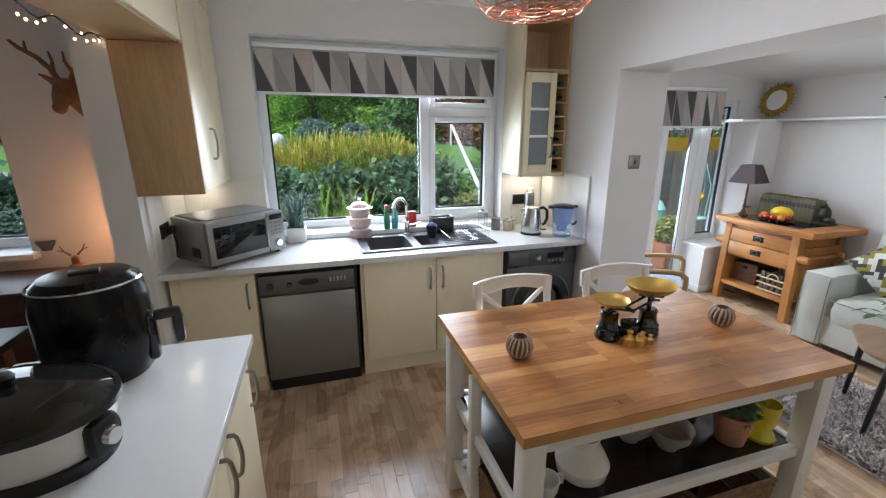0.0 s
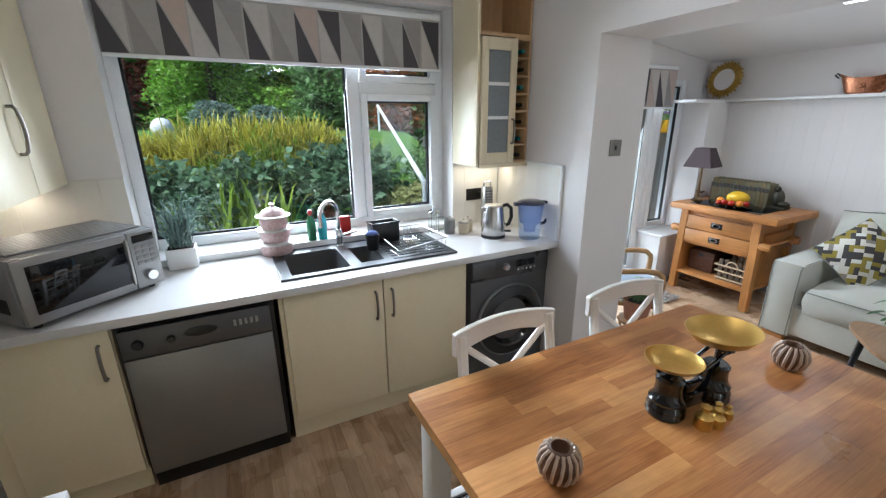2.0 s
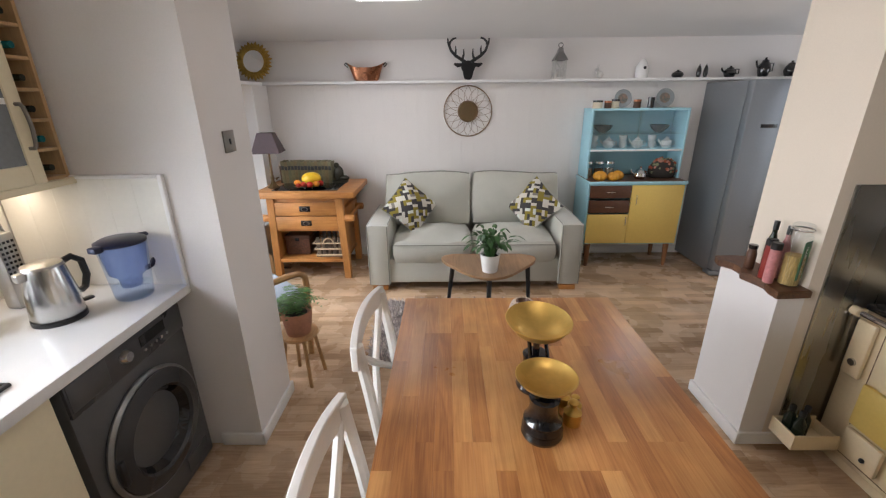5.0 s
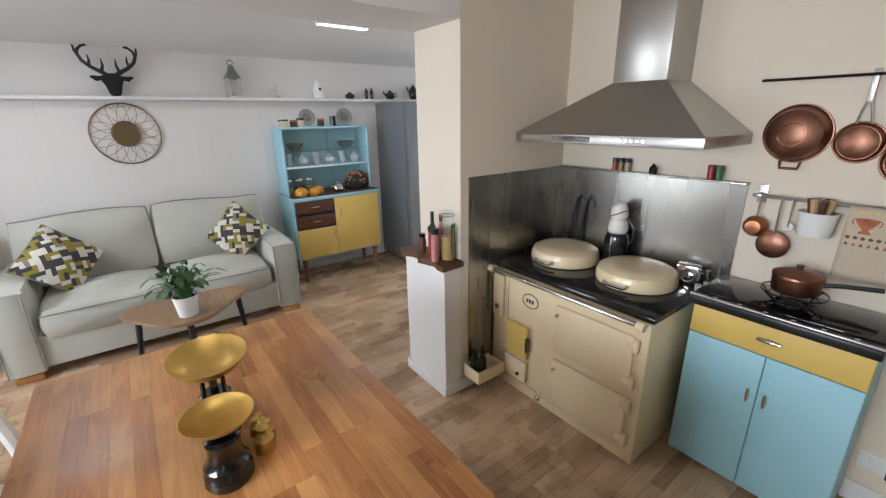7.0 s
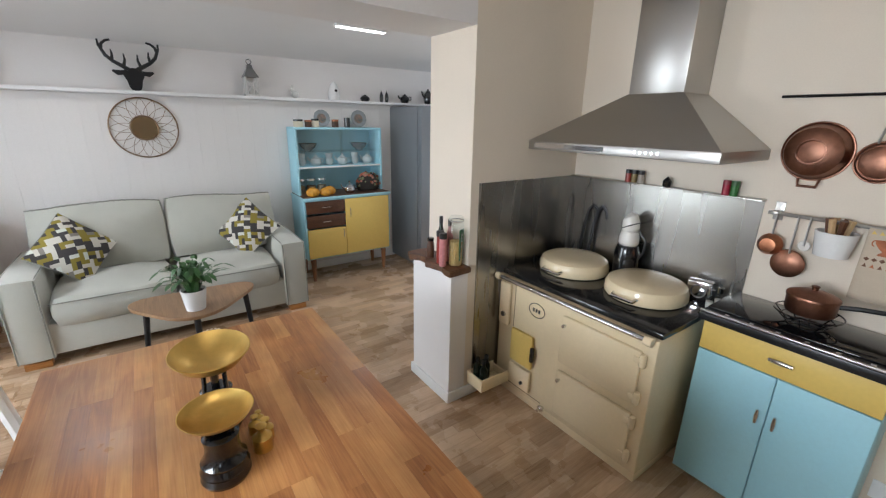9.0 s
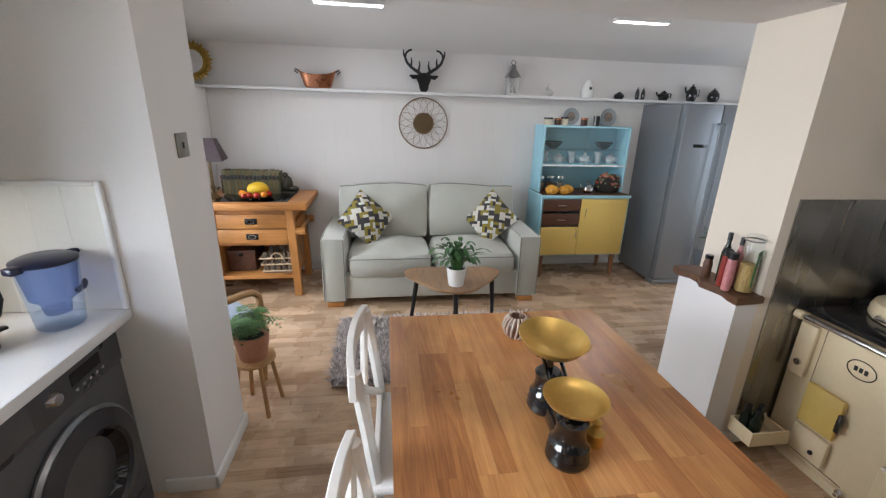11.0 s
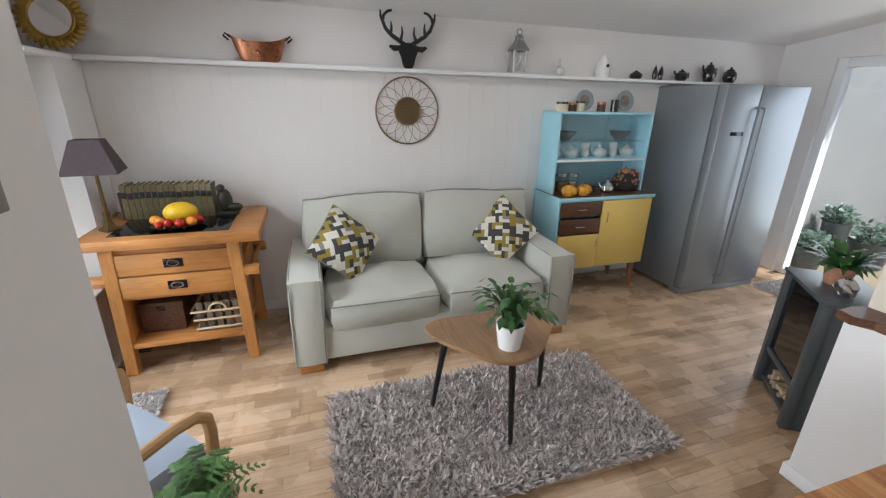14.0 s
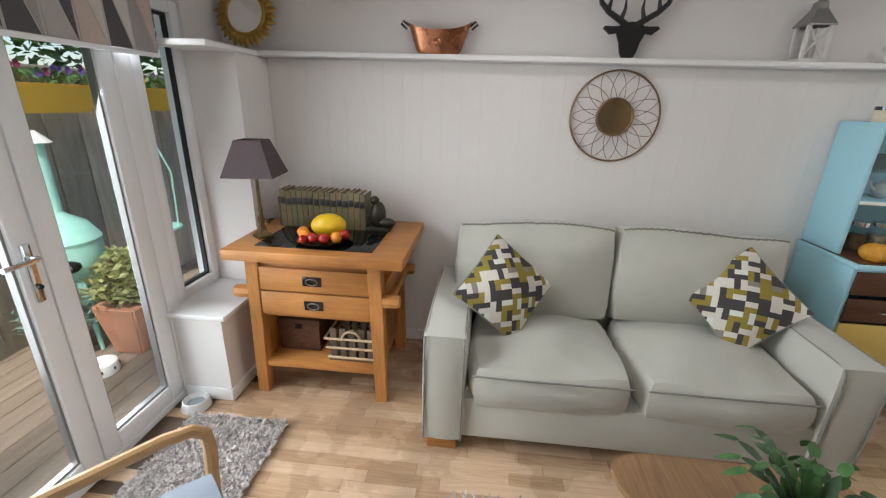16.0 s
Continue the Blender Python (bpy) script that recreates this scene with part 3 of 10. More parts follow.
wpart("lever", tube(B(), [(0.76, 3.325, ZT + 0.07), (0.80, 3.30, ZT + 0.085), (0.845, 3.28, ZT + 0.10)], 0.009, 8, r_end=0.006), M_CHROME, tp)

# dishwasher
dw = thing("dishwasher", (-0.01, 3.1, 0), "silver-grey freestanding dishwasher, closed", "dishwasher")
X0, X1 = -0.325, 0.295
wpart("body", boxes(((X0, YF + 0.02, 0.08), (X1, 3.4, 0.862))), M_BLACK, dw)
wpart("door", boxes(((X0 + 0.012, YF - 0.012, 0.10), (X1 - 0.022, YF + 0.02, 0.695)), bevel=0.006), M_SILVERDOOR, dw, "silver door panel")
cp = wpart("control_panel", boxes(((X0 + 0.012, YF - 0.014, 0.70), (X1 - 0.022, YF + 0.02, 0.835)), bevel=0.008), M_GREYMETAL, dw, "dark grey control panel")
T90 = Matrix.Rotation(radians(90), 4, "X")
for x, r in ((X0 + 0.075, 0.022), (X0 + 0.195, 0.017)):
    wpart("knob", lathe(B(), [(0, 0.016), (r * 0.8, 0.016), (r, 0.01), (r, 0)], (x, YF - 0.014, 0.765), 20, T90), M_BLACK, cp)
bm = B()
ball(bm, (X0 + 0.31, YF - 0.012, 0.775), 0.07, 20, (1, 0.08, 0.36))
wpart("handle_recess", bm, M_BLACK, cp)
for k in range(5):
    wpart("button", boxes(((X0 + 0.44 + k * 0.023, YF - 0.02, 0.765), (X0 + 0.452 + k * 0.023, YF - 0.012, 0.795)), bevel=0.002), M_STEEL, cp)
wpart("plinth", boxes(((X0 + 0.01, YF + 0.03, 0.0), (X1 - 0.01, YF + 0.05, 0.10))), M_BLACK, dw)

# washing machine
wm = thing("washing_machine", (1.69, 3.1, 0), "graphite front-loading washing machine under the worktop", "washer")
X0, X1, YW = 1.395, 1.985, 2.835
wpart("body", boxes(((X0, YW, 0.012), (X1, 3.4, 0.855)), bevel=0.012), mat("graphite_body", (0.11, 0.112, 0.116), 0.32, 0.4, vary=0.04), wm)
M_WMFRONT = mat("graphite_front", (0.075, 0.077, 0.082), 0.28, 0.3, vary=0.05)
cp = wpart("control_panel", boxes(((X0 + 0.004, YW - 0.008, 0.715), (X1 - 0.004, YW + 0.01, 0.845)), bevel=0.006), M_WMFRONT, wm)
wpart("drawer_front", boxes(((X0 + 0.01, YW - 0.011, 0.735), (X0 + 0.17, YW, 0.835)), bevel=0.005), M_GREYMETAL, cp)
wpart("dial", lathe(B(), [(0, 0.02), (0.018, 0.02), (0.024, 0.012), (0.028, 0.0)], (X0 + 0.25, YW - 0.008, 0.785), 24, T90), M_CHROME, cp, "silver programme dial")
wpart("display", boxes(((X0 + 0.33, YW - 0.0105, 0.772), (X0 + 0.47, YW, 0.815))), M_BLACKGLASS, cp, "black display")
for k in range(5):
    wpart("button", lathe(B(), [(0, 0.004), (0.006, 0.004), (0.007, 0)], (X0 + 0.345 + k * 0.032, YW - 0.008, 0.752), 12, T90), M_CHROME, cp)
M_DOORDARK = mat("dark_porthole_plastic", (0.035, 0.036, 0.038), 0.25, 0.0, vary=0.05)
C = (1.69, YW, 0.415)
dr = wpart("door", lathe(B(), [(0.248, 0.0), (0.248, 0.012), (0.238, 0.03), (0.178, 0.044), (0.166, 0.034)], C, 48, T90), M_DOORDARK, wm, "round porthole door")
wpart("door_ring", lathe(B(), [(0.250, 0.002), (0.254, 0.014), (0.246, 0.026), (0.238, 0.024)], C, 48, T90), mat("grey_door_ring", (0.30, 0.31, 0.32), 0.3, 0.7, vary=0.05), dr)
wpart("door_glass", lathe(B(), [(0.17, 0.03), (0.155, 0.01), (0.12, -0.03), (0.06, -0.055), (0, -0.06)], (C[0], C[1] - 0.002, C[2]), 40, T90), M_BLACKGLASS, dr, "dark glass bowl")
wpart("door_handle", boxes(((X0 + 0.06, YW - 0.045, 0.36), (X0 + 0.085, YW - 0.02, 0.47)), bevel=0.008), M_BLACK, dr)
wpart("filter_flap", boxes(((X0 + 0.40, YW - 0.006, 0.05), (X0 + 0.55, YW, 0.13)), bevel=0.004), M_GREYMETAL, wm)

# glazed wall cabinet with wine rack
M_FROST = mat("frosted_glass", (0.20, 0.22, 0.23), 0.35, vary=0.1, scale=3, bump=0.0, coat=0.5)
wc = thing("wall_cabinet", (1.81, 3.31, 1.365), "cream glazed wall cabinet with a wine rack column", "cabinet")
X0, X1, Y0, Y1, Z0 = 1.612, 2.008, 3.15, 3.466, 1.365
for nm, lo_, hi_ in (("side_panel", (X0, Y0, Z0), (X0 + 0.018, Y1, 2.6)), ("bottom_panel", (X0 + 0.018, Y0 + 0.02, Z0), (X1, Y1, Z0 + 0.02)), ("back_panel", (X0 + 0.018, Y1 - 0.01, Z0 + 0.02), (X1, Y1, 2.14)), ("divider", (1.893, Y0 + 0.004, Z0 + 0.02), (1.903, Y1 - 0.01, 2.14))):
    wpart(nm, boxes((lo_, hi_), bevel=0.002), M_CREAM, wc)
wpart("open_top_box", boxes(((X0 + 0.018, Y0 + 0.004, 2.14), (X1, Y1, 2.16)), ((X0 + 0.018, Y1 - 0.01, 2.16), (X1, Y1, 2.6)), ((X1 - 0.018, Y0 + 0.004, 2.16), (X1, Y1, 2.6)), ((X0 + 0.018, Y0 + 0.004, 2.48), (X1 - 0.018, Y1, 2.5))), M_BEECH, wc, "open beech-lined top compartment")
d = wpart("door", boxes(((1.632, Y0 - 0.02, 1.385), (1.682, Y0, 2.13)), ((1.842, Y0 - 0.02, 1.385), (1.892, Y0, 2.13)), ((1.682, Y0 - 0.02, 1.385), (1.842, Y0, 1.455)), ((1.682, Y0 - 0.02, 2.06), (1.842, Y0, 2.13)), bevel=0.004), M_CREAM, wc, "glazed door")
wpart("pane", boxes(((1.682, Y0 - 0.012, 1.455), (1.842, Y0 - 0.006, 2.06))), M_FROST, d, "frosted glass pane")
for z in (1.66, 1.86):
    wpart("shelf", boxes(((1.684, Y0 - 0.0135, z), (1.840, Y0 - 0.0125, z + 0.02))), M_TRIM, d)
bow_handle(d, (1.865, Y0 - 0.02, 1.66), (1.865, Y0 - 0.02, 1.51), (0, -0.03, 0))
wpart("bottom_rail", boxes(((1.63, Y0 - 0.022, Z0 - 0.006), (X1, Y0 + 0.02, Z0 + 0.02)), bevel=0.003), M_CREAM, wc)
for k in range(8):
    z = 1.385 + k * 0.106
    wpart("rack_shelf", boxes(((1.903, Y0, z), (X1 - 0.014, Y1 - 0.02, z + 0.012)), bevel=0.002), M_BEECH, wc)
wpart("rack_side", boxes(((X1 - 0.014, Y0, 1.385), (X1, Y1 - 0.02, 2.14))), M_BEECH, wc)
M_TEAL = mat("teal_bottle_end", (0.02, 0.18, 0.19), 0.25, vary=0.1)
M_DKBOTTLE = mat("dark_bottle_glass", (0.012, 0.02, 0.012), 0.1, vary=0.1)
for k, m_ in ((0, M_DKBOTTLE), (1, M_TEAL), (2, M_DKBOTTLE), (3, M_DKBOTTLE), (4, M_TEAL), (5, M_DKBOTTLE), (6, M_TEAL)):
    solo("wine_bottle", lathe(B(), [(0, 0), (0.012, 0), (0.013, 0.07), (0.034, 0.12), (0.034, 0.25), (0, 0.25)], (1.9485, Y0 + 0.004, 1.385 + k * 0.106 + 0.012 + 0.034), 16, Matrix.Rotation(radians(-90), 4, "X")), m_, (0, 0, 0), "dark wine bottle lying in the rack" if m_ is M_DKBOTTLE else "teal capped wine bottle lying in the rack", "bottle", group="bottles in the wine rack")
# its light strip
lamp("right_cabinet_light", "AREA", look((1.80, 3.36, 1.352), (1.80, 3.36, 0.9)), 0.8, (1, 0.84, 0.62), size=(0.34, 0.05))

# upper units on the stub wall and over the peninsula
uc = thing("wall_cabinet", (-0.67, 3.09, 1.37), "cream wall cabinet with a beech end panel", "cabinet")
wpart("end_panel", boxes(((-0.828, 2.722, 1.37), (-0.505, 2.742, 2.13)), bevel=0.002), M_BEECH, uc, "beech end panel")
wpart("body", boxes(((-0.828, 2.742, 1.372), (-0.525, 3.464, 2.6))), M_BEECH, uc)
for a, b in ((2.745, 3.10), (3.105, 3.46)):
    d = wpart("door", boxes(((-0.523, a, 1.375), (-0.503, b, 2.45)), bevel=0.004), M_CREAM, uc)
    if a < 3:
        bow_handle(d, (-0.503, 3.03, 1.72), (-0.503, 3.03, 1.545), (0.032, 0, 0))
wpart("cornice", boxes(((-0.828, 2.745, 2.455), (-0.50, 3.464, 2.60))), M_CREAM, uc)
oc = thing("bridging_cabinet", (-0.67, 1.6, 2.13), "row of cream cabinets bridging over the peninsula", "cabinet")
wpart("body", boxes(((-0.828, -0.9, 2.132), (-0.525, 2.72, 2.6))), M_BEECH, oc)
for k in range(6):
    a = 2.71 - (k + 1) * 0.6
    d = wpart("door", boxes(((-0.523, a + 0.003, 2.14), (-0.503, a + 0.597, 2.58)), bevel=0.004), M_CREAM, oc)
    h = a + 0.55 if k % 2 else a + 0.05
    bow_handle(d, (-0.503, h, 2.34), (-0.503, h, 2.19), (0.032, 0, 0))
lamp("left_cabinet_light", "AREA", look((-0.68, 3.3, 1.358), (-0.68, 3.3, 0.9)), 0.6, (1, 0.84, 0.62), size=(0.05, 0.3))
# fairy lights along the dining edge of the bridging cabinets
M_WIRE = mat("dark_wire", (0.03, 0.03, 0.03), 0.5)
M_BULB = glow("warm_bulb", (1, 0.62, 0.3), 9)
fl = thing("fairy_lights", (-0.84, 1.8, 2.12), "string of small warm fairy lights with berries", "lights")
rnd = random.Random(4)
pts = [(-0.835 - 0.012 * rnd.random(), 2.70 - 0.06 * k, 2.118 + 0.02 * math.sin(k * 1.3)) for k in range(26)]
wpart("wire", tube(B(), pts, 0.004, 6), M_WIRE, fl)
for k in range(0, 26):
    x, y, z = pts[k]
    wpart("bulb", ball(B(), (x - 0.01, y + rnd.uniform(-0.02, 0.02), z - 0.01 + rnd.uniform(-0.03, 0.03)), 0.0055, 8), M_BULB, fl)

# ---- peninsula ----
pn = thing("peninsula_cabinet", (-0.55, 0.5, 0), "cream peninsula base cabinets with bowed handles", "cabinet")
wpart("body", boxes(((-0.93, -0.9, 0.12), (-0.255, 1.80, 0.868))), M_CREAM, pn)
wpart("plinth", boxes(((-0.93, -0.9, 0), (-0.30, 1.76, 0.119))), M_CREAM, pn)
for a, b, hz in ((1.325, 1.795, None), (0.82, 1.32, None), (0.315, 0.815, None), (-0.19, 0.31, None)):
    d = wpart("door", boxes(((-0.253, a, 0.135), (-0.233, b, 0.858)), bevel=0.004), M_CREAM, pn)
    bow_handle(d, (-0.233, a + 0.05, 0.80), (-0.233, a + 0.05, 0.65), (0.032, 0, 0))
    bow_handle(d, (-0.233, b - 0.05, 0.80), (-0.233, b - 0.05, 0.65), (0.032, 0, 0))
pw = thing("peninsula_worktop", (-0.55, 0.5, 0.87), "white quartz-look peninsula worktop", "worktop")
wpart("top", boxes(((-0.98, -0.9, 0.872), (-0.209, 1.844, 0.91)), bevel=0.003), M_QUARTZ, pw)

# air fryer
M_SATIN = mat("satin_black_shell", (0.008, 0.008, 0.009), 0.2, vary=0.1, bump=0.02)
M_SATIN.node_tree.nodes["Principled BSDF"].inputs["Specular IOR Level"].default_value = 0.25
af = thing("air_fryer", (-0.64, 1.69, 0.91), "glossy black air fryer with a basket handle", "air fryer", 18)
part("body", lathe(B(), [(0, 0.012), (0.135, 0.012), (0.146, 0.03), (0.155, 0.12), (0.154, 0.26), (0.144, 0.325), (0.118, 0.352), (0.06, 0.358), (0, 0.359)], seg=40), M_SATIN, af)
part("base", lathe(B(), [(0, 0), (0.125, 0), (0.13, 0.012), (0, 0.013)], seg=32), M_BLACK, af)
part("lid_rim", lathe(B(), [(0.1445, 0.324), (0.148, 0.328), (0.146, 0.333), (0.141, 0.331)], seg=40), M_CHROME, af, "thin chrome rim")
part("vent", boxes(((-0.04, -0.02, 0.355), (0.04, 0.02, 0.366)), bevel=0.006), M_BLACK, af)
part("basket_front", boxes(((0.12, -0.075, 0.03), (0.158, 0.075, 0.20)), bevel=0.02), M_ENAMEL, af)
bm = B()
box(bm, (0.15, -0.018, 0.15), (0.235, 0.018, 0.185), 0.01)
box(bm, (0.205, -0.018, 0.05), (0.235, 0.018, 0.17), 0.01)
part("handle", bm, M_BLACK, af)
part("handle_trim", boxes(((0.232, -0.008, 0.06), (0.238, 0.008, 0.16)), bevel=0.002), M_CHROME, af)

# slow cooker
M_CROCK = mat("white_enamel_pot", (0.75, 0.72, 0.66), 0.2, vary=0.03, bump=0.01)
M_LID = mat("dark_glass_lid", (0.02, 0.02, 0.018), 0.05, vary=0.1, bump=0.0)
sc = thing("slow_cooker", (-0.665, 1.30, 0.91), "white oval slow cooker with a dark glass lid", "slow cooker", -22)
oval = lambda prof: lathe(B(), prof, seg=48)
o = part("pot", oval([(0, 0.01), (0.13, 0.01), (0.165, 0.03), (0.18, 0.09), (0.185, 0.14), (0.17, 0.145)]), M_CROCK, sc)
l = part("lid", oval([(0.19, 0.142), (0.19, 0.152), (0.16, 0.175), (0.10, 0.195), (0, 0.203)]), M_LID, sc)
rm = part("lid_band", oval([(0.185, 0.135), (0.197, 0.14), (0.197, 0.155), (0.185, 0.158)]), M_BLACK, sc)
for ob_ in (o, l, rm):
    ob_.matrix_basis = Matrix.Diagonal((1.25, 0.92, 1, 1))
part("knob", lathe(B(), [(0, 0.0), (0.02, 0), (0.024, 0.02), (0.018, 0.03), (0, 0.032)], (0, 0, 0.203), 20), M_BLACK, l, "black lid knob")
part("base_band", oval([(0.125, 0), (0.175, 0.0), (0.178, 0.035), (0.165, 0.036)]), M_BLACK, sc).matrix_basis = Matrix.Diagonal((1.25, 0.92, 1, 1))
part("control", boxes(((0.205, -0.04, 0.03), (0.25, 0.04, 0.13)), bevel=0.02), M_BLACK, sc)
part("dial", lathe(B(), [(0, 0.014), (0.02, 0.014), (0.024, 0)], (0.25, 0, 0.08), 20, Matrix.Rotation(radians(90), 4, "Y")), M_CHROME, sc)

# microwave, set at an angle in the corner
M_MWBODY = mat("silver_microwave_shell", (0.33, 0.33, 0.325), 0.36, 0.75, vary=0.03)
mw = thing("microwave", (-0.49, 3.12, 0.908), "silver microwave with a dark glass door in the corner", "microwave", 41)
for x in (-0.22, 0.22):
    for y in (-0.17, 0.12):
        part("foot", lathe(B(), [(0, 0), (0.015, 0), (0.015, 0.016), (0, 0.016)], (x, y, 0), 12), M_BLACK, mw)
part("body", boxes(((-0.265, -0.185, 0.016), (0.265, 0.19, 0.285)), bevel=0.008), M_MWBODY, mw)
d = part("door", boxes(((-0.262, -0.215, 0.02), (0.135, -0.187, 0.282)), bevel=0.008), M_MWBODY, mw)
part("door_window", boxes(((-0.225, -0.219, 0.06), (0.115, -0.213, 0.25)), bevel=0.002), M_BLACKGLASS, d, "dark glass window")
part("door_handle", boxes(((0.12, -0.225, 0.05), (0.132, -0.213, 0.26)), bevel=0.004), M_STEEL, d)
cp = part("control_panel", boxes(((0.14, -0.212, 0.02), (0.262, -0.187, 0.282)), bevel=0.006), M_MWBODY, mw)
part("display", boxes(((0.155, -0.215, 0.235), (0.248, -0.21, 0.268))), M_BLACKGLASS, cp)
for r in range(4):
    for c in range(3):
        part("button", boxes(((0.158 + c * 0.031, -0.215, 0.205 - r * 0.025), (0.183 + c * 0.031, -0.211, 0.222 - r * 0.025)), bevel=0.002), M_SILVERDOOR, cp)
part("dial", lathe(B(), [(0, 0.024), (0.022, 0.024), (0.028, 0)], (0.20, -0.212, 0.075), 24, T90), M_CHROME, cp, "round chrome dial")
for k in range(7):
    part("vent_slot", boxes(((-0.268, -0.12 + k * 0.014, 0.06), (-0.262, -0.113 + k * 0.014, 0.12))), M_BLACK, mw)
for k in range(12):
    part("top_rib", boxes(((-0.24, -0.15 + k * 0.028, 0.285), (0.24, -0.135 + k * 0.028, 0.294)), bevel=0.002), M_MWBODY, mw)

# socket and plug left
M_SOCKET = mat("dark_metal_socket", (0.06, 0.055, 0.05), 0.35, 0.8)


def socket(at, turn, label, plug=True, face=None):
    s = thing("wall_socket", at, label, "socket", turn)
    part("plate", boxes(((-0.073, -0.008, -0.043), (0.073, 0, 0.043)), bevel=0.003), face or M_SOCKET, s)
    for x in (-0.04, 0.04):
        part("switch", boxes(((x - 0.008, -0.013, 0.012), (x + 0.008, -0.007, 0.032)), bevel=0.002), face or M_BLACK, s)
    if plug:
        part("plug", boxes(((0.015, -0.045, -0.03), (0.065, -0.006, 0.02)), bevel=0.008), M_BLACK, s)
    return s


socket((-0.818, 2.98, 1.13), 90, "dark metal double socket with a black plug")
socket((1.80, 3.468, 1.13), 0, "dark metal double socket with a black plug")
cb = solo("power_cable", tube(B(), [(-0.79, 3.02, 1.12), (-0.78, 3.04, 1.04), (-0.80, 3.06, 0.94), (-0.79, 3.10, 0.913), (-0.74, 3.22, 0.913)], 0.005, 8), M_BLACK, (0, 0, 0), "black power cable hanging from the socket to the microwave", "cable")
sw = thing("light_switch", (2.215, 2.595, 1.497), "dark metal light switch on the wall end", "switch")
part("plate", boxes(((-0.046, -0.007, -0.046), (0.046, 0, 0.046)), bevel=0.003), M_PEWTER, sw)
part("rocker", boxes(((-0.006, -0.011, -0.012), (0.006, -0.006, 0.012)), bevel=0.002), M_BLACK, sw)

# ---- small things on the worktop ----
M_PINK = mat("floral_enamel", (0.72, 0.60, 0.57), 0.3, vary=0.10, scale=55, fine=120, bump=0.02, tint=(0.50, 0.27, 0.27))
M_SOIL = mat("soil", (0.035, 0.024, 0.016), 0.95, vary=0.3, bump=0.5)
M_POTWHITE = mat("white_glazed_pot", (0.80, 0.80, 0.78), 0.25, vary=0.02, bump=0.01)
M_LEAF = mat("dark_green_leaf", (0.055, 0.15, 0.04), 0.42, vary=0.25, scale=12, rand=0.35, island=True, bump=0.05)
M_FERN = mat("fresh_green_leaf", (0.085, 0.21, 0.045), 0.5, vary=0.25, scale=12, rand=0.35, island=True, bump=0.05)
M_LAV = mat("blue_grey_leaf", (0.24, 0.36, 0.32), 0.55, vary=0.25, scale=12, rand=0.35, island=True, bump=0.05)
M_TERRA = mat("terracotta", (0.52, 0.245, 0.15), 0.75, vary=0.12, scale=7, bump=0.15)
M_BRASS = mat("aged_brass", (0.74, 0.50, 0.14), 0.4, 0.85, vary=0.08, scale=10, bump=0.04)
M_COPPER = mat("worn_copper", (0.56, 0.24, 0.13), 0.28, 1.0, vary=0.16, scale=9, bump=0.05)
M_CLEAR = glass("clear_glass", (0.95, 0.97, 0.97), alpha=0.25)
M_BLUEPLASTIC = glass("blue_clear_plastic", (0.60, 0.68, 0.88), alpha=0.3)
M_NAVY = mat("navy_plastic", (0.012, 0.016, 0.05), 0.3)
M_IRON = mat("cast_iron", (0.006, 0.006, 0.007), 0.16, 0.0, vary=0.15, bump=0.05, coat=0.6)


def blade(bm, base, tip, width, droop=0.0, n=4, side=None):
    """A long thin leaf from base to tip, arching."""
    base, tip = Vector(base), Vector(tip)
    d = tip - base
    s = side or d.cross(Vector((0, 0, 1)))
    s = s.normalized() if s.length > 1e-6 else Vector((1, 0, 0))
    prev = None
    for k in range(n + 1):
        u = k / n
        c = base.lerp(tip, u) + Vector((0, 0, droop * 4 * u * (1 - u)))
        w = width * (math.sin(math.pi * min(1, 0.18 + u * 0.82)) ** 0.8) * 0.5
        if k == n:
            v = [bm.verts.new(c)]
            bm.faces.new((prev[0], prev[1], v[0]))
        else:
            v = [bm.verts.new(c - s * w), bm.verts.new(c + s * w)]
            if prev:
                bm.faces.new((prev[0], prev[1], v[1], v[0]))
        prev = v


def pot_body(r0, r1, h, t=0.008):
    return lathe(B(), [(0, 0), (r0, 0), (r0 * 1.02, 0.004), (r1, h), (r1 - t, h), (r1 - t * 1.2, h * 0.86), (0, h * 0.86)], seg=32)


def tin(at, r, h, material, label, category="tin", lid=None):
    t = thing("canister", at, label, category, group="jars by the kettle")
    part("body", lathe(B(), [(0, 0), (r * 0.96, 0), (r, 0.004), (r, h * 0.8), (r * 0.97, h * 0.82), (0, h * 0.82)], seg=24), material, t)
    part("lid", lathe(B(), [(r * 1.02, h * 0.80), (r * 1.02, h * 0.95), (r * 0.8, h), (0, h)], seg=24), lid or M_STEEL, t)
    part("knob", ball(B(), (0, 0, h + 0.008), 0.009, 10), lid or M_STEEL, t)
    return t


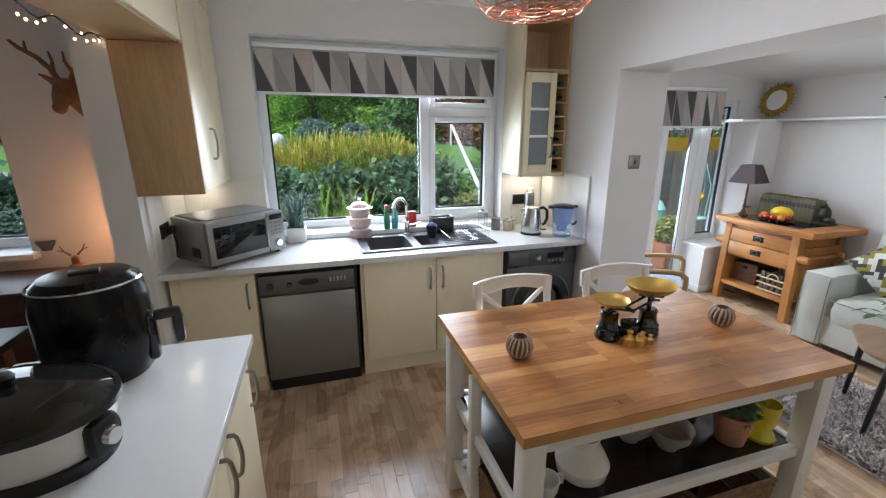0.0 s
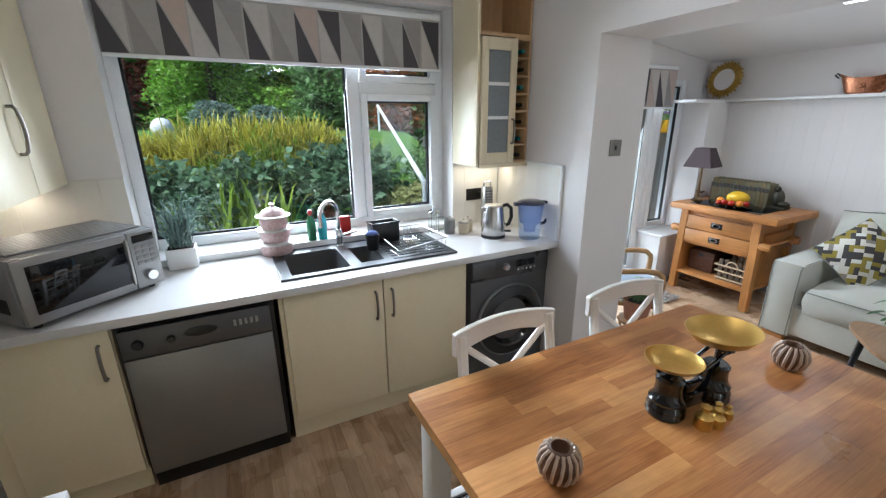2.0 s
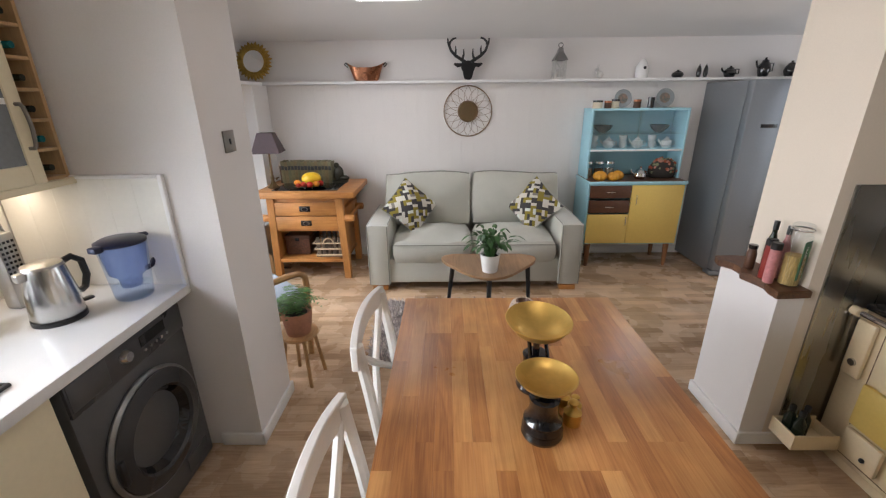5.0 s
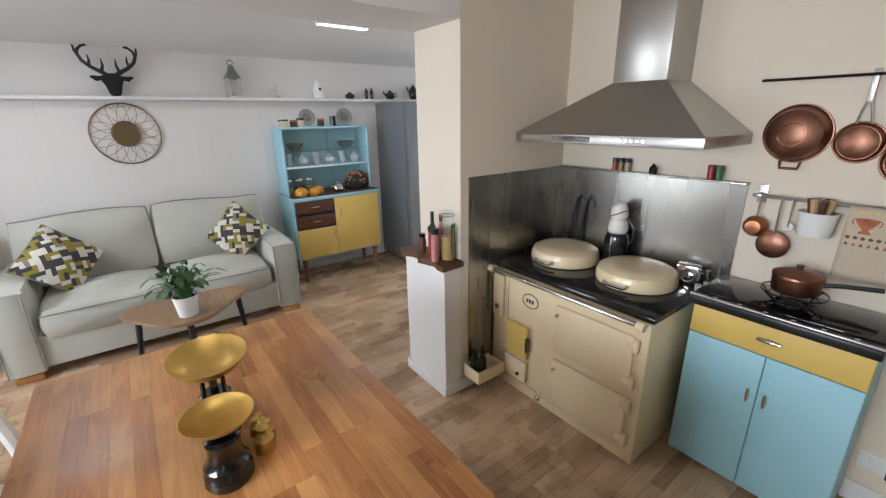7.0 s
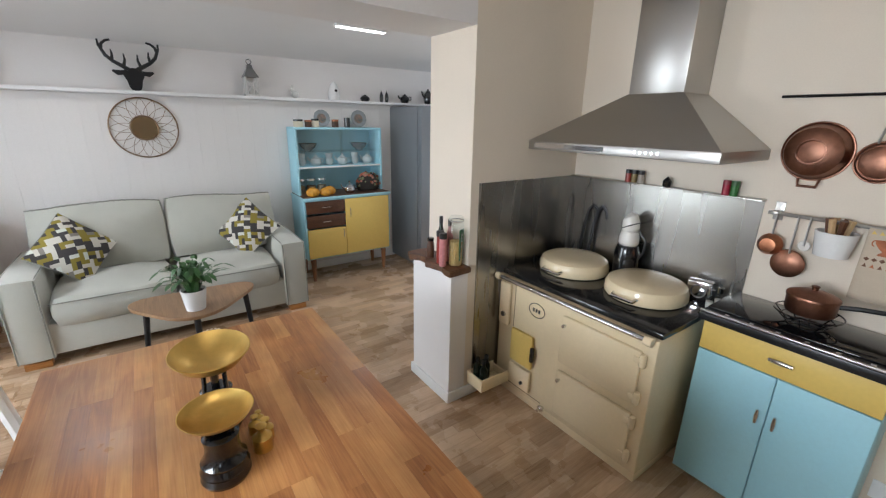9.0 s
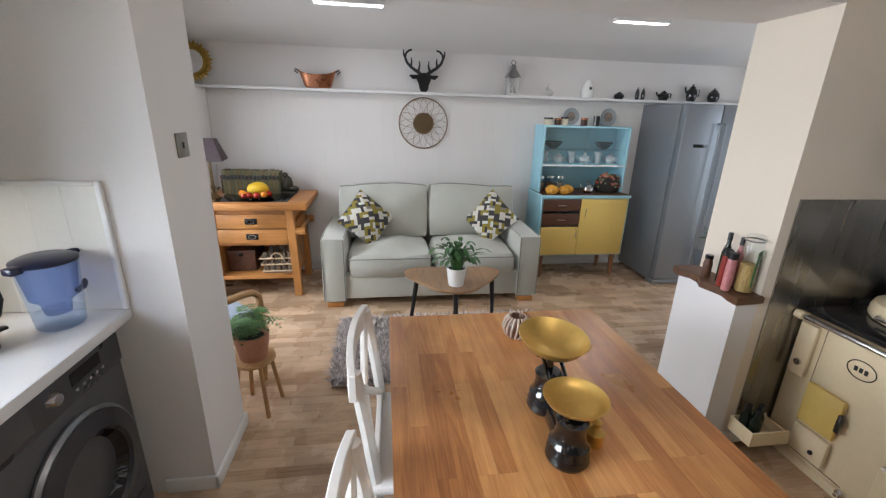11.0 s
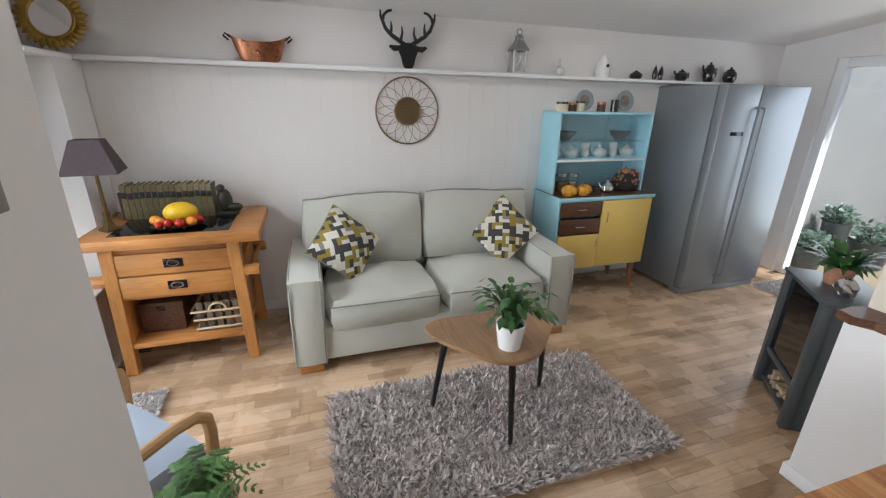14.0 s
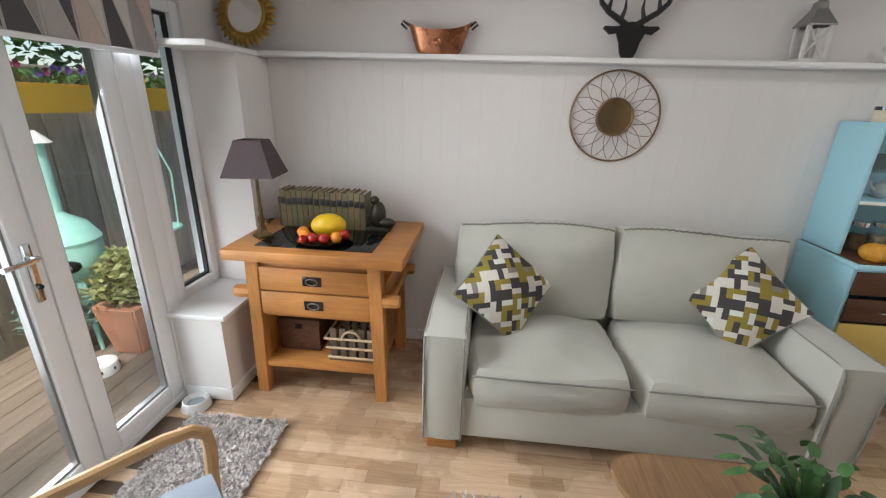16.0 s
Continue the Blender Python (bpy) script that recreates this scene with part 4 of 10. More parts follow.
# stacked floral tins on the sill side
for k, (r, z) in enumerate(((0.088, 0.0), (0.083, 0.082), (0.077, 0.158))):
    st = thing("storage_tin", (0.385, 3.385, 0.908 + z if k else 0.908), "pink floral round tin with white rims, stacked", "tin", group="stacked floral tins")
    part("body", lathe(B(), [(0, 0), (r * 0.88, 0), (r * 0.97, 0.012), (r, 0.04), (r * 0.98, 0.066), (r * 1.02, 0.07)], seg=36), M_PINK, st)
    part("rim", lathe(B(), [(r * 1.02, 0.066), (r * 1.22, 0.07), (r * 1.24, 0.074), (r * 1.05, 0.078), (0, 0.08)], seg=36), M_POTWHITE, st, "white wavy rim")
    if k == 2:
        part("lid", lathe(B(), [(r * 0.95, 0.078), (r * 0.8, 0.098), (r * 0.45, 0.115), (0.012, 0.122), (0.010, 0.13), (0.016, 0.14), (0.0, 0.148)], seg=32), M_PINK, st, "domed lid with a knob")
# lavender in a white pot
lp = thing("potted_lavender", (-0.09, 3.39, 0.908), "blue-green lavender in a white square pot", "plant")
part("pot", boxes(((-0.07, -0.06, 0), (0.07, 0.06, 0.11)), bevel=0.006), M_POTWHITE, lp)
part("soil", boxes(((-0.06, -0.05, 0.105), (0.06, 0.05, 0.113))), M_SOIL, lp)
rnd = random.Random(7)
bm = B()
for k in range(150):
    a, r = rnd.uniform(0, 6.28), rnd.uniform(0.02, 0.19)
    blade(bm, (rnd.uniform(-0.05, 0.05), rnd.uniform(-0.04, 0.04), 0.11), (r * math.cos(a), 0.55 * r * math.sin(a) - 0.02, 0.11 + rnd.uniform(0.08, 0.29)), 0.008, 0.03, 4)
part("foliage", bm, M_LAV, lp, smooth=0)

M_POLISHED = mat("polished_steel", (0.58, 0.575, 0.56), 0.22, 1.0, vary=0.03, scale=4, bump=0.01)
kt = thing("kettle", (1.715, 3.085, 0.908), "brushed steel electric kettle with a black handle", "kettle", -20)
part("base", lathe(B(), [(0, 0), (0.082, 0), (0.082, 0.018), (0, 0.019)], seg=32), M_BLACK, kt)
part("body", lathe(B(), [(0.078, 0.02), (0.080, 0.03), (0.076, 0.10), (0.064, 0.19), (0.060, 0.21)], seg=40), M_POLISHED, kt, "polished steel body")
part("lid", lathe(B(), [(0.061, 0.209), (0.058, 0.218), (0.02, 0.224), (0, 0.224)], seg=32), M_STEEL, kt)
part("spout", boxes(((-0.085, -0.018, 0.175), (-0.05, 0.018, 0.207)), bevel=0.008), M_STEEL, kt)
part("handle", tube(B(), [(0.055, 0, 0.205), (0.09, 0, 0.215), (0.118, 0, 0.19), (0.122, 0, 0.13), (0.105, 0, 0.085), (0.085, 0, 0.075)], 0.0125, 10), M_BLACK, kt)
part("switch", boxes(((0.08, -0.012, 0.03), (0.12, 0.012, 0.042)), bevel=0.004), M_BLACK, kt)
jg = thing("water_filter_jug", (1.90, 2.935, 0.908), "clear water filter jug with a blue reservoir and lid", "jug", -15)
part("body", lathe(B(), [(0, 0.002), (0.062, 0.002), (0.068, 0.01), (0.078, 0.14), (0.086, 0.235)], seg=32), glass("jug_clear_plastic", (0.80, 0.86, 0.97), alpha=0.25), jg)
part("water", lathe(B(), [(0, 0.006), (0.06, 0.006), (0.066, 0.012), (0.069, 0.055), (0, 0.055)], seg=32), glass("water", (0.9, 0.93, 0.96), alpha=0.2), jg)
part("reservoir", lathe(B(), [(0, 0.05), (0.036, 0.05), (0.042, 0.09), (0.066, 0.11), (0.082, 0.234)], seg=32), M_BLUEPLASTIC, jg, "blue translucent reservoir")
part("lid", lathe(B(), [(0.088, 0.233), (0.088, 0.243), (0.07, 0.252), (0, 0.255)], seg=32), M_NAVY, jg, "navy lid")
part("spout", boxes(((-0.115, -0.02, 0.222), (-0.078, 0.02, 0.246)), bevel=0.006), M_NAVY, jg)
part("handle", tube(B(), [(0.08, 0, 0.24), (0.12, 0, 0.235), (0.137, 0, 0.20), (0.13, 0, 0.14), (0.10, 0, 0.10), (0.075, 0, 0.095)], 0.0105, 10), M_NAVY, jg)
gr = thing("box_grater", (1.82, 3.33, 0.908), "steel tower of grater and mill by the kettle", "grater")
part("body", boxes(((-0.036, -0.03, 0), (0.036, 0.03, 0.30)), bevel=0.012), M_STEEL, gr)
part("grating", boxes(*[((-0.03 + c * 0.016, -0.033, 0.12 + r * 0.02), (-0.022 + c * 0.016, -0.029, 0.13 + r * 0.02)) for c in range(4) for r in range(8)], bevel=0.001), M_BLACK, gr)
part("handle", tube(B(), [(-0.03, 0, 0.295), (-0.025, 0, 0.33), (0.025, 0, 0.33), (0.03, 0, 0.295)], 0.006, 8), M_CHROME, gr)
M_LABEL = mat("cream_paper_label", (0.68, 0.6, 0.45), 0.7, vary=0.06, scale=20)
tin((1.50, 3.30, 0.908), 0.038, 0.105, M_SILVERDOOR, "dull steel lidded canister", lid=M_SILVERDOOR)
tin((1.585, 3.255, 0.908), 0.036, 0.09, M_LABEL, "labelled spice jar with a steel lid")
tin((1.645, 3.30, 0.908), 0.034, 0.09, M_LABEL, "labelled spice jar with a steel lid")
fp = thing("cafetiere", (1.40, 3.345, 0.908), "glass coffee press in a chrome frame", "cafetiere")
part("glass", lathe(B(), [(0, 0.01), (0.036, 0.01), (0.036, 0.15)], seg=24), M_CLEAR, fp)
part("frame", tube(B(), [(0.038 * math.cos(k * math.pi / 8), 0.038 * math.sin(k * math.pi / 8), 0.012) for k in range(16)], 0.004, 6, True), M_CHROME, fp)
for k in range(4):
    part("strut", tube(B(), [(0.038 * math.cos(k * 1.571), 0.038 * math.sin(k * 1.571), 0), (0.038 * math.cos(k * 1.571), 0.038 * math.sin(k * 1.571), 0.15)], 0.003, 6), M_CHROME, fp)
part("lid", lathe(B(), [(0.04, 0.148), (0.04, 0.158), (0.02, 0.17), (0.005, 0.172), (0.004, 0.185), (0.011, 0.195), (0, 0.203)], seg=24), M_CHROME, fp)


def bottle(at, r, h, material, cap, label, group="", neck=0.45):
    b = thing("bottle", at, label, "bottle", group=group)
    part("body", lathe(B(), [(0, 0), (r * 0.95, 0), (r, 0.006), (r, h * 0.6), (r * neck, h * 0.78), (r * neck, h * 0.86), (0, h * 0.86)], seg=20), material, b)
    part("cap", lathe(B(), [(r * neck * 1.15, h * 0.84), (r * neck * 1.15, h * 0.98), (r * neck, h), (0, h)], seg=16), cap, b)
    return b


M_RED = mat("red_plastic", (0.55, 0.03, 0.025), 0.35)
M_GREENL = mat("green_liquid_plastic", (0.03, 0.22, 0.09), 0.2, coat=0.5)
M_AQUA = mat("aqua_liquid_plastic", (0.05, 0.42, 0.47), 0.2, coat=0.5)
bottle((0.60, 3.43, 0.95), 0.027, 0.19, M_GREENL, M_RED, "green washing-up bottle with a red cap", "bottles behind the tap")
bottle((0.665, 3.425, 0.95), 0.028, 0.20, M_AQUA, M_TRIM, "aqua spray bottle with a white cap", "bottles behind the tap")
sp = solo("sponge_holder", boxes(((-0.035, -0.02, 0), (0.035, 0.02, 0.13)), bevel=0.01), M_RED, (0.81, 3.435, 0.95), "red plastic scrubber pack standing on the sill", "sponge")
dr = thing("dish_rack", (1.13, 3.14, 0.914), "chrome wire dish rack on the drainer", "dish rack", 4)
for k in range(12):
    x = -0.15 + k * 0.028
    part("wire", tube(B(), [(x, -0.18, 0.07 if k > 8 else 0.012), (x, -0.17, 0.008), (x, 0.17, 0.008), (x, 0.18, 0.07)], 0.002, 6), M_CHROME, dr)
part("rim", tube(B(), [(-0.16, -0.185, 0.04), (0.165, -0.185, 0.075), (0.165, 0.185, 0.075), (-0.16, 0.185, 0.075)], 0.0032, 6, True), M_CHROME, dr)
for k in range(6):
    x = -0.07 + k * 0.014
    part("plate_loop", tube(B(), [(x, -0.07 + 0.05 * math.cos(w), 0.02 + 0.05 * math.sin(w)) for w in [math.pi * j / 8 for j in range(9)]], 0.0025, 6), M_CHROME, dr)
ct = thing("cutlery_caddy", (1.02, 3.30, 0.922), "black plastic cutlery drainer", "caddy", 6)
part("body", boxes(((-0.09, -0.045, 0), (0.09, -0.039, 0.12)), ((-0.09, 0.039, 0), (0.09, 0.045, 0.12)), ((-0.09, -0.039, 0), (-0.084, 0.039, 0.12)), ((0.084, -0.039, 0), (0.09, 0.039, 0.12)), ((-0.084, -0.039, 0), (0.084, 0.039, 0.008)), bevel=0.002), M_BLACK, ct)
part("rim", boxes(((-0.098, -0.052, 0.118), (0.098, -0.039, 0.128)), ((-0.098, 0.039, 0.118), (0.098, 0.052, 0.128)), ((-0.098, -0.039, 0.118), (-0.084, 0.039, 0.128)), ((0.084, -0.039, 0.118), (0.098, 0.039, 0.128)), bevel=0.003), M_BLACK, ct)
part("divider", boxes(((-0.003, -0.039, 0.008), (0.003, 0.039, 0.11))), M_BLACK, ct)
tb = thing("brush_tidy", (0.905, 3.17, 0.916), "small black sink tidy with a blue cloth", "caddy", 12)
part("cup", lathe(B(), [(0, 0), (0.035, 0), (0.043, 0.095), (0.039, 0.095), (0.033, 0.006), (0, 0.006)], seg=20), M_BLACK, tb)
bm = B()
ball(bm, (0, 0, 0.095), 0.036, 14, (1, 1, 0.6))
part("cloth", bm, mat("blue_cloth", (0.06, 0.09, 0.25), 0.95, bump=0.4), tb, "crumpled blue cloth")

# ---- island table ----
TX0, TX1, TY0, TY1, TZ = 0.567, 1.873, 0.995, 1.812, 0.902
isl = thing("kitchen_island", ((TX0 + TX1) / 2, (TY0 + TY1) / 2, 0), "white kitchen island with an oiled butcher-block top", "island")
top = wpart("tabletop", boxes(((TX0 + 0.001, TY0 + 0.001, TZ - 0.036), (TX1 - 0.001, TY1 - 0.001, TZ - 0.004))), M_STAVE, isl, "oiled butcher-block top")
for x in (TX0 + 0.06, TX1 - 0.06):
    for y in (TY0 + 0.06, TY1 - 0.06):
        wpart("leg", boxes(((x - 0.034, y - 0.034, 0), (x + 0.034, y + 0.034, TZ - 0.037)), bevel=0.005), M_WHITEP, isl)
for y in (TY0 + 0.06, TY1 - 0.06):
    wpart("apron", boxes(((TX0 + 0.094, y - 0.012, TZ - 0.115), (TX1 - 0.094, y + 0.012, TZ - 0.038)), bevel=0.003), M_WHITEP, isl)
    wpart("rail", boxes(((TX0 + 0.094, y - 0.014, 0.485), (TX1 - 0.094, y + 0.014, 0.53)), bevel=0.003), M_WHITEP, isl)
    wpart("low_rail", boxes(((TX0 + 0.094, y - 0.014, 0.14), (TX1 - 0.094, y + 0.014, 0.185)), bevel=0.003), M_WHITEP, isl)
for x in (TX0 + 0.06, TX1 - 0.06):
    wpart("apron", boxes(((x - 0.012, TY0 + 0.094, TZ - 0.115), (x + 0.012, TY1 - 0.094, TZ - 0.038)), bevel=0.003), M_WHITEP, isl)
    wpart("rail", boxes(((x - 0.014, TY0 + 0.094, 0.485), (x + 0.014, TY1 - 0.094, 0.53)), bevel=0.003), M_WHITEP, isl)
    wpart("low_rail", boxes(((x - 0.014, TY0 + 0.094, 0.14), (x + 0.014, TY1 - 0.094, 0.185)), bevel=0.003), M_WHITEP, isl)
wpart("post", boxes(((TX0 + 0.03, 1.46, 0.18), (TX0 + 0.075, 1.50, TZ - 0.116)), bevel=0.004), M_WHITEP, isl)
M_DKSHELF = mat("dark_steel_shelf", (0.05, 0.045, 0.042), 0.22, 0.7, vary=0.1)
wpart("middle_shelf", boxes(((TX0 + 0.075, TY0 + 0.075, 0.50), (TX1 - 0.075, TY1 - 0.075, 0.522)), bevel=0.002), M_DKSHELF, isl, "dark metal shelf")
for k in range(11):
    y = TY0 + 0.08 + k * 0.06
    wpart("slat", boxes(((TX0 + 0.075, y, 0.16), (TX1 - 0.075, y + 0.045, 0.175)), bevel=0.002), M_WHITEP, isl)

# things on the island shelf
def vessel(name, at, prof, material, label, category, handle=None, spout=None, group=""):
    v = thing(name, at, label, category, group=group)
    part("body", lathe(B(), prof, seg=32), material, v)
    if handle:
        part("handle", tube(B(), handle, 0.007, 8), material, v)
    if spout:
        part("spout", tube(B(), spout, 0.012, 10, r_end=0.007), material, v)
    return v


ZS = 0.522
vessel("jug", (0.90, 1.17, ZS), [(0, 0), (0.05, 0), (0.085, 0.035), (0.092, 0.075), (0.07, 0.12), (0.05, 0.15), (0.056, 0.185), (0.052, 0.186), (0.045, 0.15), (0, 0.13)], M_CROCK, "white enamel water jug", "jug", [(0.055, 0.03, 0.175), (0.10, 0.05, 0.17), (0.12, 0.055, 0.12), (0.085, 0.04, 0.08)])
vessel("teacup", (0.745, 1.14, ZS), [(0, 0), (0.03, 0), (0.04, 0.03), (0.044, 0.065), (0.04, 0.065), (0.035, 0.03), (0, 0.01)], M_CROCK, "white enamel mug on the shelf", "mug", [(0.04, 0.01, 0.055), (0.07, 0.012, 0.05), (0.068, 0.012, 0.02), (0.036, 0.01, 0.018)])
vessel("saucepan", (1.02, 1.42, ZS), [(0, 0), (0.07, 0), (0.075, 0.02), (0.075, 0.075), (0.08, 0.08), (0.07, 0.075), (0.07, 0.02), (0, 0.012)], mat("red_enamel", (0.42, 0.03, 0.025), 0.25, coat=0.4), "red enamel pan on the shelf", "pan")
for k, (x, y) in enumerate(((1.20, 1.28), (1.31, 1.20), (1.33, 1.40))):
    vessel("bowl", (x, y, ZS), [(0, 0), (0.035, 0), (0.038, 0.01), (0.075, 0.055), (0.085, 0.095), (0.081, 0.095), (0.07, 0.055), (0, 0.012)], mat("cream_stoneware_%s" % "abc"[k], (0.42 - 0.06 * k, 0.39 - 0.05 * k, 0.35 - 0.05 * k), 0.4, vary=0.06), "cream stoneware lidded bowl", "bowl", group="bowls on the island shelf")
vessel("vase", (1.47, 1.30, ZS), [(0, 0), (0.05, 0), (0.06, 0.03), (0.058, 0.16), (0.04, 0.19), (0.045, 0.22), (0.04, 0.22), (0, 0.18)], mat("green_glazed_jar", (0.05, 0.10, 0.035), 0.2, vary=0.15, coat=0.4), "dark green glazed jar", "jar")
hp = thing("potted_herb", (1.575, 1.16, ZS), "leafy green herb in a terracotta pot", "plant")
part("pot", pot_body(0.05, 0.072, 0.13), M_TERRA, hp)
rnd = random.Random(3)


def leafy(bm, n, r, z0, z1, leaf, seed, squash=1.0):
    q = random.Random(seed)
    for _ in range(n):
        a, u = q.uniform(0, 6.28), q.random() ** 0.6
        z = q.uniform(z0, z1)
        rr = r * u * (0.5 + 0.5 * math.sin(math.pi * (z - z0) / (z1 - z0 + 1e-6) * 0.85 + 0.3))
        p = Vector((rr * math.cos(a), rr * math.sin(a) * squash, z))
        d = Vector((math.cos(a + q.uniform(-0.8, 0.8)), math.sin(a + q.uniform(-0.8, 0.8)), q.uniform(-0.3, 0.7))).normalized()
        blade(bm, p, p + d * leaf * q.uniform(0.7, 1.3), leaf * 0.55, leaf * 0.08, 3)


bm = B()
leafy(bm, 170, 0.085, 0.11, 0.22, 0.04, 5)
part("foliage", bm, M_FERN, hp, smooth=0)
vessel("vase", (1.70, 1.13, ZS), [(0, 0), (0.045, 0), (0.05, 0.015), (0.03, 0.05), (0.045, 0.09), (0.05, 0.16), (0.045, 0.16), (0.035, 0.09), (0, 0.06)], mat("yellow_glass", (0.75, 0.62, 0.02), 0.1, vary=0.05, coat=0.6), "bright yellow glass vase", "vase")
M_WICKER = mat("wicker", (0.30, 0.17, 0.075), 0.7, vary=0.3, scale=40, fine=120, bump=0.6)


def basket(name, at, w, d, h, material, label, handle=True, turn=0):
    """A woven basket: rows of bars round uprights."""
    k_ = thing(name, at, label, "basket", turn)
    part("base", boxes(((-w / 2, -d / 2, 0), (w / 2, d / 2, 0.01))), material, k_)
    rows = max(4, int(h / 0.028))
    for r in range(rows):
        z = 0.012 + (r + 0.5) * (h - 0.012) / rows
        g = 0.012 * r / rows
        pts = []
        for cx, cy in ((w / 2 + g, d / 2 + g), (-w / 2 - g, d / 2 + g), (-w / 2 - g, -d / 2 - g), (w / 2 + g, -d / 2 - g)):
            pts.append((cx, cy, z))
        part("weave", tube(B(), pts, h / rows * 0.48, 6, True), material, k_)
    if handle:
        part("handle", tube(B(), [(w / 2, 0, h), (w / 2 + 0.02, 0, h + 0.03), (w / 2 + 0.02, 0.05, h + 0.03), (w / 2, 0.05, h)], 0.006, 6), material, k_)
    return k_


basket("wicker_basket", (0.82, 1.35, 0.175), 0.34, 0.44, 0.20, M_WICKER, "brown wicker basket under the island")
basket("wicker_basket", (1.55, 1.30, 0.175), 0.36, 0.44, 0.20, M_WICKER, "brown wicker basket holding bottles")
for k, (x, y) in enumerate(((1.42, 1.18), (1.50, 1.22))):
    bottle((x, y, 0.186), 0.03, 0.26, M_DKBOTTLE, M_BRASS, "dark bottle lying upright in the basket", "bottles in the basket")

# things on the tabletop
M_POTSTRIPE = mat("brown_ribbed_pot", (0.17, 0.085, 0.05), 0.35, vary=0.2, scale=20)
M_POTLIGHT = mat("pale_rib_glaze", (0.62, 0.50, 0.40), 0.35, vary=0.1, scale=20)


def ribbed_pot(at, label, light):
    v = thing("ribbed_pot", at, label, "pot", group="ribbed pots on the island")
    prof = [(0.0, 0), (0.022, 0), (0.040, 0.018), (0.047, 0.042), (0.040, 0.068), (0.024, 0.082), (0.021, 0.083), (0.019, 0.075), (0, 0.03)]
    part("body", lathe(B(), prof, seg=36), M_POTSTRIPE, v)
    for k in range(16):
        a = 2 * math.pi * k / 16
        pts = [(r * 1.015 * math.cos(a + 0.25 * (z / 0.08)), r * 1.015 * math.sin(a + 0.25 * (z / 0.08)), z) for r, z in ((0.026, 0.004), (0.040, 0.018), (0.047, 0.042), (0.040, 0.068), (0.027, 0.081))]
        part("rib", tube(B(), pts, 0.0042, 6), light, v)
    return v


ribbed_pot((0.752, 1.388, TZ), "small brown and cream ribbed pot", M_POTLIGHT)
ribbed_pot((1.69, 1.372, TZ), "small brown and cream ribbed pot", M_POTLIGHT)

sc = thing("kitchen_scales", (1.24, 1.41, TZ), "black cast-iron balance scales with brass pans", "scales", -5)
ped = [(0, 0), (0.047, 0), (0.05, 0.008), (0.046, 0.02), (0.049, 0.026), (0.044, 0.04), (0.046, 0.046), (0.036, 0.06), (0.033, 0.085), (0.036, 0.105), (0.028, 0.112), (0, 0.113)]
for x in (-0.085, 0.09):
    part("pedestal", lathe(B(), ped, (x, 0, 0), 28), M_IRON, sc)
bm = B()
box(bm, (-0.05, -0.02, 0.0), (0.06, 0.02, 0.045), 0.012)
box(bm, (-0.03, -0.012, 0.04), (0.04, 0.012, 0.075), 0.01)
part("base_bar", bm, M_IRON, sc)
bm = B()
for y in (-0.022, 0.022):
    tube(bm, [(-0.11, y, 0.118), (-0.085, y, 0.132), (0.0, y, 0.115), (0.09, y, 0.155), (0.115, y, 0.15)], 0.0055, 8)
tube(bm, [(0.0, -0.03, 0.116), (0.0, 0.03, 0.116)], 0.008, 8)
tube(bm, [(-0.085, -0.025, 0.13), (-0.085, 0.025, 0.13)], 0.006, 8)
tube(bm, [(0.09, -0.028, 0.155), (0.09, 0.028, 0.155)], 0.006, 8)
part("beam", bm, M_IRON, sc, "iron balance beam")
bm = B()
for w in (0, 60, 120):
    c, s = math.cos(radians(w)), math.sin(radians(w))
    tube(bm, [(0.09 - 0.05 * c, -0.05 * s, 0.172), (0.09, 0, 0.162), (0.09 + 0.05 * c, 0.05 * s, 0.172)], 0.005, 6)
tube(bm, [(0.09, 0, 0.11), (0.09, 0, 0.165)], 0.009, 8)
part("pan_cross", bm, M_IRON, sc)
part("pan_stem", tube(B(), [(-0.085, 0, 0.11), (-0.085, 0, 0.142)], 0.012, 8), M_IRON, sc)
part("pan", lathe(B(), [(0, 0.0), (0.045, 0.002), (0.062, 0.011), (0.071, 0.024), (0.069, 0.024), (0.06, 0.013), (0.044, 0.005), (0, 0.003)], (-0.085, 0, 0.142), 36), M_BRASS, sc, "round brass pan")
scoop = part("scoop", lathe(B(), [(0, 0.0), (0.04, 0.004), (0.075, 0.02), (0.095, 0.045), (0.093, 0.046), (0.073, 0.023), (0.038, 0.008), (0, 0.004)], (0, 0, 0), 40), M_BRASS, sc, "brass scoop pan")
scoop.matrix_basis = Matrix.Translation((0.09, 0, 0.168)) @ Matrix.Diagonal((1.08, 0.92, 1, 1))
for k, (x, y, r) in enumerate(((-0.045, -0.075, 0.022), (-0.012, -0.09, 0.018), (0.02, -0.072, 0.016), (0.045, -0.085, 0.013))):
    solo("brass_weight", lathe(B(), [(0, 0), (r, 0), (r, r * 1.5), (r * 0.55, r * 1.8), (r * 0.35, r * 2.2), (r * 0.6, r * 2.8), (0, r * 3.2)], seg=20), M_BRASS, (1.235 + x, 1.41 + y, TZ), "small brass scale weight", "weight", group="brass weights")

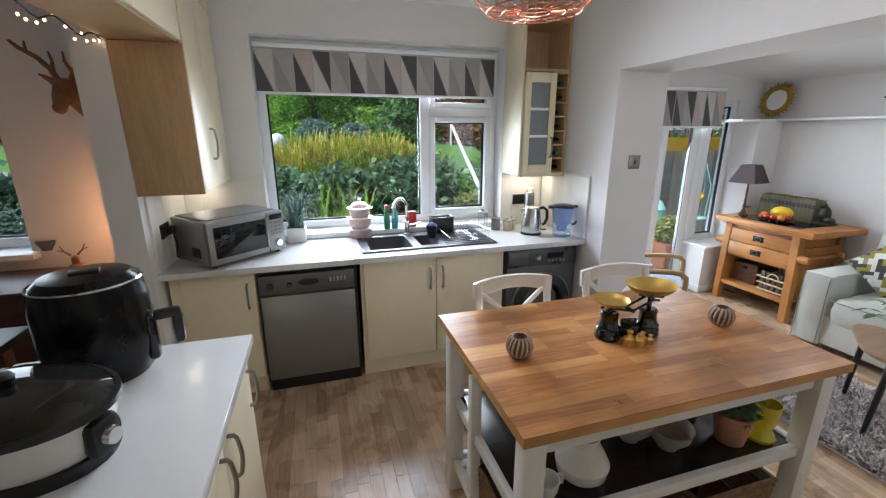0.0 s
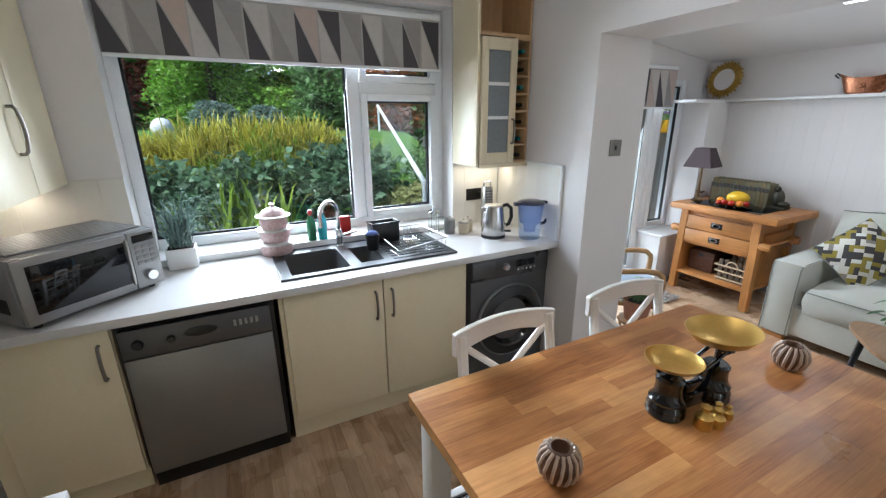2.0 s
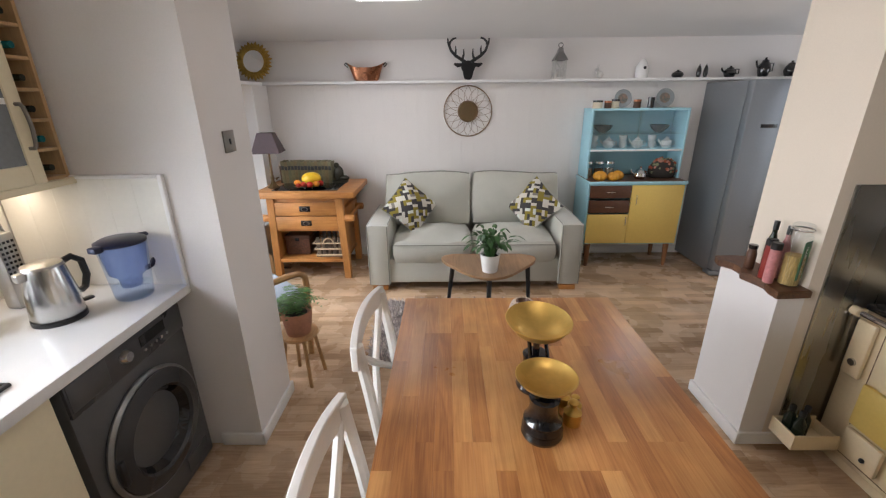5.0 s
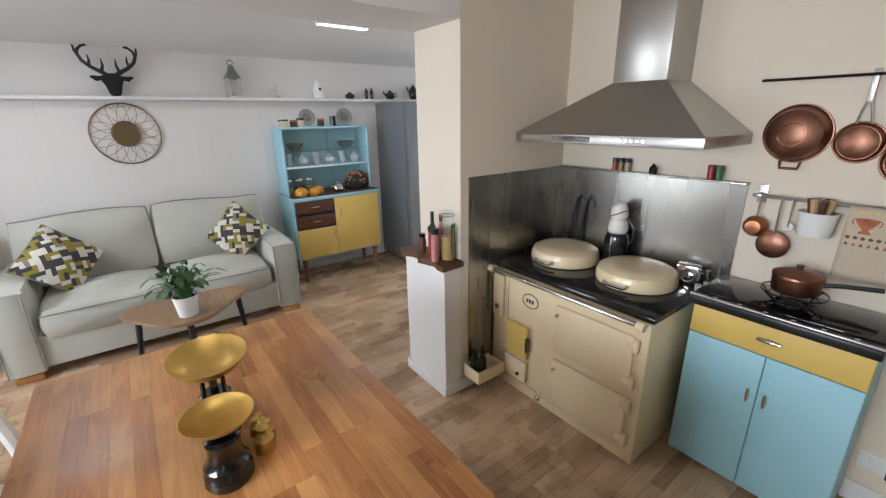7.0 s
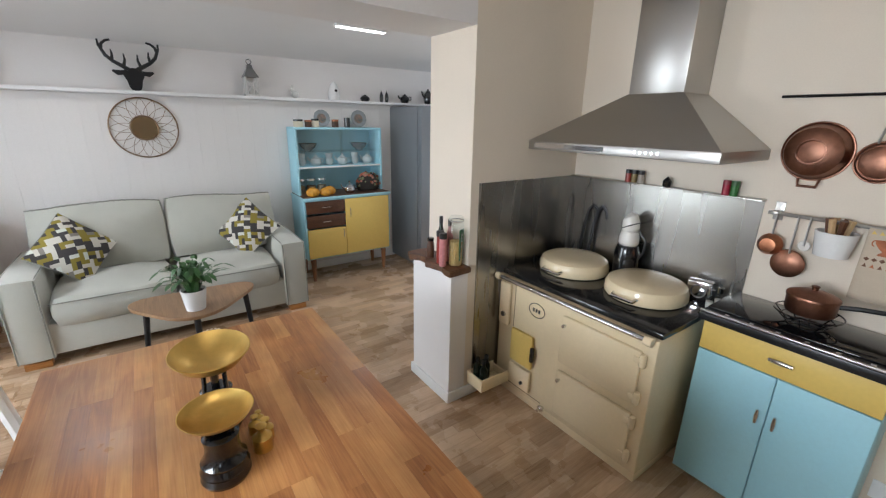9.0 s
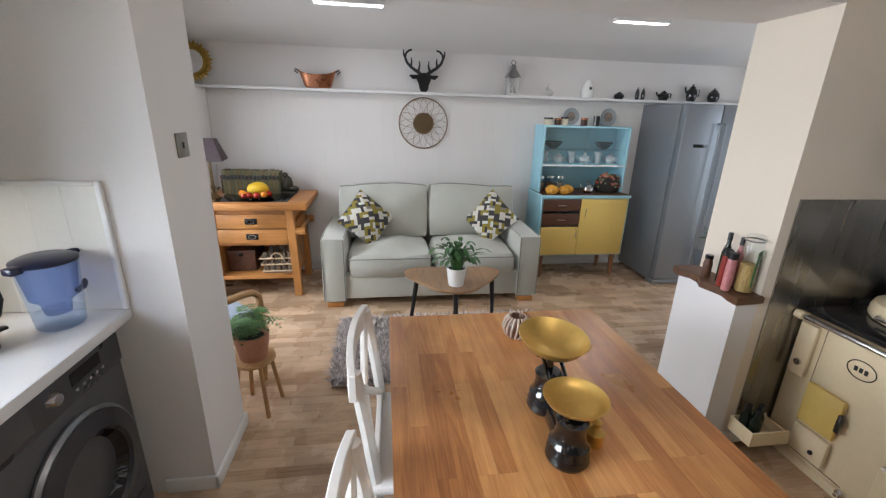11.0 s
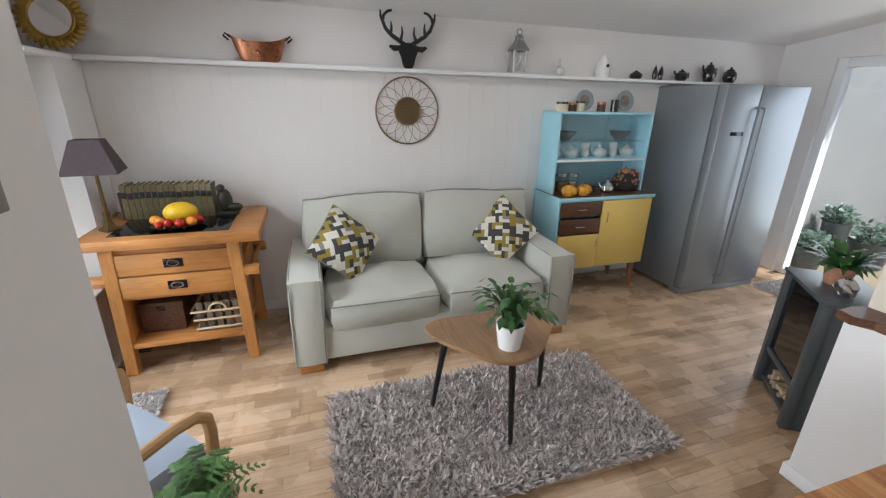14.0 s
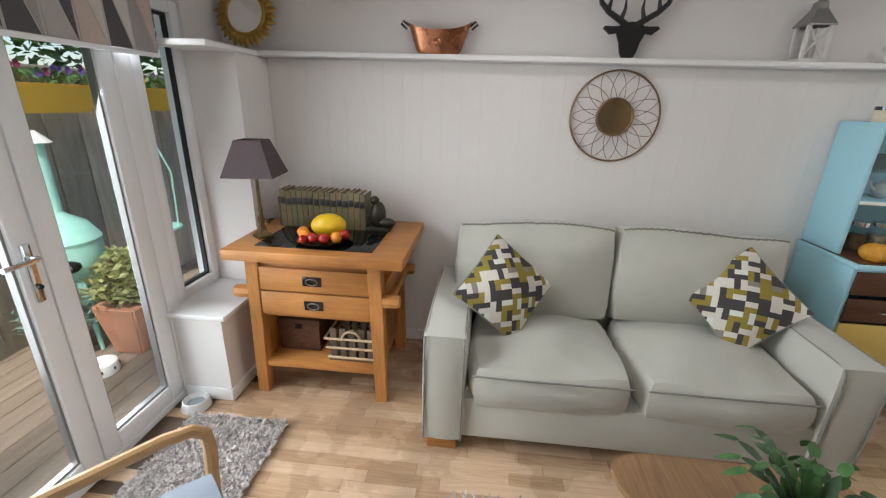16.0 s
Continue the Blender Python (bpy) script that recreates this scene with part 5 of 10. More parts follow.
# chairs
def cross_chair(at, turn):
    """A painted chair with a curved top rail and a crossed back."""
    c = thing("dining_chair", at, "white painted wooden chair with a crossed back", "chair", turn, "chairs at the island")
    w, d, hs, ht = 0.205, 0.2, 0.60, 1.02
    part("seat", boxes(((-w - 0.01, -d - 0.02, hs), (w + 0.01, d, hs + 0.03)), bevel=0.01), M_WHITEP, c)
    for x in (-w + 0.02, w - 0.02):
        part("leg", tube(B(), [(x, -d + 0.02, 0), (x * 0.97, -d + 0.03, hs)], 0.018, 8), M_WHITEP, c)
        bm = B()
        pts = [(x, d + 0.03, 0), (x, d - 0.01, 0.45), (x, d - 0.01, 0.62), (x * 1.0, d + 0.012, 0.80), (x * 0.98, d + 0.04, ht - 0.03)]
        for p, q in zip(pts, pts[1:]):
            tube(bm, [p, q], 0.0185, 8)
        part("back_post", bm, M_WHITEP, c)
        part("side_stretcher", tube(B(), [(x, -d + 0.02, 0.22), (x, d + 0.01, 0.22)], 0.011, 8), M_WHITEP, c)
    bm = B()
    n = 12
    prev = None
    for k in range(n + 1):
        u = k / n * 2 - 1
        x, y, z = u * (w + 0.005), d + 0.055 + 0.02 * (1 - u * u) - 0.012, ht - 0.02 * u * u
        v = [bm.verts.new(p) for p in ((x, y - 0.011, z - 0.082 + 0.016 * (1 - u * u)), (x, y + 0.011, z - 0.082 + 0.016 * (1 - u * u)), (x, y + 0.011, z), (x, y - 0.011, z))]
        if prev:
            for j in range(4):
                bm.faces.new((prev[j], prev[(j + 1) % 4], v[(j + 1) % 4], v[j]))
        else:
            bm.faces.new(v)
        prev = v
    bm.faces.new(list(reversed(prev)))
    bmesh.ops.bevel(bm, geom=bm.edges[:], offset=0.003, segments=1, affect="EDGES")
    part("top_rail", bm, M_WHITEP, c)
    for s in (-1, 1):
        pts = [(s * (w - 0.03), d - 0.005, hs + 0.06), (0, d + 0.028 - 0.006 * s, (hs + ht) / 2 - 0.01), (-s * (w - 0.035), d + 0.045, ht - 0.075)]
        bm = B()
        tube(bm, pts, 0.0125, 8)
        part("cross_bar", bm, M_WHITEP, c)
    part("lower_back_rail", boxes(((-w + 0.03, d - 0.015, hs + 0.035), (w - 0.03, d + 0.003, hs + 0.065)), bevel=0.003), M_WHITEP, c)
    part("front_stretcher", tube(B(), [(-w + 0.02, -d + 0.02, 0.26), (w - 0.02, -d + 0.02, 0.26)], 0.011, 8), M_WHITEP, c)
    return c


ch = cross_chair((0.975, 1.655, 0), 0)
copy_thing(ch, pose(1.57, 1.66, 0, 0, 0, -2))

# pendant
M_CWIRE = mat("copper_wire", (0.55, 0.24, 0.15), 0.35, 1.0, vary=0.1)
pdn = thing("pendant_light", (0.80, 1.5, 2.06), "copper wire pendant shade over the island", "lamp")
for k in range(24):
    a = 2 * math.pi * k / 24
    part("wire", tube(B(), [(r * math.cos(a), r * math.sin(a), z) for r, z in ((0.05, 0.0), (0.15, 0.005), (0.195, 0.05), (0.17, 0.15), (0.09, 0.24), (0.03, 0.28))], 0.002, 5), M_CWIRE, pdn)
for r, z in ((0.05, 0.0), (0.10, 0.002), (0.15, 0.005), (0.195, 0.05), (0.17, 0.15), (0.03, 0.28)):
    part("ring", tube(B(), [(r * math.cos(2 * math.pi * k / 32), r * math.sin(2 * math.pi * k / 32), z) for k in range(32)], 0.0028, 6, True), M_CWIRE, pdn)
part("flex", tube(B(), [(0, 0, 0.2), (0, 0, 0.56)], 0.004, 6), M_WIRE, pdn)
part("bulb", ball(B(), (0, 0, 0.15), 0.035, 16), glow("pendant_bulb", (1, 0.82, 0.6), 8), pdn)
lamp("pendant_lamp", "POINT", pose(0.80, 1.5, 2.22), 10.0, (1, 0.92, 0.82), radius=0.08)

# ---- range cooker wall ----
AX0, AX1, AYF, AZ = 1.035, 2.004, -0.19, 0.80
aga = thing("range_cooker", (1.52, -0.49, 0), "cream enamel two-lid cast-iron range cooker", "cooker")
wpart("body", boxes(((AX0, AYF - 0.596, 0.06), (AX1, AYF, AZ - 0.03)), bevel=0.012), M_AGA, aga)
wpart("plinth", boxes(((AX0 + 0.01, AYF - 0.59, 0), (AX1, AYF - 0.02, 0.06)), bevel=0.004), M_AGA, aga)
wpart("hotplate_top", boxes(((AX0 - 0.005, AYF - 0.59, AZ - 0.028), (AX1 + 0.002, AYF - 0.012, AZ)), bevel=0.008), M_ENAMEL, aga, "black enamel top plate")
wpart("rail", tube(B(), [(AX0 + 0.03, AYF + 0.035, AZ - 0.03), (AX1 - 0.02, AYF + 0.035, AZ - 0.03)], 0.012, 12), M_CHROME, aga, "chrome towel rail")
for x in (AX0 + 0.03, AX1 - 0.015):
    wpart("rail_end", lathe(B(), [(0, -0.018), (0.02, -0.018), (0.022, 0), (0.02, 0.018), (0, 0.018)], (x, AYF + 0.035, AZ - 0.03), 16, Matrix.Rotation(radians(90), 4, "Y")), M_AGA, aga)
    wpart("rail_bracket", boxes(((x - 0.012, AYF - 0.004, AZ - 0.042), (x + 0.012, AYF + 0.03, AZ - 0.018)), bevel=0.004), M_AGA, aga)


def aga_door(x0, x1, z0, z1, material=None, hinges=True):
    d = wpart("door", boxes(((x0, AYF + 0.001, z0), (x1, AYF + 0.026, z1)), bevel=0.011), material or M_AGA, aga)
    if hinges:
        for z in (z0 + 0.04, z1 - 0.04):
            wpart("hinge", lathe(B(), [(0, -0.03), (0.013, -0.03), (0.016, -0.02), (0.016, 0.02), (0.013, 0.03), (0, 0.03)], (x0 - 0.008, AYF + 0.018, z), 14), M_AGA, d)
            wpart("hinge_strap", boxes(((x0 - 0.006, AYF + 0.02, z - 0.016), (x0 + 0.03, AYF + 0.031, z + 0.016)), bevel=0.005), M_AGA, d)
        wpart("latch", lathe(B(), [(0, 0.03), (0.009, 0.03), (0.011, 0.02), (0.006, 0.014), (0.006, 0)], (x1 - 0.03, AYF + 0.02, (z0 + z1) / 2 + 0.09), 14, Matrix.Rotation(radians(-90), 4, "X")), M_CHROME, d)
    return d


aga_door(1.09, 1.52, 0.43, 0.70)
aga_door(1.09, 1.52, 0.11, 0.38)
aga_door(1.90, 1.985, 0.47, 0.74, hinges=False)
wpart("thermostat_dial", lathe(B(), [(0, 0.012), (0.016, 0.012), (0.019, 0)], (1.94, AYF + 0.022, 0.54), 16, Matrix.Rotation(radians(-90), 4, "X")), M_CHROME, aga)
d = aga_door(1.70, 1.87, 0.27, 0.48, M_YELLOW, hinges=False)
wpart("latch", boxes(((1.685, AYF + 0.012, 0.33), (1.705, AYF + 0.034, 0.42)), bevel=0.004), M_IRON, d)
d = aga_door(1.70, 1.87, 0.11, 0.25, hinges=False)
wpart("knob", ball(B(), (1.755, AYF + 0.032, 0.16), 0.011, 10), M_BLACK, d)
wpart("drain_tap", lathe(B(), [(0, 0.05), (0.008, 0.05), (0.008, 0.03), (0.02, 0.026), (0.02, 0.016), (0.01, 0.012), (0.01, 0)], (1.60, AYF, 0.075), 16, Matrix.Rotation(radians(-90), 4, "X")), M_CHROME, aga, "small chrome drain tap")
wpart("seam", boxes(((1.8745, AYF + 0.0005, 0.25), (1.8775, AYF + 0.0015, 0.765)), ((1.62, AYF + 0.0005, 0.0885), (1.985, AYF + 0.0015, 0.0915))), M_BROWN, aga, "fine dark panel joint")
bm = ball(B(), (1.705, AYF + 0.003, 0.645), 0.055, 24, (1, 0.08, 0.72))
bd = wpart("badge", bm, M_AGA, aga, "oval cream badge")
wpart("badge_rim", tube(B(), [(1.705 + 0.056 * math.cos(2 * math.pi * k / 28), AYF + 0.0035, 0.645 + 0.041 * math.sin(2 * math.pi * k / 28)) for k in range(28)], 0.0022, 6, True), M_BLACK, bd)
for k in range(3):
    wpart("badge_mark", boxes(((1.677 + k * 0.02, AYF + 0.0068, 0.635), (1.691 + k * 0.02, AYF + 0.0085, 0.657)), bevel=0.001), M_BLACK, bd)
for x in (1.315, 1.765):
    l = wpart("lid", lathe(B(), [(0.0, 0.094), (0.11, 0.093), (0.165, 0.087), (0.188, 0.074), (0.198, 0.05), (0.2, 0.016), (0.194, 0.005), (0, 0.005)], (x, -0.55, AZ), 56), M_AGA, aga, "cream insulated lid")
    wpart("lid_handle", tube(B(), [(x - 0.06, -0.365, AZ + 0.035), (x - 0.055, -0.335, AZ + 0.03), (x + 0.055, -0.335, AZ + 0.03), (x + 0.06, -0.365, AZ + 0.035)], 0.009, 8), M_CHROME, l, "chrome coil handle")
# fuel box on the floor beside it
fb = thing("fuel_tray", (1.955, 0.0, 0.13), "cream metal tray of bottles at the range's side", "tray")
wpart("tray", boxes(((1.86, -0.165, 0.11), (2.0, -0.155, 0.17)), ((1.86, 0.045, 0.11), (2.0, 0.055, 0.19)), ((1.86, -0.155, 0.11), (1.87, 0.045, 0.19)), ((1.99, -0.155, 0.11), (2.0, 0.045, 0.19)), ((1.87, -0.155, 0.11), (1.99, 0.045, 0.12)), bevel=0.003), M_AGA, fb)
for k, (x, y) in enumerate(((1.91, 0.0), (1.945, -0.05), (1.955, 0.01))):
    bottle((x, y, 0.12), 0.025, 0.17, M_DKBOTTLE, M_BLACK, "small dark sauce bottle in the tray", "bottles in the range tray")
# steel splashbacks
M_SPLSTEEL = mat("brushed_splash_steel", (0.36, 0.345, 0.32), 0.27, 1.0, vary=0.008, scale=2.5, fine=120, stretch=(3, 3, 0.3), bump=0.0)
structure("splashback_steel_back", boxes(((0.975, SY, AZ - 0.1), (2.012, SY + 0.008, 1.322))), M_SPLSTEEL, "brushed steel splashback behind the range", "splashback")
structure("splashback_steel_side", boxes(((2.012, SY + 0.008, 0.0), (2.02, 0.004, 1.324))), M_SPLSTEEL, "brushed steel splashback at the range's side", "splashback")
structure("splashback_ledge", boxes(((0.97, SY, 1.322), (2.004, SY + 0.055, 1.332)), bevel=0.002), M_SPLSTEEL, "narrow steel ledge on the splashback", "ledge")
for k, (x, c) in enumerate(((1.63, (0.35, 0.06, 0.05)), (1.595, (0.30, 0.22, 0.10)), (1.555, (0.45, 0.40, 0.33)), (1.13, (0.42, 0.03, 0.06)), (1.095, (0.05, 0.20, 0.05)))):
    j = thing("spice_jar", (x, SY + 0.03, 1.332), "small spice jar on the steel ledge", "jar", group="spice jars on the ledge")
    part("glass", lathe(B(), [(0, 0), (0.016, 0), (0.017, 0.05), (0, 0.05)], seg=14), mat("spice_%d" % k, c, 0.25, coat=0.4), j)
    part("cap", lathe(B(), [(0.0175, 0.048), (0.0175, 0.068), (0, 0.069)], seg=14), M_BLACK if k < 3 else mat("cap_%d" % k, tuple(0.6 * v for v in c), 0.4), j)
solo("incense_burner", lathe(B(), [(0, 0), (0.02, 0), (0.022, 0.03), (0.012, 0.042), (0.004, 0.05), (0, 0.055)], seg=16), M_IRON, (1.41, SY + 0.03, 1.332), "tiny dark metal ornament on the ledge", "ornament")

# hood
hd = thing("cooker_hood", (1.485, -0.55, 1.5), "stainless steel chimney cooker hood", "hood")
HX0, HX1, HYF = 1.0, 1.975, -0.305
wpart("lip", boxes(((HX0, SY + 0.002, 1.502), (HX1, HYF, 1.548)), bevel=0.003), M_STEEL, hd)
bm = B()
lo = [bm.verts.new(p) for p in ((HX0, SY + 0.002, 1.5485), (HX1, SY + 0.002, 1.5485), (HX1, HYF, 1.5485), (HX0, HYF, 1.5485))]
hi = [bm.verts.new(p) for p in ((1.30, SY + 0.002, 1.785), (1.57, SY + 0.002, 1.785), (1.57, -0.555, 1.785), (1.30, -0.555, 1.785))]
bm.faces.new(hi)
bm.faces.new(list(reversed(lo)))
for k in range(4):
    bm.faces.new((lo[k], lo[(k + 1) % 4], hi[(k + 1) % 4], hi[k]))
wpart("canopy", bm, M_STEEL, hd)
wpart("chimney", boxes(((1.302, SY + 0.002, 1.785), (1.568, -0.557, 2.2)), bevel=0.002), M_STEEL, hd)
wpart("upper_chimney", boxes(((1.307, SY + 0.002, 2.2), (1.563, -0.562, H_K)), bevel=0.002), M_STEEL, hd)
for k in range(5):
    wpart("button", lathe(B(), [(0, 0.004), (0.007, 0.004), (0.008, 0)], (1.24 + k * 0.026, HYF, 1.526), 12, Matrix.Rotation(radians(-90), 4, "X")), M_CHROME, hd)
wpart("light_strip", boxes(((1.50, HYF - 0.002, 1.515), (1.93, HYF + 0.002, 1.538))), M_CHROME, hd)
# things on the range
kt = thing("coffee_pot", (1.535, -0.71, AZ), "black stove pot topped with white enamel pots", "pot")
kt.scale = (0.88, 0.88, 1.36)
part("base", lathe(B(), [(0, 0), (0.074, 0), (0.078, 0.02), (0.076, 0.115), (0.064, 0.138), (0.056, 0.14), (0, 0.14)], seg=32), M_IRON, kt)
part("white_pot", lathe(B(), [(0, 0.14), (0.054, 0.141), (0.062, 0.15), (0.060, 0.178), (0.05, 0.198), (0, 0.20)], seg=32), M_CROCK, kt, "white enamel pot")
up = part("upper_pot", lathe(B(), [(0, 0), (0.036, 0), (0.05, 0.012), (0.053, 0.04), (0.045, 0.07), (0.02, 0.085), (0, 0.087)], seg=32), M_CROCK, kt, m=pose(-0.01, 0, 0.188, 0, 18, 0))
part("band", tube(B(), [(0.0535 * math.cos(2 * math.pi * k / 28), 0.0535 * math.sin(2 * math.pi * k / 28), 0.035) for k in range(28)], 0.0025, 6, True), M_BLACK, up, "black enamel rim band")
part("handle", tube(B(), [(-0.072, 0, 0.085), (-0.105, 0, 0.12), (-0.108, 0, 0.17), (-0.06, 0, 0.205)], 0.006, 8), M_BLACK, kt)
tg = thing("grid_tongs", (1.76, -0.772, AZ), "pair of black curved grid handles leaning on the splashback", "utensil")
tg.scale = (1.1, 0.5, 1.3)
for dx in (0.0, 0.06):
    part("handle", tube(B(), [(dx - 0.015, -0.045, 0.22), (dx - 0.008, -0.04, 0.26), (dx + 0.015, -0.03, 0.275), (dx + 0.038, -0.02, 0.25), (dx + 0.052, 0.0, 0.17), (dx + 0.058, 0.015, 0.06), (dx + 0.058, 0.015, 0.0)][::-1], 0.0095, 8), M_BLACK, tg)
rd = thing("toaster_rack", (1.135, -0.735, AZ), "small chrome box ornament on the range", "ornament", 10)
part("body", boxes(((-0.055, -0.03, 0), (0.055, 0.03, 0.10)), bevel=0.006), M_CHROME, rd)
part("dial", lathe(B(), [(0.03, 0.004), (0.034, 0.006), (0.034, 0)], (0, 0.03, 0.05), 20, Matrix.Rotation(radians(-90), 4, "X")), M_STEEL, rd)
for k, (x, y) in enumerate(((1.055, -0.66), (1.04, -0.72))):
    c = thing("cruet", (x, y, AZ), "glass salt mill with a steel cap", "cruet", group="cruets on the range")
    part("glass", lathe(B(), [(0, 0), (0.016, 0), (0.018, 0.05), (0.012, 0.07)], seg=16), M_CLEAR, c)
    part("salt", lathe(B(), [(0, 0.002), (0.0145, 0.002), (0.0155, 0.035), (0, 0.035)], seg=14), M_CROCK, c)
    part("cap", lathe(B(), [(0.013, 0.068), (0.014, 0.095), (0, 0.1)], seg=16), M_CHROME, c)

# blue cabinet with black hob
BX0, BX1, BYF = 0.392, 0.985, -0.45
bc = thing("blue_cabinet", (0.69, -0.62, 0), "vintage pale blue cabinet with a yellow drawer", "cabinet")
wpart("body", boxes(((BX0, SY + 0.006, 0.03), (BX1, BYF - 0.018, 0.832)), bevel=0.004), M_BLUE, bc)
wpart("plinth", boxes(((BX0 + 0.02, SY + 0.01, 0), (BX1 - 0.02, BYF - 0.05, 0.03))), M_BLUE, bc)
dw_ = wpart("drawer", boxes(((BX0 + 0.002, BYF - 0.017, 0.695), (BX1 - 0.002, BYF + 0.004, 0.828)), bevel=0.005), M_YELLOW, bc, "mustard yellow drawer front")
wpart("drawer_pull", lathe(B(), [(0, -0.045), (0.008, -0.04), (0.011, 0), (0.008, 0.04), (0, 0.045)], (0.69, BYF + 0.014, 0.765), 14, Matrix.Rotation(radians(90), 4, "Y")), M_CHROME, dw_)
mid = (BX0 + BX1) / 2
for a, b, h in ((BX0 + 0.002, mid - 0.0015, mid - 0.03), (mid + 0.0015, BX1 - 0.002, mid + 0.03)):
    d = wpart("door", boxes(((a, BYF - 0.017, 0.035), (b, BYF + 0.002, 0.69)), bevel=0.005), M_BLUE, bc)
    wpart("pull", lathe(B(), [(0, -0.036), (0.006, -0.03), (0.009, 0), (0.006, 0.03), (0, 0.036)], (h, BYF + 0.012, 0.50), 12), M_CHROME, d, "chrome torpedo pull")
hb = thing("hob", (0.69, -0.6, 0.832), "black glass electric hob with a knob strip", "hob")
wpart("base", boxes(((BX0 - 0.008, SY + 0.006, 0.833), (BX1 + 0.016, BYF + 0.03, 0.872)), bevel=0.006), M_BLACK, hb)
wpart("glass_top", boxes(((BX0 - 0.002, SY + 0.012, 0.872), (BX1 + 0.010, BYF - 0.035, 0.879)), bevel=0.002), M_BLACKGLASS, hb)
wpart("front_trim", boxes(((BX0 - 0.008, BYF + 0.012, 0.872), (BX1 + 0.016, BYF + 0.028, 0.881)), bevel=0.003), M_STEEL, hb, "steel front trim")
for k in range(6):
    wpart("marker", boxes(((BX0 + 0.06 + k * 0.09, BYF - 0.02, 0.872), (BX0 + 0.075 + k * 0.09, BYF - 0.008, 0.8745)), bevel=0.001), M_TRIM, hb)
M_OLDCOPPER = mat("dark_patinated_copper", (0.30, 0.145, 0.095), 0.38, 1.0, vary=0.16, scale=7, bump=0.04)
# pan on a trivet
tv = thing("trivet", (0.69, -0.62, 0.879), "black wire trivet on the hob", "trivet")
for r, z in ((0.06, 0.003), (0.085, 0.03), (0.11, 0.055)):
    part("ring", tube(B(), [(r * math.cos(2 * math.pi * k / 28), r * math.sin(2 * math.pi * k / 28), z) for k in range(28)], 0.003, 6, True), M_IRON, tv)
for k in range(8):
    a = 2 * math.pi * k / 8
    part("wire", tube(B(), [(r * math.cos(a), r * math.sin(a), z) for r, z in ((0.06, 0.003), (0.085, 0.03), (0.11, 0.055))], 0.0025, 6), M_IRON, tv)
cp = thing("copper_pan", (0.69, -0.62, 0.936), "lidded copper saucepan with a long handle", "pan", 190)
cp.scale = (0.88, 0.88, 0.95)
part("body", lathe(B(), [(0, 0), (0.085, 0), (0.092, 0.012), (0.095, 0.07), (0.09, 0.07)], seg=36), M_OLDCOPPER, cp)
part("lid", lathe(B(), [(0.098, 0.07), (0.096, 0.078), (0.05, 0.095), (0.012, 0.1), (0.012, 0.108), (0.016, 0.118), (0, 0.122)], seg=36), M_OLDCOPPER, cp, "domed copper lid")
part("handle", tube(B(), [(0.09, 0, 0.05), (0.16, 0.0, 0.062), (0.28, 0.01, 0.07)], 0.010, 8), M_BLACK, cp)
# hanging pans


def wall_pan(x, z, r, turn, deep, label, ring=True):
    M_COPPER = M_OLDCOPPER
    p = thing("copper_pan", (x, SY, z), label, "pan", group="copper pans on the wall")
    part("bowl", lathe(B(), [(r * 1.04, 0.004), (r, 0.004), (r * 0.85, deep * 0.7), (r * 0.5, deep), (0, deep)], seg=40, turn=Matrix.Rotation(radians(-90), 4, "X")), M_COPPER, p)
    part("rim", tube(B(), [(r * 1.03 * math.cos(2 * math.pi * k / 36), 0.005, r * 1.03 * math.sin(2 * math.pi * k / 36)) for k in range(36)], 0.004, 6, True), M_COPPER, p)
    if ring:
        part("handle", tube(B(), [(-0.035, 0.012, -r), (-0.03, 0.02, -r - 0.03), (0.03, 0.02, -r - 0.03), (0.035, 0.012, -r)], 0.006, 8), M_COPPER, p)
        part("base_ring", tube(B(), [(r * 0.42 * math.cos(2 * math.pi * k / 28), deep, r * 0.42 * math.sin(2 * math.pi * k / 28)) for k in range(28)], 0.004, 6, True), M_COPPER, p)
    else:
        part("base_ring", tube(B(), [(r * 0.84 * math.cos(2 * math.pi * k / 36), deep * 0.72, r * 0.84 * math.sin(2 * math.pi * k / 36)) for k in range(36)], 0.003, 6, True), M_COPPER, p)
        bm = B()
        for s in (-1, 1):
            tube(bm, [(s * 0.022, 0.012, r * 0.95), (s * 0.015, 0.02, r + 0.035), (s * 0.006, 0.022, r + 0.08)], 0.0042, 8)
        box(bm, (-0.010, 0.017, r + 0.07), (0.010, 0.025, r + 0.19), 0.003)
        part("handle", bm, M_STEEL, p, "steel wishbone handle")
    return p


wall_pan(0.845, 1.55, 0.112, 0, 0.075, "large worn copper preserving pan hanging")
wall_pan(0.65, 1.522, 0.073, 0, 0.035, "dark copper frying pan hanging", False)
wall_pan(0.497, 1.46, 0.080, 0, 0.035, "dark copper frying pan hanging by its handle", False)
solo("pan_rail", tube(B(), [(0.30, SY + 0.025, 1.765), (1.0, SY + 0.025, 1.765)], 0.006, 8), M_IRON, (0, 0, 0), "slim dark rail that the pans hang from", "rail")
rl = thing("utensil_rail", (0.66, SY, 1.285), "steel wall rail with hooks and brackets", "rail")
wpart("bar", tube(B(), [(0.37, SY + 0.045, 1.285), (0.94, SY + 0.045, 1.285)], 0.008, 10), M_STEEL, rl)
for x in (0.40, 0.915):
    wpart("bracket", boxes(((x - 0.018, SY + 0.001, 1.25), (x + 0.018, SY + 0.006, 1.33)), ((x - 0.01, SY + 0.006, 1.277), (x + 0.01, SY + 0.055, 1.293)), bevel=0.002), M_STEEL, rl)


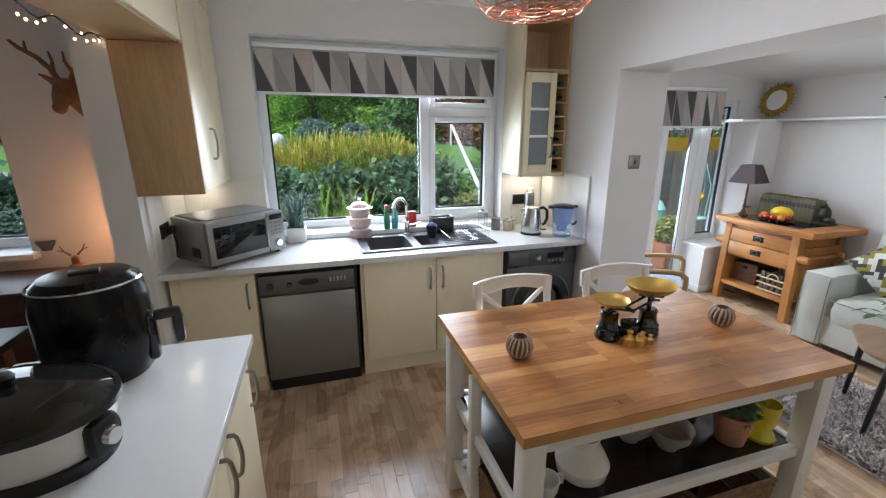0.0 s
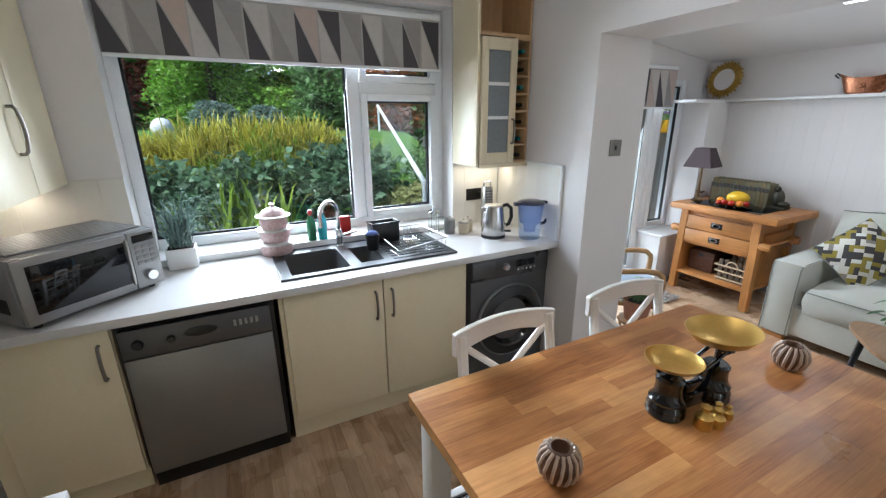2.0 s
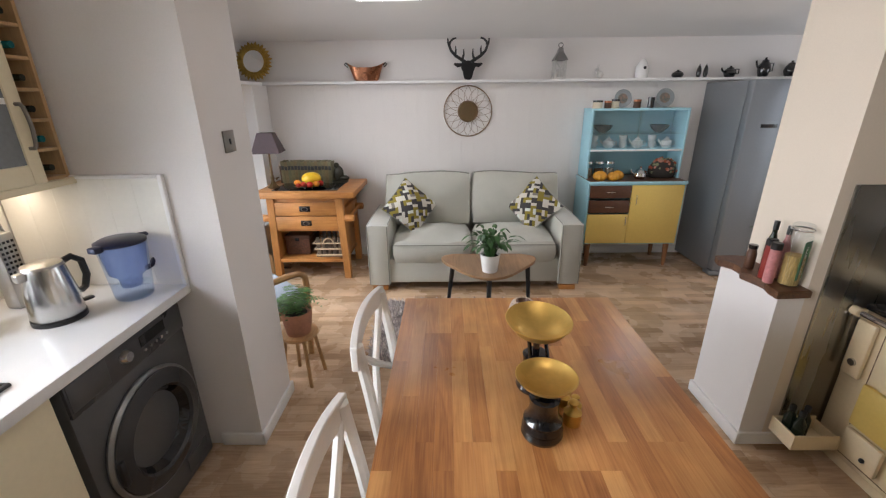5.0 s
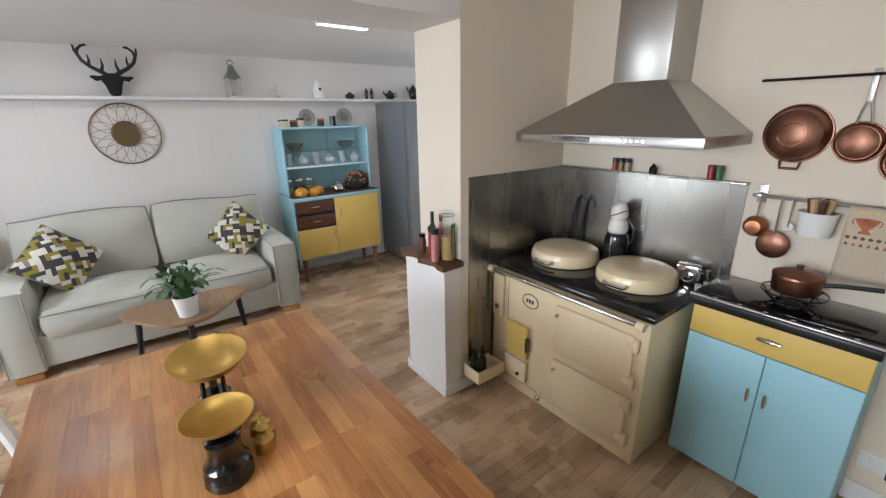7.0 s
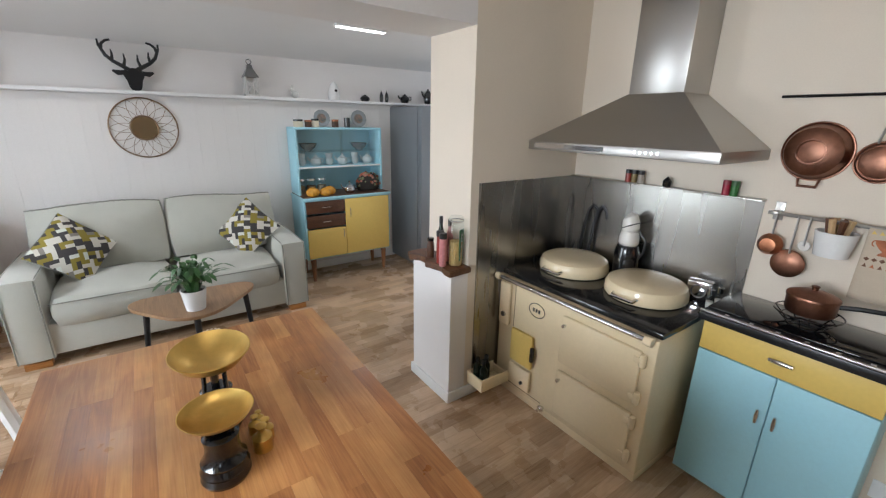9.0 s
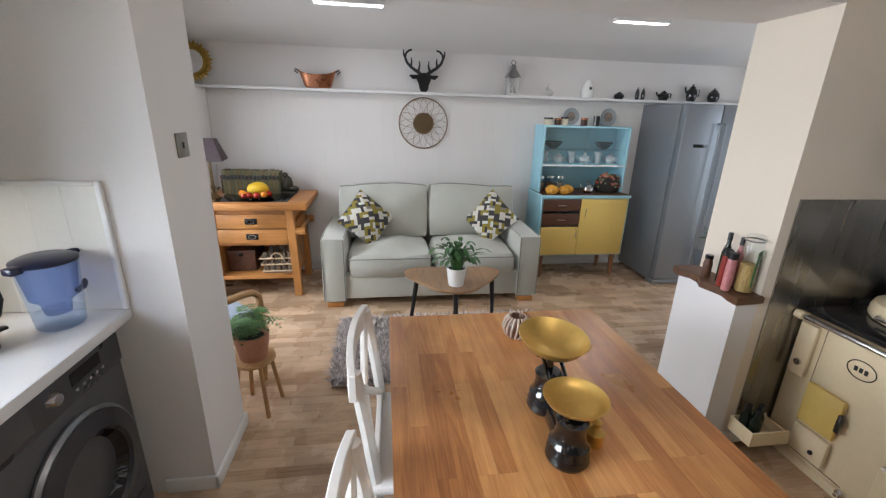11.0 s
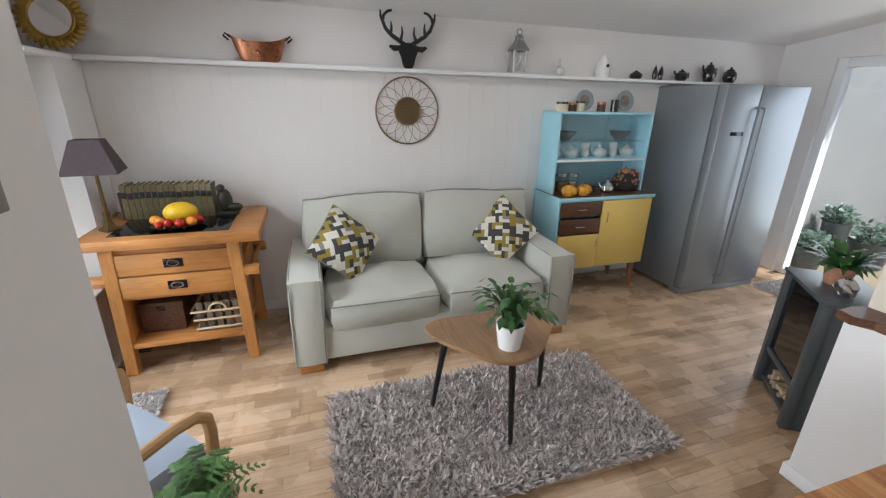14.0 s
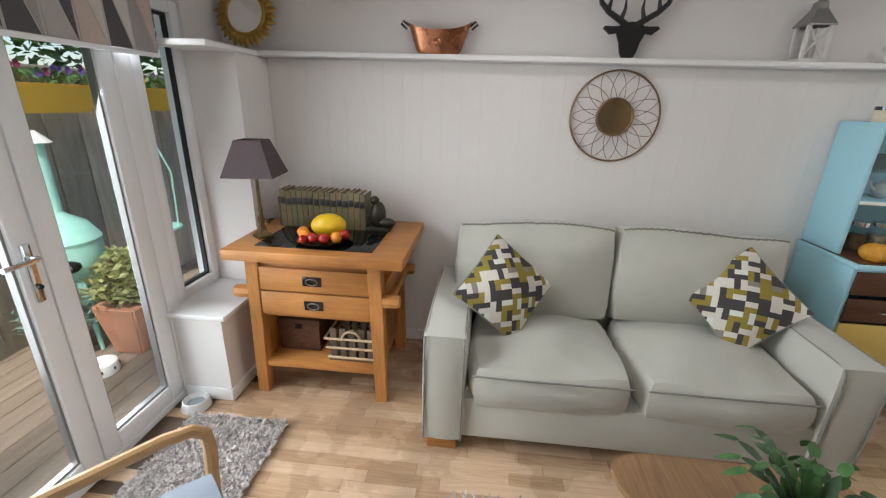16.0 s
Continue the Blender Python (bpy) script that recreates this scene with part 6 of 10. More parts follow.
def hung(x, prof, material, label, length, kind="ladle"):
    u = thing(kind, (x, SY + 0.05, 1.277), label, kind, group="utensils on the rail")
    part("shaft", tube(B(), [(0, 0, 0.012), (0, 0.004, -length)], 0.0045, 6), M_STEEL, u)
    part("head", lathe(B(), prof, (0, 0.0, -length), 24, Matrix.Rotation(radians(-90), 4, "X")), material, u)
    return u


hung(0.905, [(0, 0.04), (0.03, 0.036), (0.045, 0.015), (0.048, 0.0)], M_COPPER, "small copper ladle cup hanging from the rail", 0.13)
hung(0.83, [(0, 0.012), (0.04, 0.01), (0.06, 0.0), (0.062, -0.004)], M_OLDCOPPER, "dark copper skimmer hanging from the rail", 0.20, "spoon")
hung(0.79, [(0, 0.004), (0.02, 0.004), (0.022, 0.0)], M_CROCK, "pale spatula hanging from the rail", 0.11, "spatula")
ut = thing("utensil_pot", (0.70, SY + 0.06, 1.15), "white hanging pot full of wooden utensils", "pot")
part("pot", lathe(B(), [(0, 0), (0.055, 0), (0.068, 0.10), (0.062, 0.10), (0.05, 0.008), (0, 0.008)], seg=28), M_POTWHITE, ut)
part("hook", tube(B(), [(0, -0.05, 0.09), (0, -0.03, 0.145), (0, -0.01, 0.148)], 0.004, 6), M_STEEL, ut)
for k in range(6):
    a = k * 1.05
    part("spoon", tube(B(), [(0.015 * math.cos(a), 0.015 * math.sin(a), 0.02), (0.035 * math.cos(a), 0.035 * math.sin(a), 0.15)], 0.007, 6, r_end=0.014), M_BEECH if k % 2 else M_BROWN, ut)
M_TOWEL = mat("pale_linen", (0.58, 0.485, 0.37), 0.9, vary=0.06, scale=14, fine=300, bump=0.2)
M_URN = mat("terracotta_print", (0.50, 0.17, 0.08), 0.9, vary=0.2, scale=40)
M_MOTIF = mat("brown_print", (0.20, 0.10, 0.06), 0.9, vary=0.2, scale=40)
tw = thing("tea_towel", (0.51, SY + 0.053, 1.0), "cream linen tea towel printed with terracotta urns", "towel")
TWX, TWH = 0.105, 0.285


def towel_y(x, z):
    """The hanging cloth's slack folds."""
    return 0.006 * math.sin(26 * x + 0.6) * (1.15 - z / TWH)


bm = B()
grid = [[bm.verts.new((TWX * (2 * i / 14 - 1) * (1 + 0.03 * (1 - j / 10)), towel_y(TWX * (2 * i / 14 - 1), TWH * j / 10), TWH * j / 10)) for i in range(15)] for j in range(11)]
for j in range(10):
    for i in range(14):
        bm.faces.new((grid[j][i], grid[j][i + 1], grid[j + 1][i + 1], grid[j + 1][i]))
cl = part("cloth", bm, M_TOWEL, tw)
cl.modifiers.new("thickness", "SOLIDIFY").thickness = 0.002


def printed(pts, cx, cz, material, name):
    """A flat printed figure that lies on the cloth."""
    bm = B()
    lay = [bm.verts.new((cx + x, towel_y(cx + x, cz + z) + 0.0026, cz + z)) for x, z in pts]
    bm.faces.new(lay)
    for f in bmesh.ops.extrude_face_region(bm, geom=bm.faces[:])["geom"]:
        if isinstance(f, bmesh.types.BMVert):
            f.co.y -= 0.0012
    part(name, bm, material, tw, smooth=0)


urn = [(0.0, 0.0), (0.018, 0.0), (0.018, 0.006), (0.007, 0.016), (0.02, 0.028), (0.032, 0.046), (0.034, 0.058), (0.0, 0.062)]
urn = urn + [(-x, z) for x, z in reversed(urn[1:-1])]
for cx in (0.045, -0.055):
    printed(urn, cx, 0.185, M_URN, "urn")
    for sd_ in (-1, 1):
        printed([(sd_ * (0.033 + 0.010 * math.sin(w)), 0.045 + 0.013 * math.cos(w)) for w in [math.pi * k / 6 for k in range(7)]] + [(sd_ * (0.033 + 0.006 * math.sin(w)), 0.045 + 0.009 * math.cos(w)) for w in [math.pi * k / 6 for k in range(6, -1, -1)]], cx, 0.185, M_URN, "urn_handle")
for k in range(9):
    cx = -0.088 + k * 0.022
    printed([(-0.009, 0), (0, -0.008), (0.009, 0), (0, 0.008)], cx, 0.167, M_MOTIF, "motif")
    printed([(-0.007, -0.007), (0.007, -0.007), (0, 0.008)], cx, 0.142, M_URN if k % 2 else M_MOTIF, "motif")
    printed([(-0.007, -0.004), (0.007, -0.006), (0.003, 0.009)], cx, 0.268, M_YELLOW, "motif")
socket((0.30, -1.0, 0.25), 0, "white low wall socket with a black plug", True, M_TRIM).matrix_world = pose(0.30, SY, 0.22, 0, 0, 180)

# slab and bottles on the half wall
M_WANEY = mat("waney_edge_wood", (0.17, 0.075, 0.035), 0.45, vary=0.3, scale=6, fine=25, stretch=(2, 8, 8), bump=0.15)
rnd = random.Random(2)
pts = [(2.0, 0.055), (2.43, 0.055), (2.44, 0.12)] + [(2.44 - 0.45 * k / 8, 0.20 + 0.02 * math.sin(k * 1.9) + rnd.uniform(-0.008, 0.008)) for k in range(9)]
solo("wooden_slab_shelf", slab(B(), pts, 0.826, 0.862, 0.004), M_WANEY, (0, 0, 0), "dark waney-edge wooden slab on the low wall", "shelf")
M_PINKS = mat("pink_salt", (0.62, 0.25, 0.25), 0.4, vary=0.15, scale=80)
bottle((2.15, 0.165, 0.862), 0.021, 0.19, mat("pepper_red", (0.30, 0.035, 0.025), 0.3, coat=0.3), M_BLACK, "red spice grinder with a black cap", "bottles on the slab", 0.95)
bottle((2.098, 0.182, 0.862), 0.021, 0.19, M_PINKS, M_BLACK, "pink salt grinder with a black cap", "bottles on the slab", 0.95)
bottle((2.20, 0.125, 0.862), 0.022, 0.26, M_DKBOTTLE, M_BLACK, "dark oil bottle with a black cap", "bottles on the slab")
bottle((2.27, 0.15, 0.862), 0.022, 0.12, M_BROWN, M_IRON, "small brown lidded jar", "bottles on the slab", 0.8)
bottle((2.15, 0.10, 0.862), 0.02, 0.25, M_PINKS, M_BLACK, "rose bottle with a black cap", "bottles on the slab")
sj = thing("pasta_jar", (2.072, 0.112, 0.862), "tall glass clip-top jar of dry pasta", "jar", -60)
sj.scale = (1.02, 1.02, 1.18)
part("glass", lathe(B(), [(0, 0.002), (0.04, 0.002), (0.043, 0.01), (0.043, 0.19), (0.036, 0.21), (0.036, 0.225)], seg=28), M_CLEAR, sj)
part("pasta", lathe(B(), [(0, 0.006), (0.036, 0.006), (0.036, 0.12), (0, 0.125)], seg=20), mat("dry_pasta", (0.60, 0.40, 0.14), 0.6, vary=0.25, scale=60, stretch=(6, 6, 0.5)), sj)
pk = part("packet", boxes(((-0.03, -0.034, 0.03), (0.03, -0.03, 0.18)), bevel=0.004), mat("green_packet", (0.03, 0.16, 0.06), 0.45), sj, "green pasta packet")
part("lid", lathe(B(), [(0.039, 0.222), (0.039, 0.236), (0.03, 0.242), (0, 0.243)], seg=28), M_CLEAR, sj)
part("clip", tube(B(), [(0.041 * math.cos(2 * math.pi * k / 24), 0.041 * math.sin(2 * math.pi * k / 24), 0.22) for k in range(24)], 0.003, 6, True), M_CHROME, sj)
word = bpy.data.curves.new("packet_word", "FONT")
word.body, word.size, word.extrude = "SPAGHETTI", 0.022, 0.0006
word.align_x = word.align_y = "CENTER"
tmp = new("packet_word", word)
dg = bpy.context.evaluated_depsgraph_get()
me = bpy.data.meshes.new_from_object(tmp.evaluated_get(dg))
bpy.data.objects.remove(tmp)
me.materials.append(M_TRIM)
wd = new("lettering", me)
wd.parent = pk
wd.matrix_basis = Matrix.Translation((0, -0.0348, 0.105)) @ pose(0, 0, 0, 90, 0, 0) @ pose(0, 0, 0, 0, 0, 90)

# ---- dining side, seen past the peninsula ----
M_DARKWOOD = mat("carved_dark_wood", (0.10, 0.042, 0.02), 0.45, vary=0.25, scale=12, bump=0.2)
M_CARVED = mat("carved_orange_wood", (0.30, 0.125, 0.045), 0.5, vary=0.25, scale=12, bump=0.2)
bm = B()
tube(bm, [(-1.20, 3.475, 1.80), (-1.225, 3.42, 1.85), (-1.27, 3.36, 1.915), (-1.29, 3.33, 1.94)], 0.085, 14, r_end=0.06)
ball(bm, (-1.295, 3.315, 1.945), 0.066, 16, (0.95, 1.0, 1.0))
tube(bm, [(-1.295, 3.30, 1.945), (-1.30, 3.25, 1.885), (-1.302, 3.225, 1.845)], 0.056, 14, r_end=0.032)
ball(bm, (-1.302, 3.218, 1.838), 0.036, 12)
for s in (-1, 1):
    tube(bm, [(-1.295 + s * 0.055, 3.33, 1.985), (-1.295 + s * 0.09, 3.33, 2.01), (-1.295 + s * 0.12, 3.32, 2.03)], 0.024, 8, r_end=0.004)
    tube(bm, [(-1.295 + s * 0.03, 3.33, 1.99), (-1.295 + s * 0.06, 3.33, 2.06), (-1.295 + s * 0.11, 3.32, 2.12), (-1.295 + s * 0.18, 3.31, 2.165), (-1.295 + s * 0.21, 3.30, 2.20)], 0.019, 8, r_end=0.009)
    tube(bm, [(-1.295 + s * 0.05, 3.33, 2.04), (-1.295 + s * 0.03, 3.30, 2.10), (-1.295 + s * 0.035, 3.29, 2.15)], 0.013, 8, r_end=0.005)
    tube(bm, [(-1.295 + s * 0.15, 3.315, 2.145), (-1.295 + s * 0.14, 3.30, 2.20)], 0.011, 8, r_end=0.005)
solo("stag_trophy", bm, M_CARVED, (0.0, 0, 0), "carved brown wooden stag head mounted on the wall", "ornament")
cbx = thing("sideboard", (-1.9, 3.15, 0), "dark wooden sideboard under the dining window", "sideboard")
wpart("body", boxes(((-3.0, 2.95, 0.08), (-1.0, 3.42, 0.80)), bevel=0.006), M_DARKWOOD, cbx)
wpart("top", boxes(((-3.02, 2.93, 0.80), (-0.992, 3.44, 0.83)), bevel=0.005), M_DARKWOOD, cbx)
wpart("base", boxes(((-2.98, 2.98, 0), (-1.02, 3.40, 0.08))), M_DARKWOOD, cbx)
sg = B()
lathe(sg, [(0, 0), (0.045, 0), (0.05, 0.03), (0.035, 0.075), (0, 0.085)], seg=16)
tube(sg, [(0, 0, 0.07), (0.0, -0.02, 0.12), (0, -0.06, 0.12)], 0.024, 10, r_end=0.014)
for s in (-1, 1):
    tube(sg, [(s * 0.015, -0.01, 0.135), (s * 0.045, -0.005, 0.165), (s * 0.06, 0, 0.20)], 0.007, 6, r_end=0.003)
    tube(sg, [(s * 0.045, -0.005, 0.165), (s * 0.075, -0.005, 0.175)], 0.005, 6, r_end=0.002)
solo("stag_figurine", sg, M_CARVED, (-1.40, 3.20, 0.83), "small carved orange wooden stag on the sideboard", "ornament", 20)
mb = thing("mortar", (-1.68, 3.50, 0.94), "grey stone mortar with a pestle on the sill", "mortar")
part("bowl", lathe(B(), [(0, 0), (0.035, 0), (0.04, 0.015), (0.06, 0.05), (0.062, 0.07), (0.052, 0.07), (0.04, 0.03), (0, 0.02)], seg=24), mat("grey_stone", (0.12, 0.13, 0.13), 0.7, bump=0.2), mb)
part("pestle", tube(B(), [(0, 0, 0.03), (0.03, 0.01, 0.10)], 0.011, 8, r_end=0.016), M_DARKWOOD, mb)
tt = thing("dining_table", (-2.2, 2.1, 0), "black-topped dining table in the next room", "table")
wpart("top", boxes(((-3.0, 1.55, 0.72), (-1.35, 2.6, 0.76)), bevel=0.006), M_BLACK, tt)
for x in (-2.9, -1.45):
    for y in (1.65, 2.5):
        wpart("leg", boxes(((x - 0.035, y - 0.035, 0), (x + 0.035, y + 0.035, 0.72)), bevel=0.004), M_DARKWOOD, tt)
gp = thing("potted_herb", (-1.95, 2.85, 0.83), "bright green herb pot on the sideboard", "plant")
gp.location = (-1.95, 3.15, 0.83)
part("pot", pot_body(0.05, 0.065, 0.08), M_BLACK, gp)
bm = B()
leafy(bm, 220, 0.14, 0.07, 0.20, 0.05, 15)
part("foliage", bm, M_FERN, gp, smooth=0)
tl = thing("table_lamp", (-1.10, 3.25, 0.83), "small amber table lamp glowing behind the wall end", "lamp")
part("base", lathe(B(), [(0, 0), (0.05, 0), (0.05, 0.012), (0.012, 0.02), (0.01, 0.12), (0, 0.12)], seg=20), M_BRASS, tl)
part("shade", lathe(B(), [(0.07, 0.11), (0.045, 0.22)], seg=28), glow("amber_shade", (1, 0.5, 0.2), 2.0), tl)
lamp("amber_lamp", "POINT", pose(-1.10, 3.22, 1.10), 4.0, (1, 0.48, 0.2), radius=0.05)
# boxes on the dining side of the peninsula
solo("wooden_box", boxes(((-0.18, -0.14, 0), (0.18, 0.14, 0.16)), bevel=0.006), M_OAK, (-1.20, 1.9, 0.0), "low oak crate on the floor", "box")

# ---- sofa side ----
M_BOARDW = mat("white_wall_boards", (0.80, 0.775, 0.75), 0.6, vary=0.025, scale=2.5, fine=120, bump=0.05)
boarding("wall_boarding", -2.4, 3.43, "y", (WX - 0.008, WX + 0.002), 0.08, 1.80, 0.115, "white painted upright wall boards", M_BOARDW)
WF = WX - 0.008
sh = structure("picture_shelf", boxes(((4.655, -2.4, 1.806), (WX, 3.70, 1.832)), ((4.20, 3.425, 1.80), (4.655, 3.70, 1.828)), bevel=0.004), M_TRIM, "long white high shelf along the wall", "shelf")
structure("sill_low_living", boxes(((3.985, 3.405, 0.50), (4.45, 3.72, 0.525)), bevel=0.004), M_TRIM, "white sill beside the french doors", "sill")
ZSH = 1.832

# french doors and side light
fd = thing("french_doors", (3.3, 3.75, 0), "white plastic french doors, closed, onto the deck", "door")
fd["kind"] = "structure"
wpart("frame", boxes(((2.50, 3.71, 0.0), (2.56, 3.79, 2.02)), ((4.0, 3.71, 0.0), (4.09, 3.79, 2.02)), ((2.56, 3.71, 1.97), (4.0, 3.79, 2.02)), ((2.56, 3.71, 0.0), (4.0, 3.79, 0.04)), bevel=0.006), M_UPVC, fd)
for a, b in ((2.56, 3.50), (3.505, 4.0)):
    s = 0.085
    lf = wpart("leaf", boxes(((a, 3.715, 0.042), (a + s, 3.775, 1.968)), ((b - s, 3.715, 0.042), (b, 3.775, 1.968)), ((a + s, 3.715, 0.042), (b - s, 3.775, 0.042 + s)), ((a + s, 3.715, 1.968 - s), (b - s, 3.775, 1.968)), bevel=0.008), M_UPVC, fd)
    p = wpart("pane", boxes(((a + s, 3.742, 0.042 + s), (b - s, 3.748, 1.968 - s))), M_GLASS, lf)
    p.visible_shadow = False
    g = 0.01
    wpart("seal", boxes(((a + s, 3.73, 0.127), (a + s + g, 3.76, 1.883)), ((b - s - g, 3.73, 0.127), (b - s, 3.76, 1.883)), ((a + s + g, 3.73, 0.127), (b - s - g, 3.76, 0.137)), ((a + s + g, 3.73, 1.873), (b - s - g, 3.76, 1.883))), M_SILVERDOOR, lf)
    if a < 3:
        hp_ = wpart("handle_plate", boxes(((3.435, 3.70, 0.86), (3.465, 3.716, 1.08)), bevel=0.004), M_CHROME, lf)
        wpart("handle", tube(B(), [(3.45, 3.70, 1.03), (3.45, 3.665, 1.03), (3.44, 3.66, 1.03), (3.33, 3.66, 1.03)], 0.009, 8), M_CHROME, hp_)
        wpart("key_cylinder", lathe(B(), [(0, 0.012), (0.009, 0.012), (0.01, 0)], (3.45, 3.70, 0.92), 12, T90), M_BLACK, hp_)
framed_window("window_side_light", 4.09, 4.45, 0.525, 2.02, 3.75, [], "white fixed side light beside the french doors")
roller_blind(2.53, 4.20, 1.76, 2.12, 3.66, "grey and charcoal triangle print blind over the doors", 5)

# sofa
def crumple(bm, depth, seed):
    """Slack folds in stuffed cloth."""
    bm.normal_update()
    for v in bm.verts:
        p = v.co * 5.5 + Vector((seed * 3.1, seed * 1.7, seed))
        n = noise.noise(p) * 0.7 + (1 - 2 * abs(noise.noise(p * 1.9))) * 0.3
        v.co += v.normal * depth * n


def sofa():
    s = thing("sofa", (4.22, 1.40, 0), "two-seat sofa in grey-green cloth with loose cushions", "sofa")
    x0, x1, y0, y1 = 3.80, 4.70, 0.44, 2.36
    wpart("base", boxes(((x0 + 0.03, y0 + 0.18, 0.07), (x1, y1 - 0.18, 0.30)), bevel=0.02), M_SOFA, s)
    for a, b in ((y0, y0 + 0.2), (y1 - 0.2, y1)):
        bm = B()
        cushion(bm, (x0, a, 0.045), (x1 - 0.03, b, 0.632), 0.012, 10, 0.24)
        ar = wpart("arm", bm, M_SOFA, s)
        for y in (a + 0.012, b - 0.012):
            wpart("piping", tube(B(), [(x0 + 0.008, y, 0.06), (x0 + 0.006, y, 0.58), (x0 + 0.02, y, 0.612), (x0 + 0.1, y, 0.62), (x1 - 0.1, y, 0.62)], 0.0045, 6), M_PIPING, ar)
        wpart("foot", boxes(((x0 + 0.02, a + 0.03, 0.0), (x0 + 0.10, b - 0.03, 0.045)), bevel=0.004), M_OAK, s, "oak foot")
        wpart("foot", boxes(((x1 - 0.12, a + 0.03, 0.0), (x1 - 0.05, b - 0.03, 0.045)), bevel=0.004), M_OAK, s, "oak foot")
    bm = cushion(B(), (x1 - 0.2, y0 + 0.12, 0.07), (x1, y1 - 0.12, 0.85), 0.008, 7, 0.15)
    wpart("back_frame", bm, M_SOFA, s)
    mid = (y0 + y1) / 2
    for k, (a, b) in enumerate(((y0 + 0.2, mid), (mid, y1 - 0.2))):
        bm = cushion(B(), (x0 - 0.02, a + 0.001, 0.262), (x1 - 0.22, b - 0.001, 0.478), 0.045, 22, 0.72)
        crumple(bm, 0.016, k + 3.0)
        q = random.Random(k + 30)
        ph = [(q.uniform(4, 9), q.uniform(4, 9), q.uniform(0, 6)) for _ in range(3)]
        for v in bm.verts:
            if v.co.z > 0.4:
                v.co.z += 0.004 * sum(math.sin(f1 * v.co.x * 2 + f2 * v.co.y * 2 + f3) for f1, f2, f3 in ph)
        sc_ = wpart("seat_cushion", bm, M_SOFA, s)
        outer = 0.10
        a_, b_ = (a - outer, b) if k == 0 else (a, b + outer)
        w_ = b_ - a_
        for z in (0.445,):
            wpart("piping", tube(B(), [(x0 - 0.004, a + 0.03, z), (x0 - 0.012, (a + b) / 2, z + 0.004), (x0 - 0.004, b - 0.03, z)], 0.0045, 6), M_PIPING, sc_)
        bm = cushion(B(), (-0.095, -w_ / 2 - 0.002, 0), (0.095, w_ / 2 + 0.002, 0.52), 0.085, 22, 0.34)
        before = [v.co.copy() for v in bm.verts]
        crumple(bm, 0.014, k + 9.0)
        for v in bm.verts:
            v.co.x += 0.006 * math.sin(11 * v.co.y + 5 * k) * math.sin(9 * v.co.z + k)
            v.co.z += 0.012 * math.sin(5.5 * v.co.y + 2 * k) * (v.co.z / 0.5)
        bm_line = sorted((v.co.copy() for v, c in zip(bm.verts, before) if c.x < -0.075 and c.z > 0.48 and c.x + 0.09 < 0.012 and abs(c.z - 0.507) < 0.009), key=lambda p: p.y)
        bk = part("back_cushion", bm, M_SOFA, s, m=s.matrix_basis.inverted() @ pose(x1 - 0.27, (a_ + b_) / 2, 0.462, 0, 9, 0))
        edge = [bm_line[0] + Vector((-0.003, 0, 0.003))] + [p + Vector((-0.003, 0, 0.003)) for p in bm_line[1:]]
        part("piping", tube(B(), edge, 0.0045, 6), M_PIPING, bk)
    return s


M_PIPING = mat("grey_green_piping", (0.27, 0.27, 0.235), 0.85, bump=0.1)
sofa()


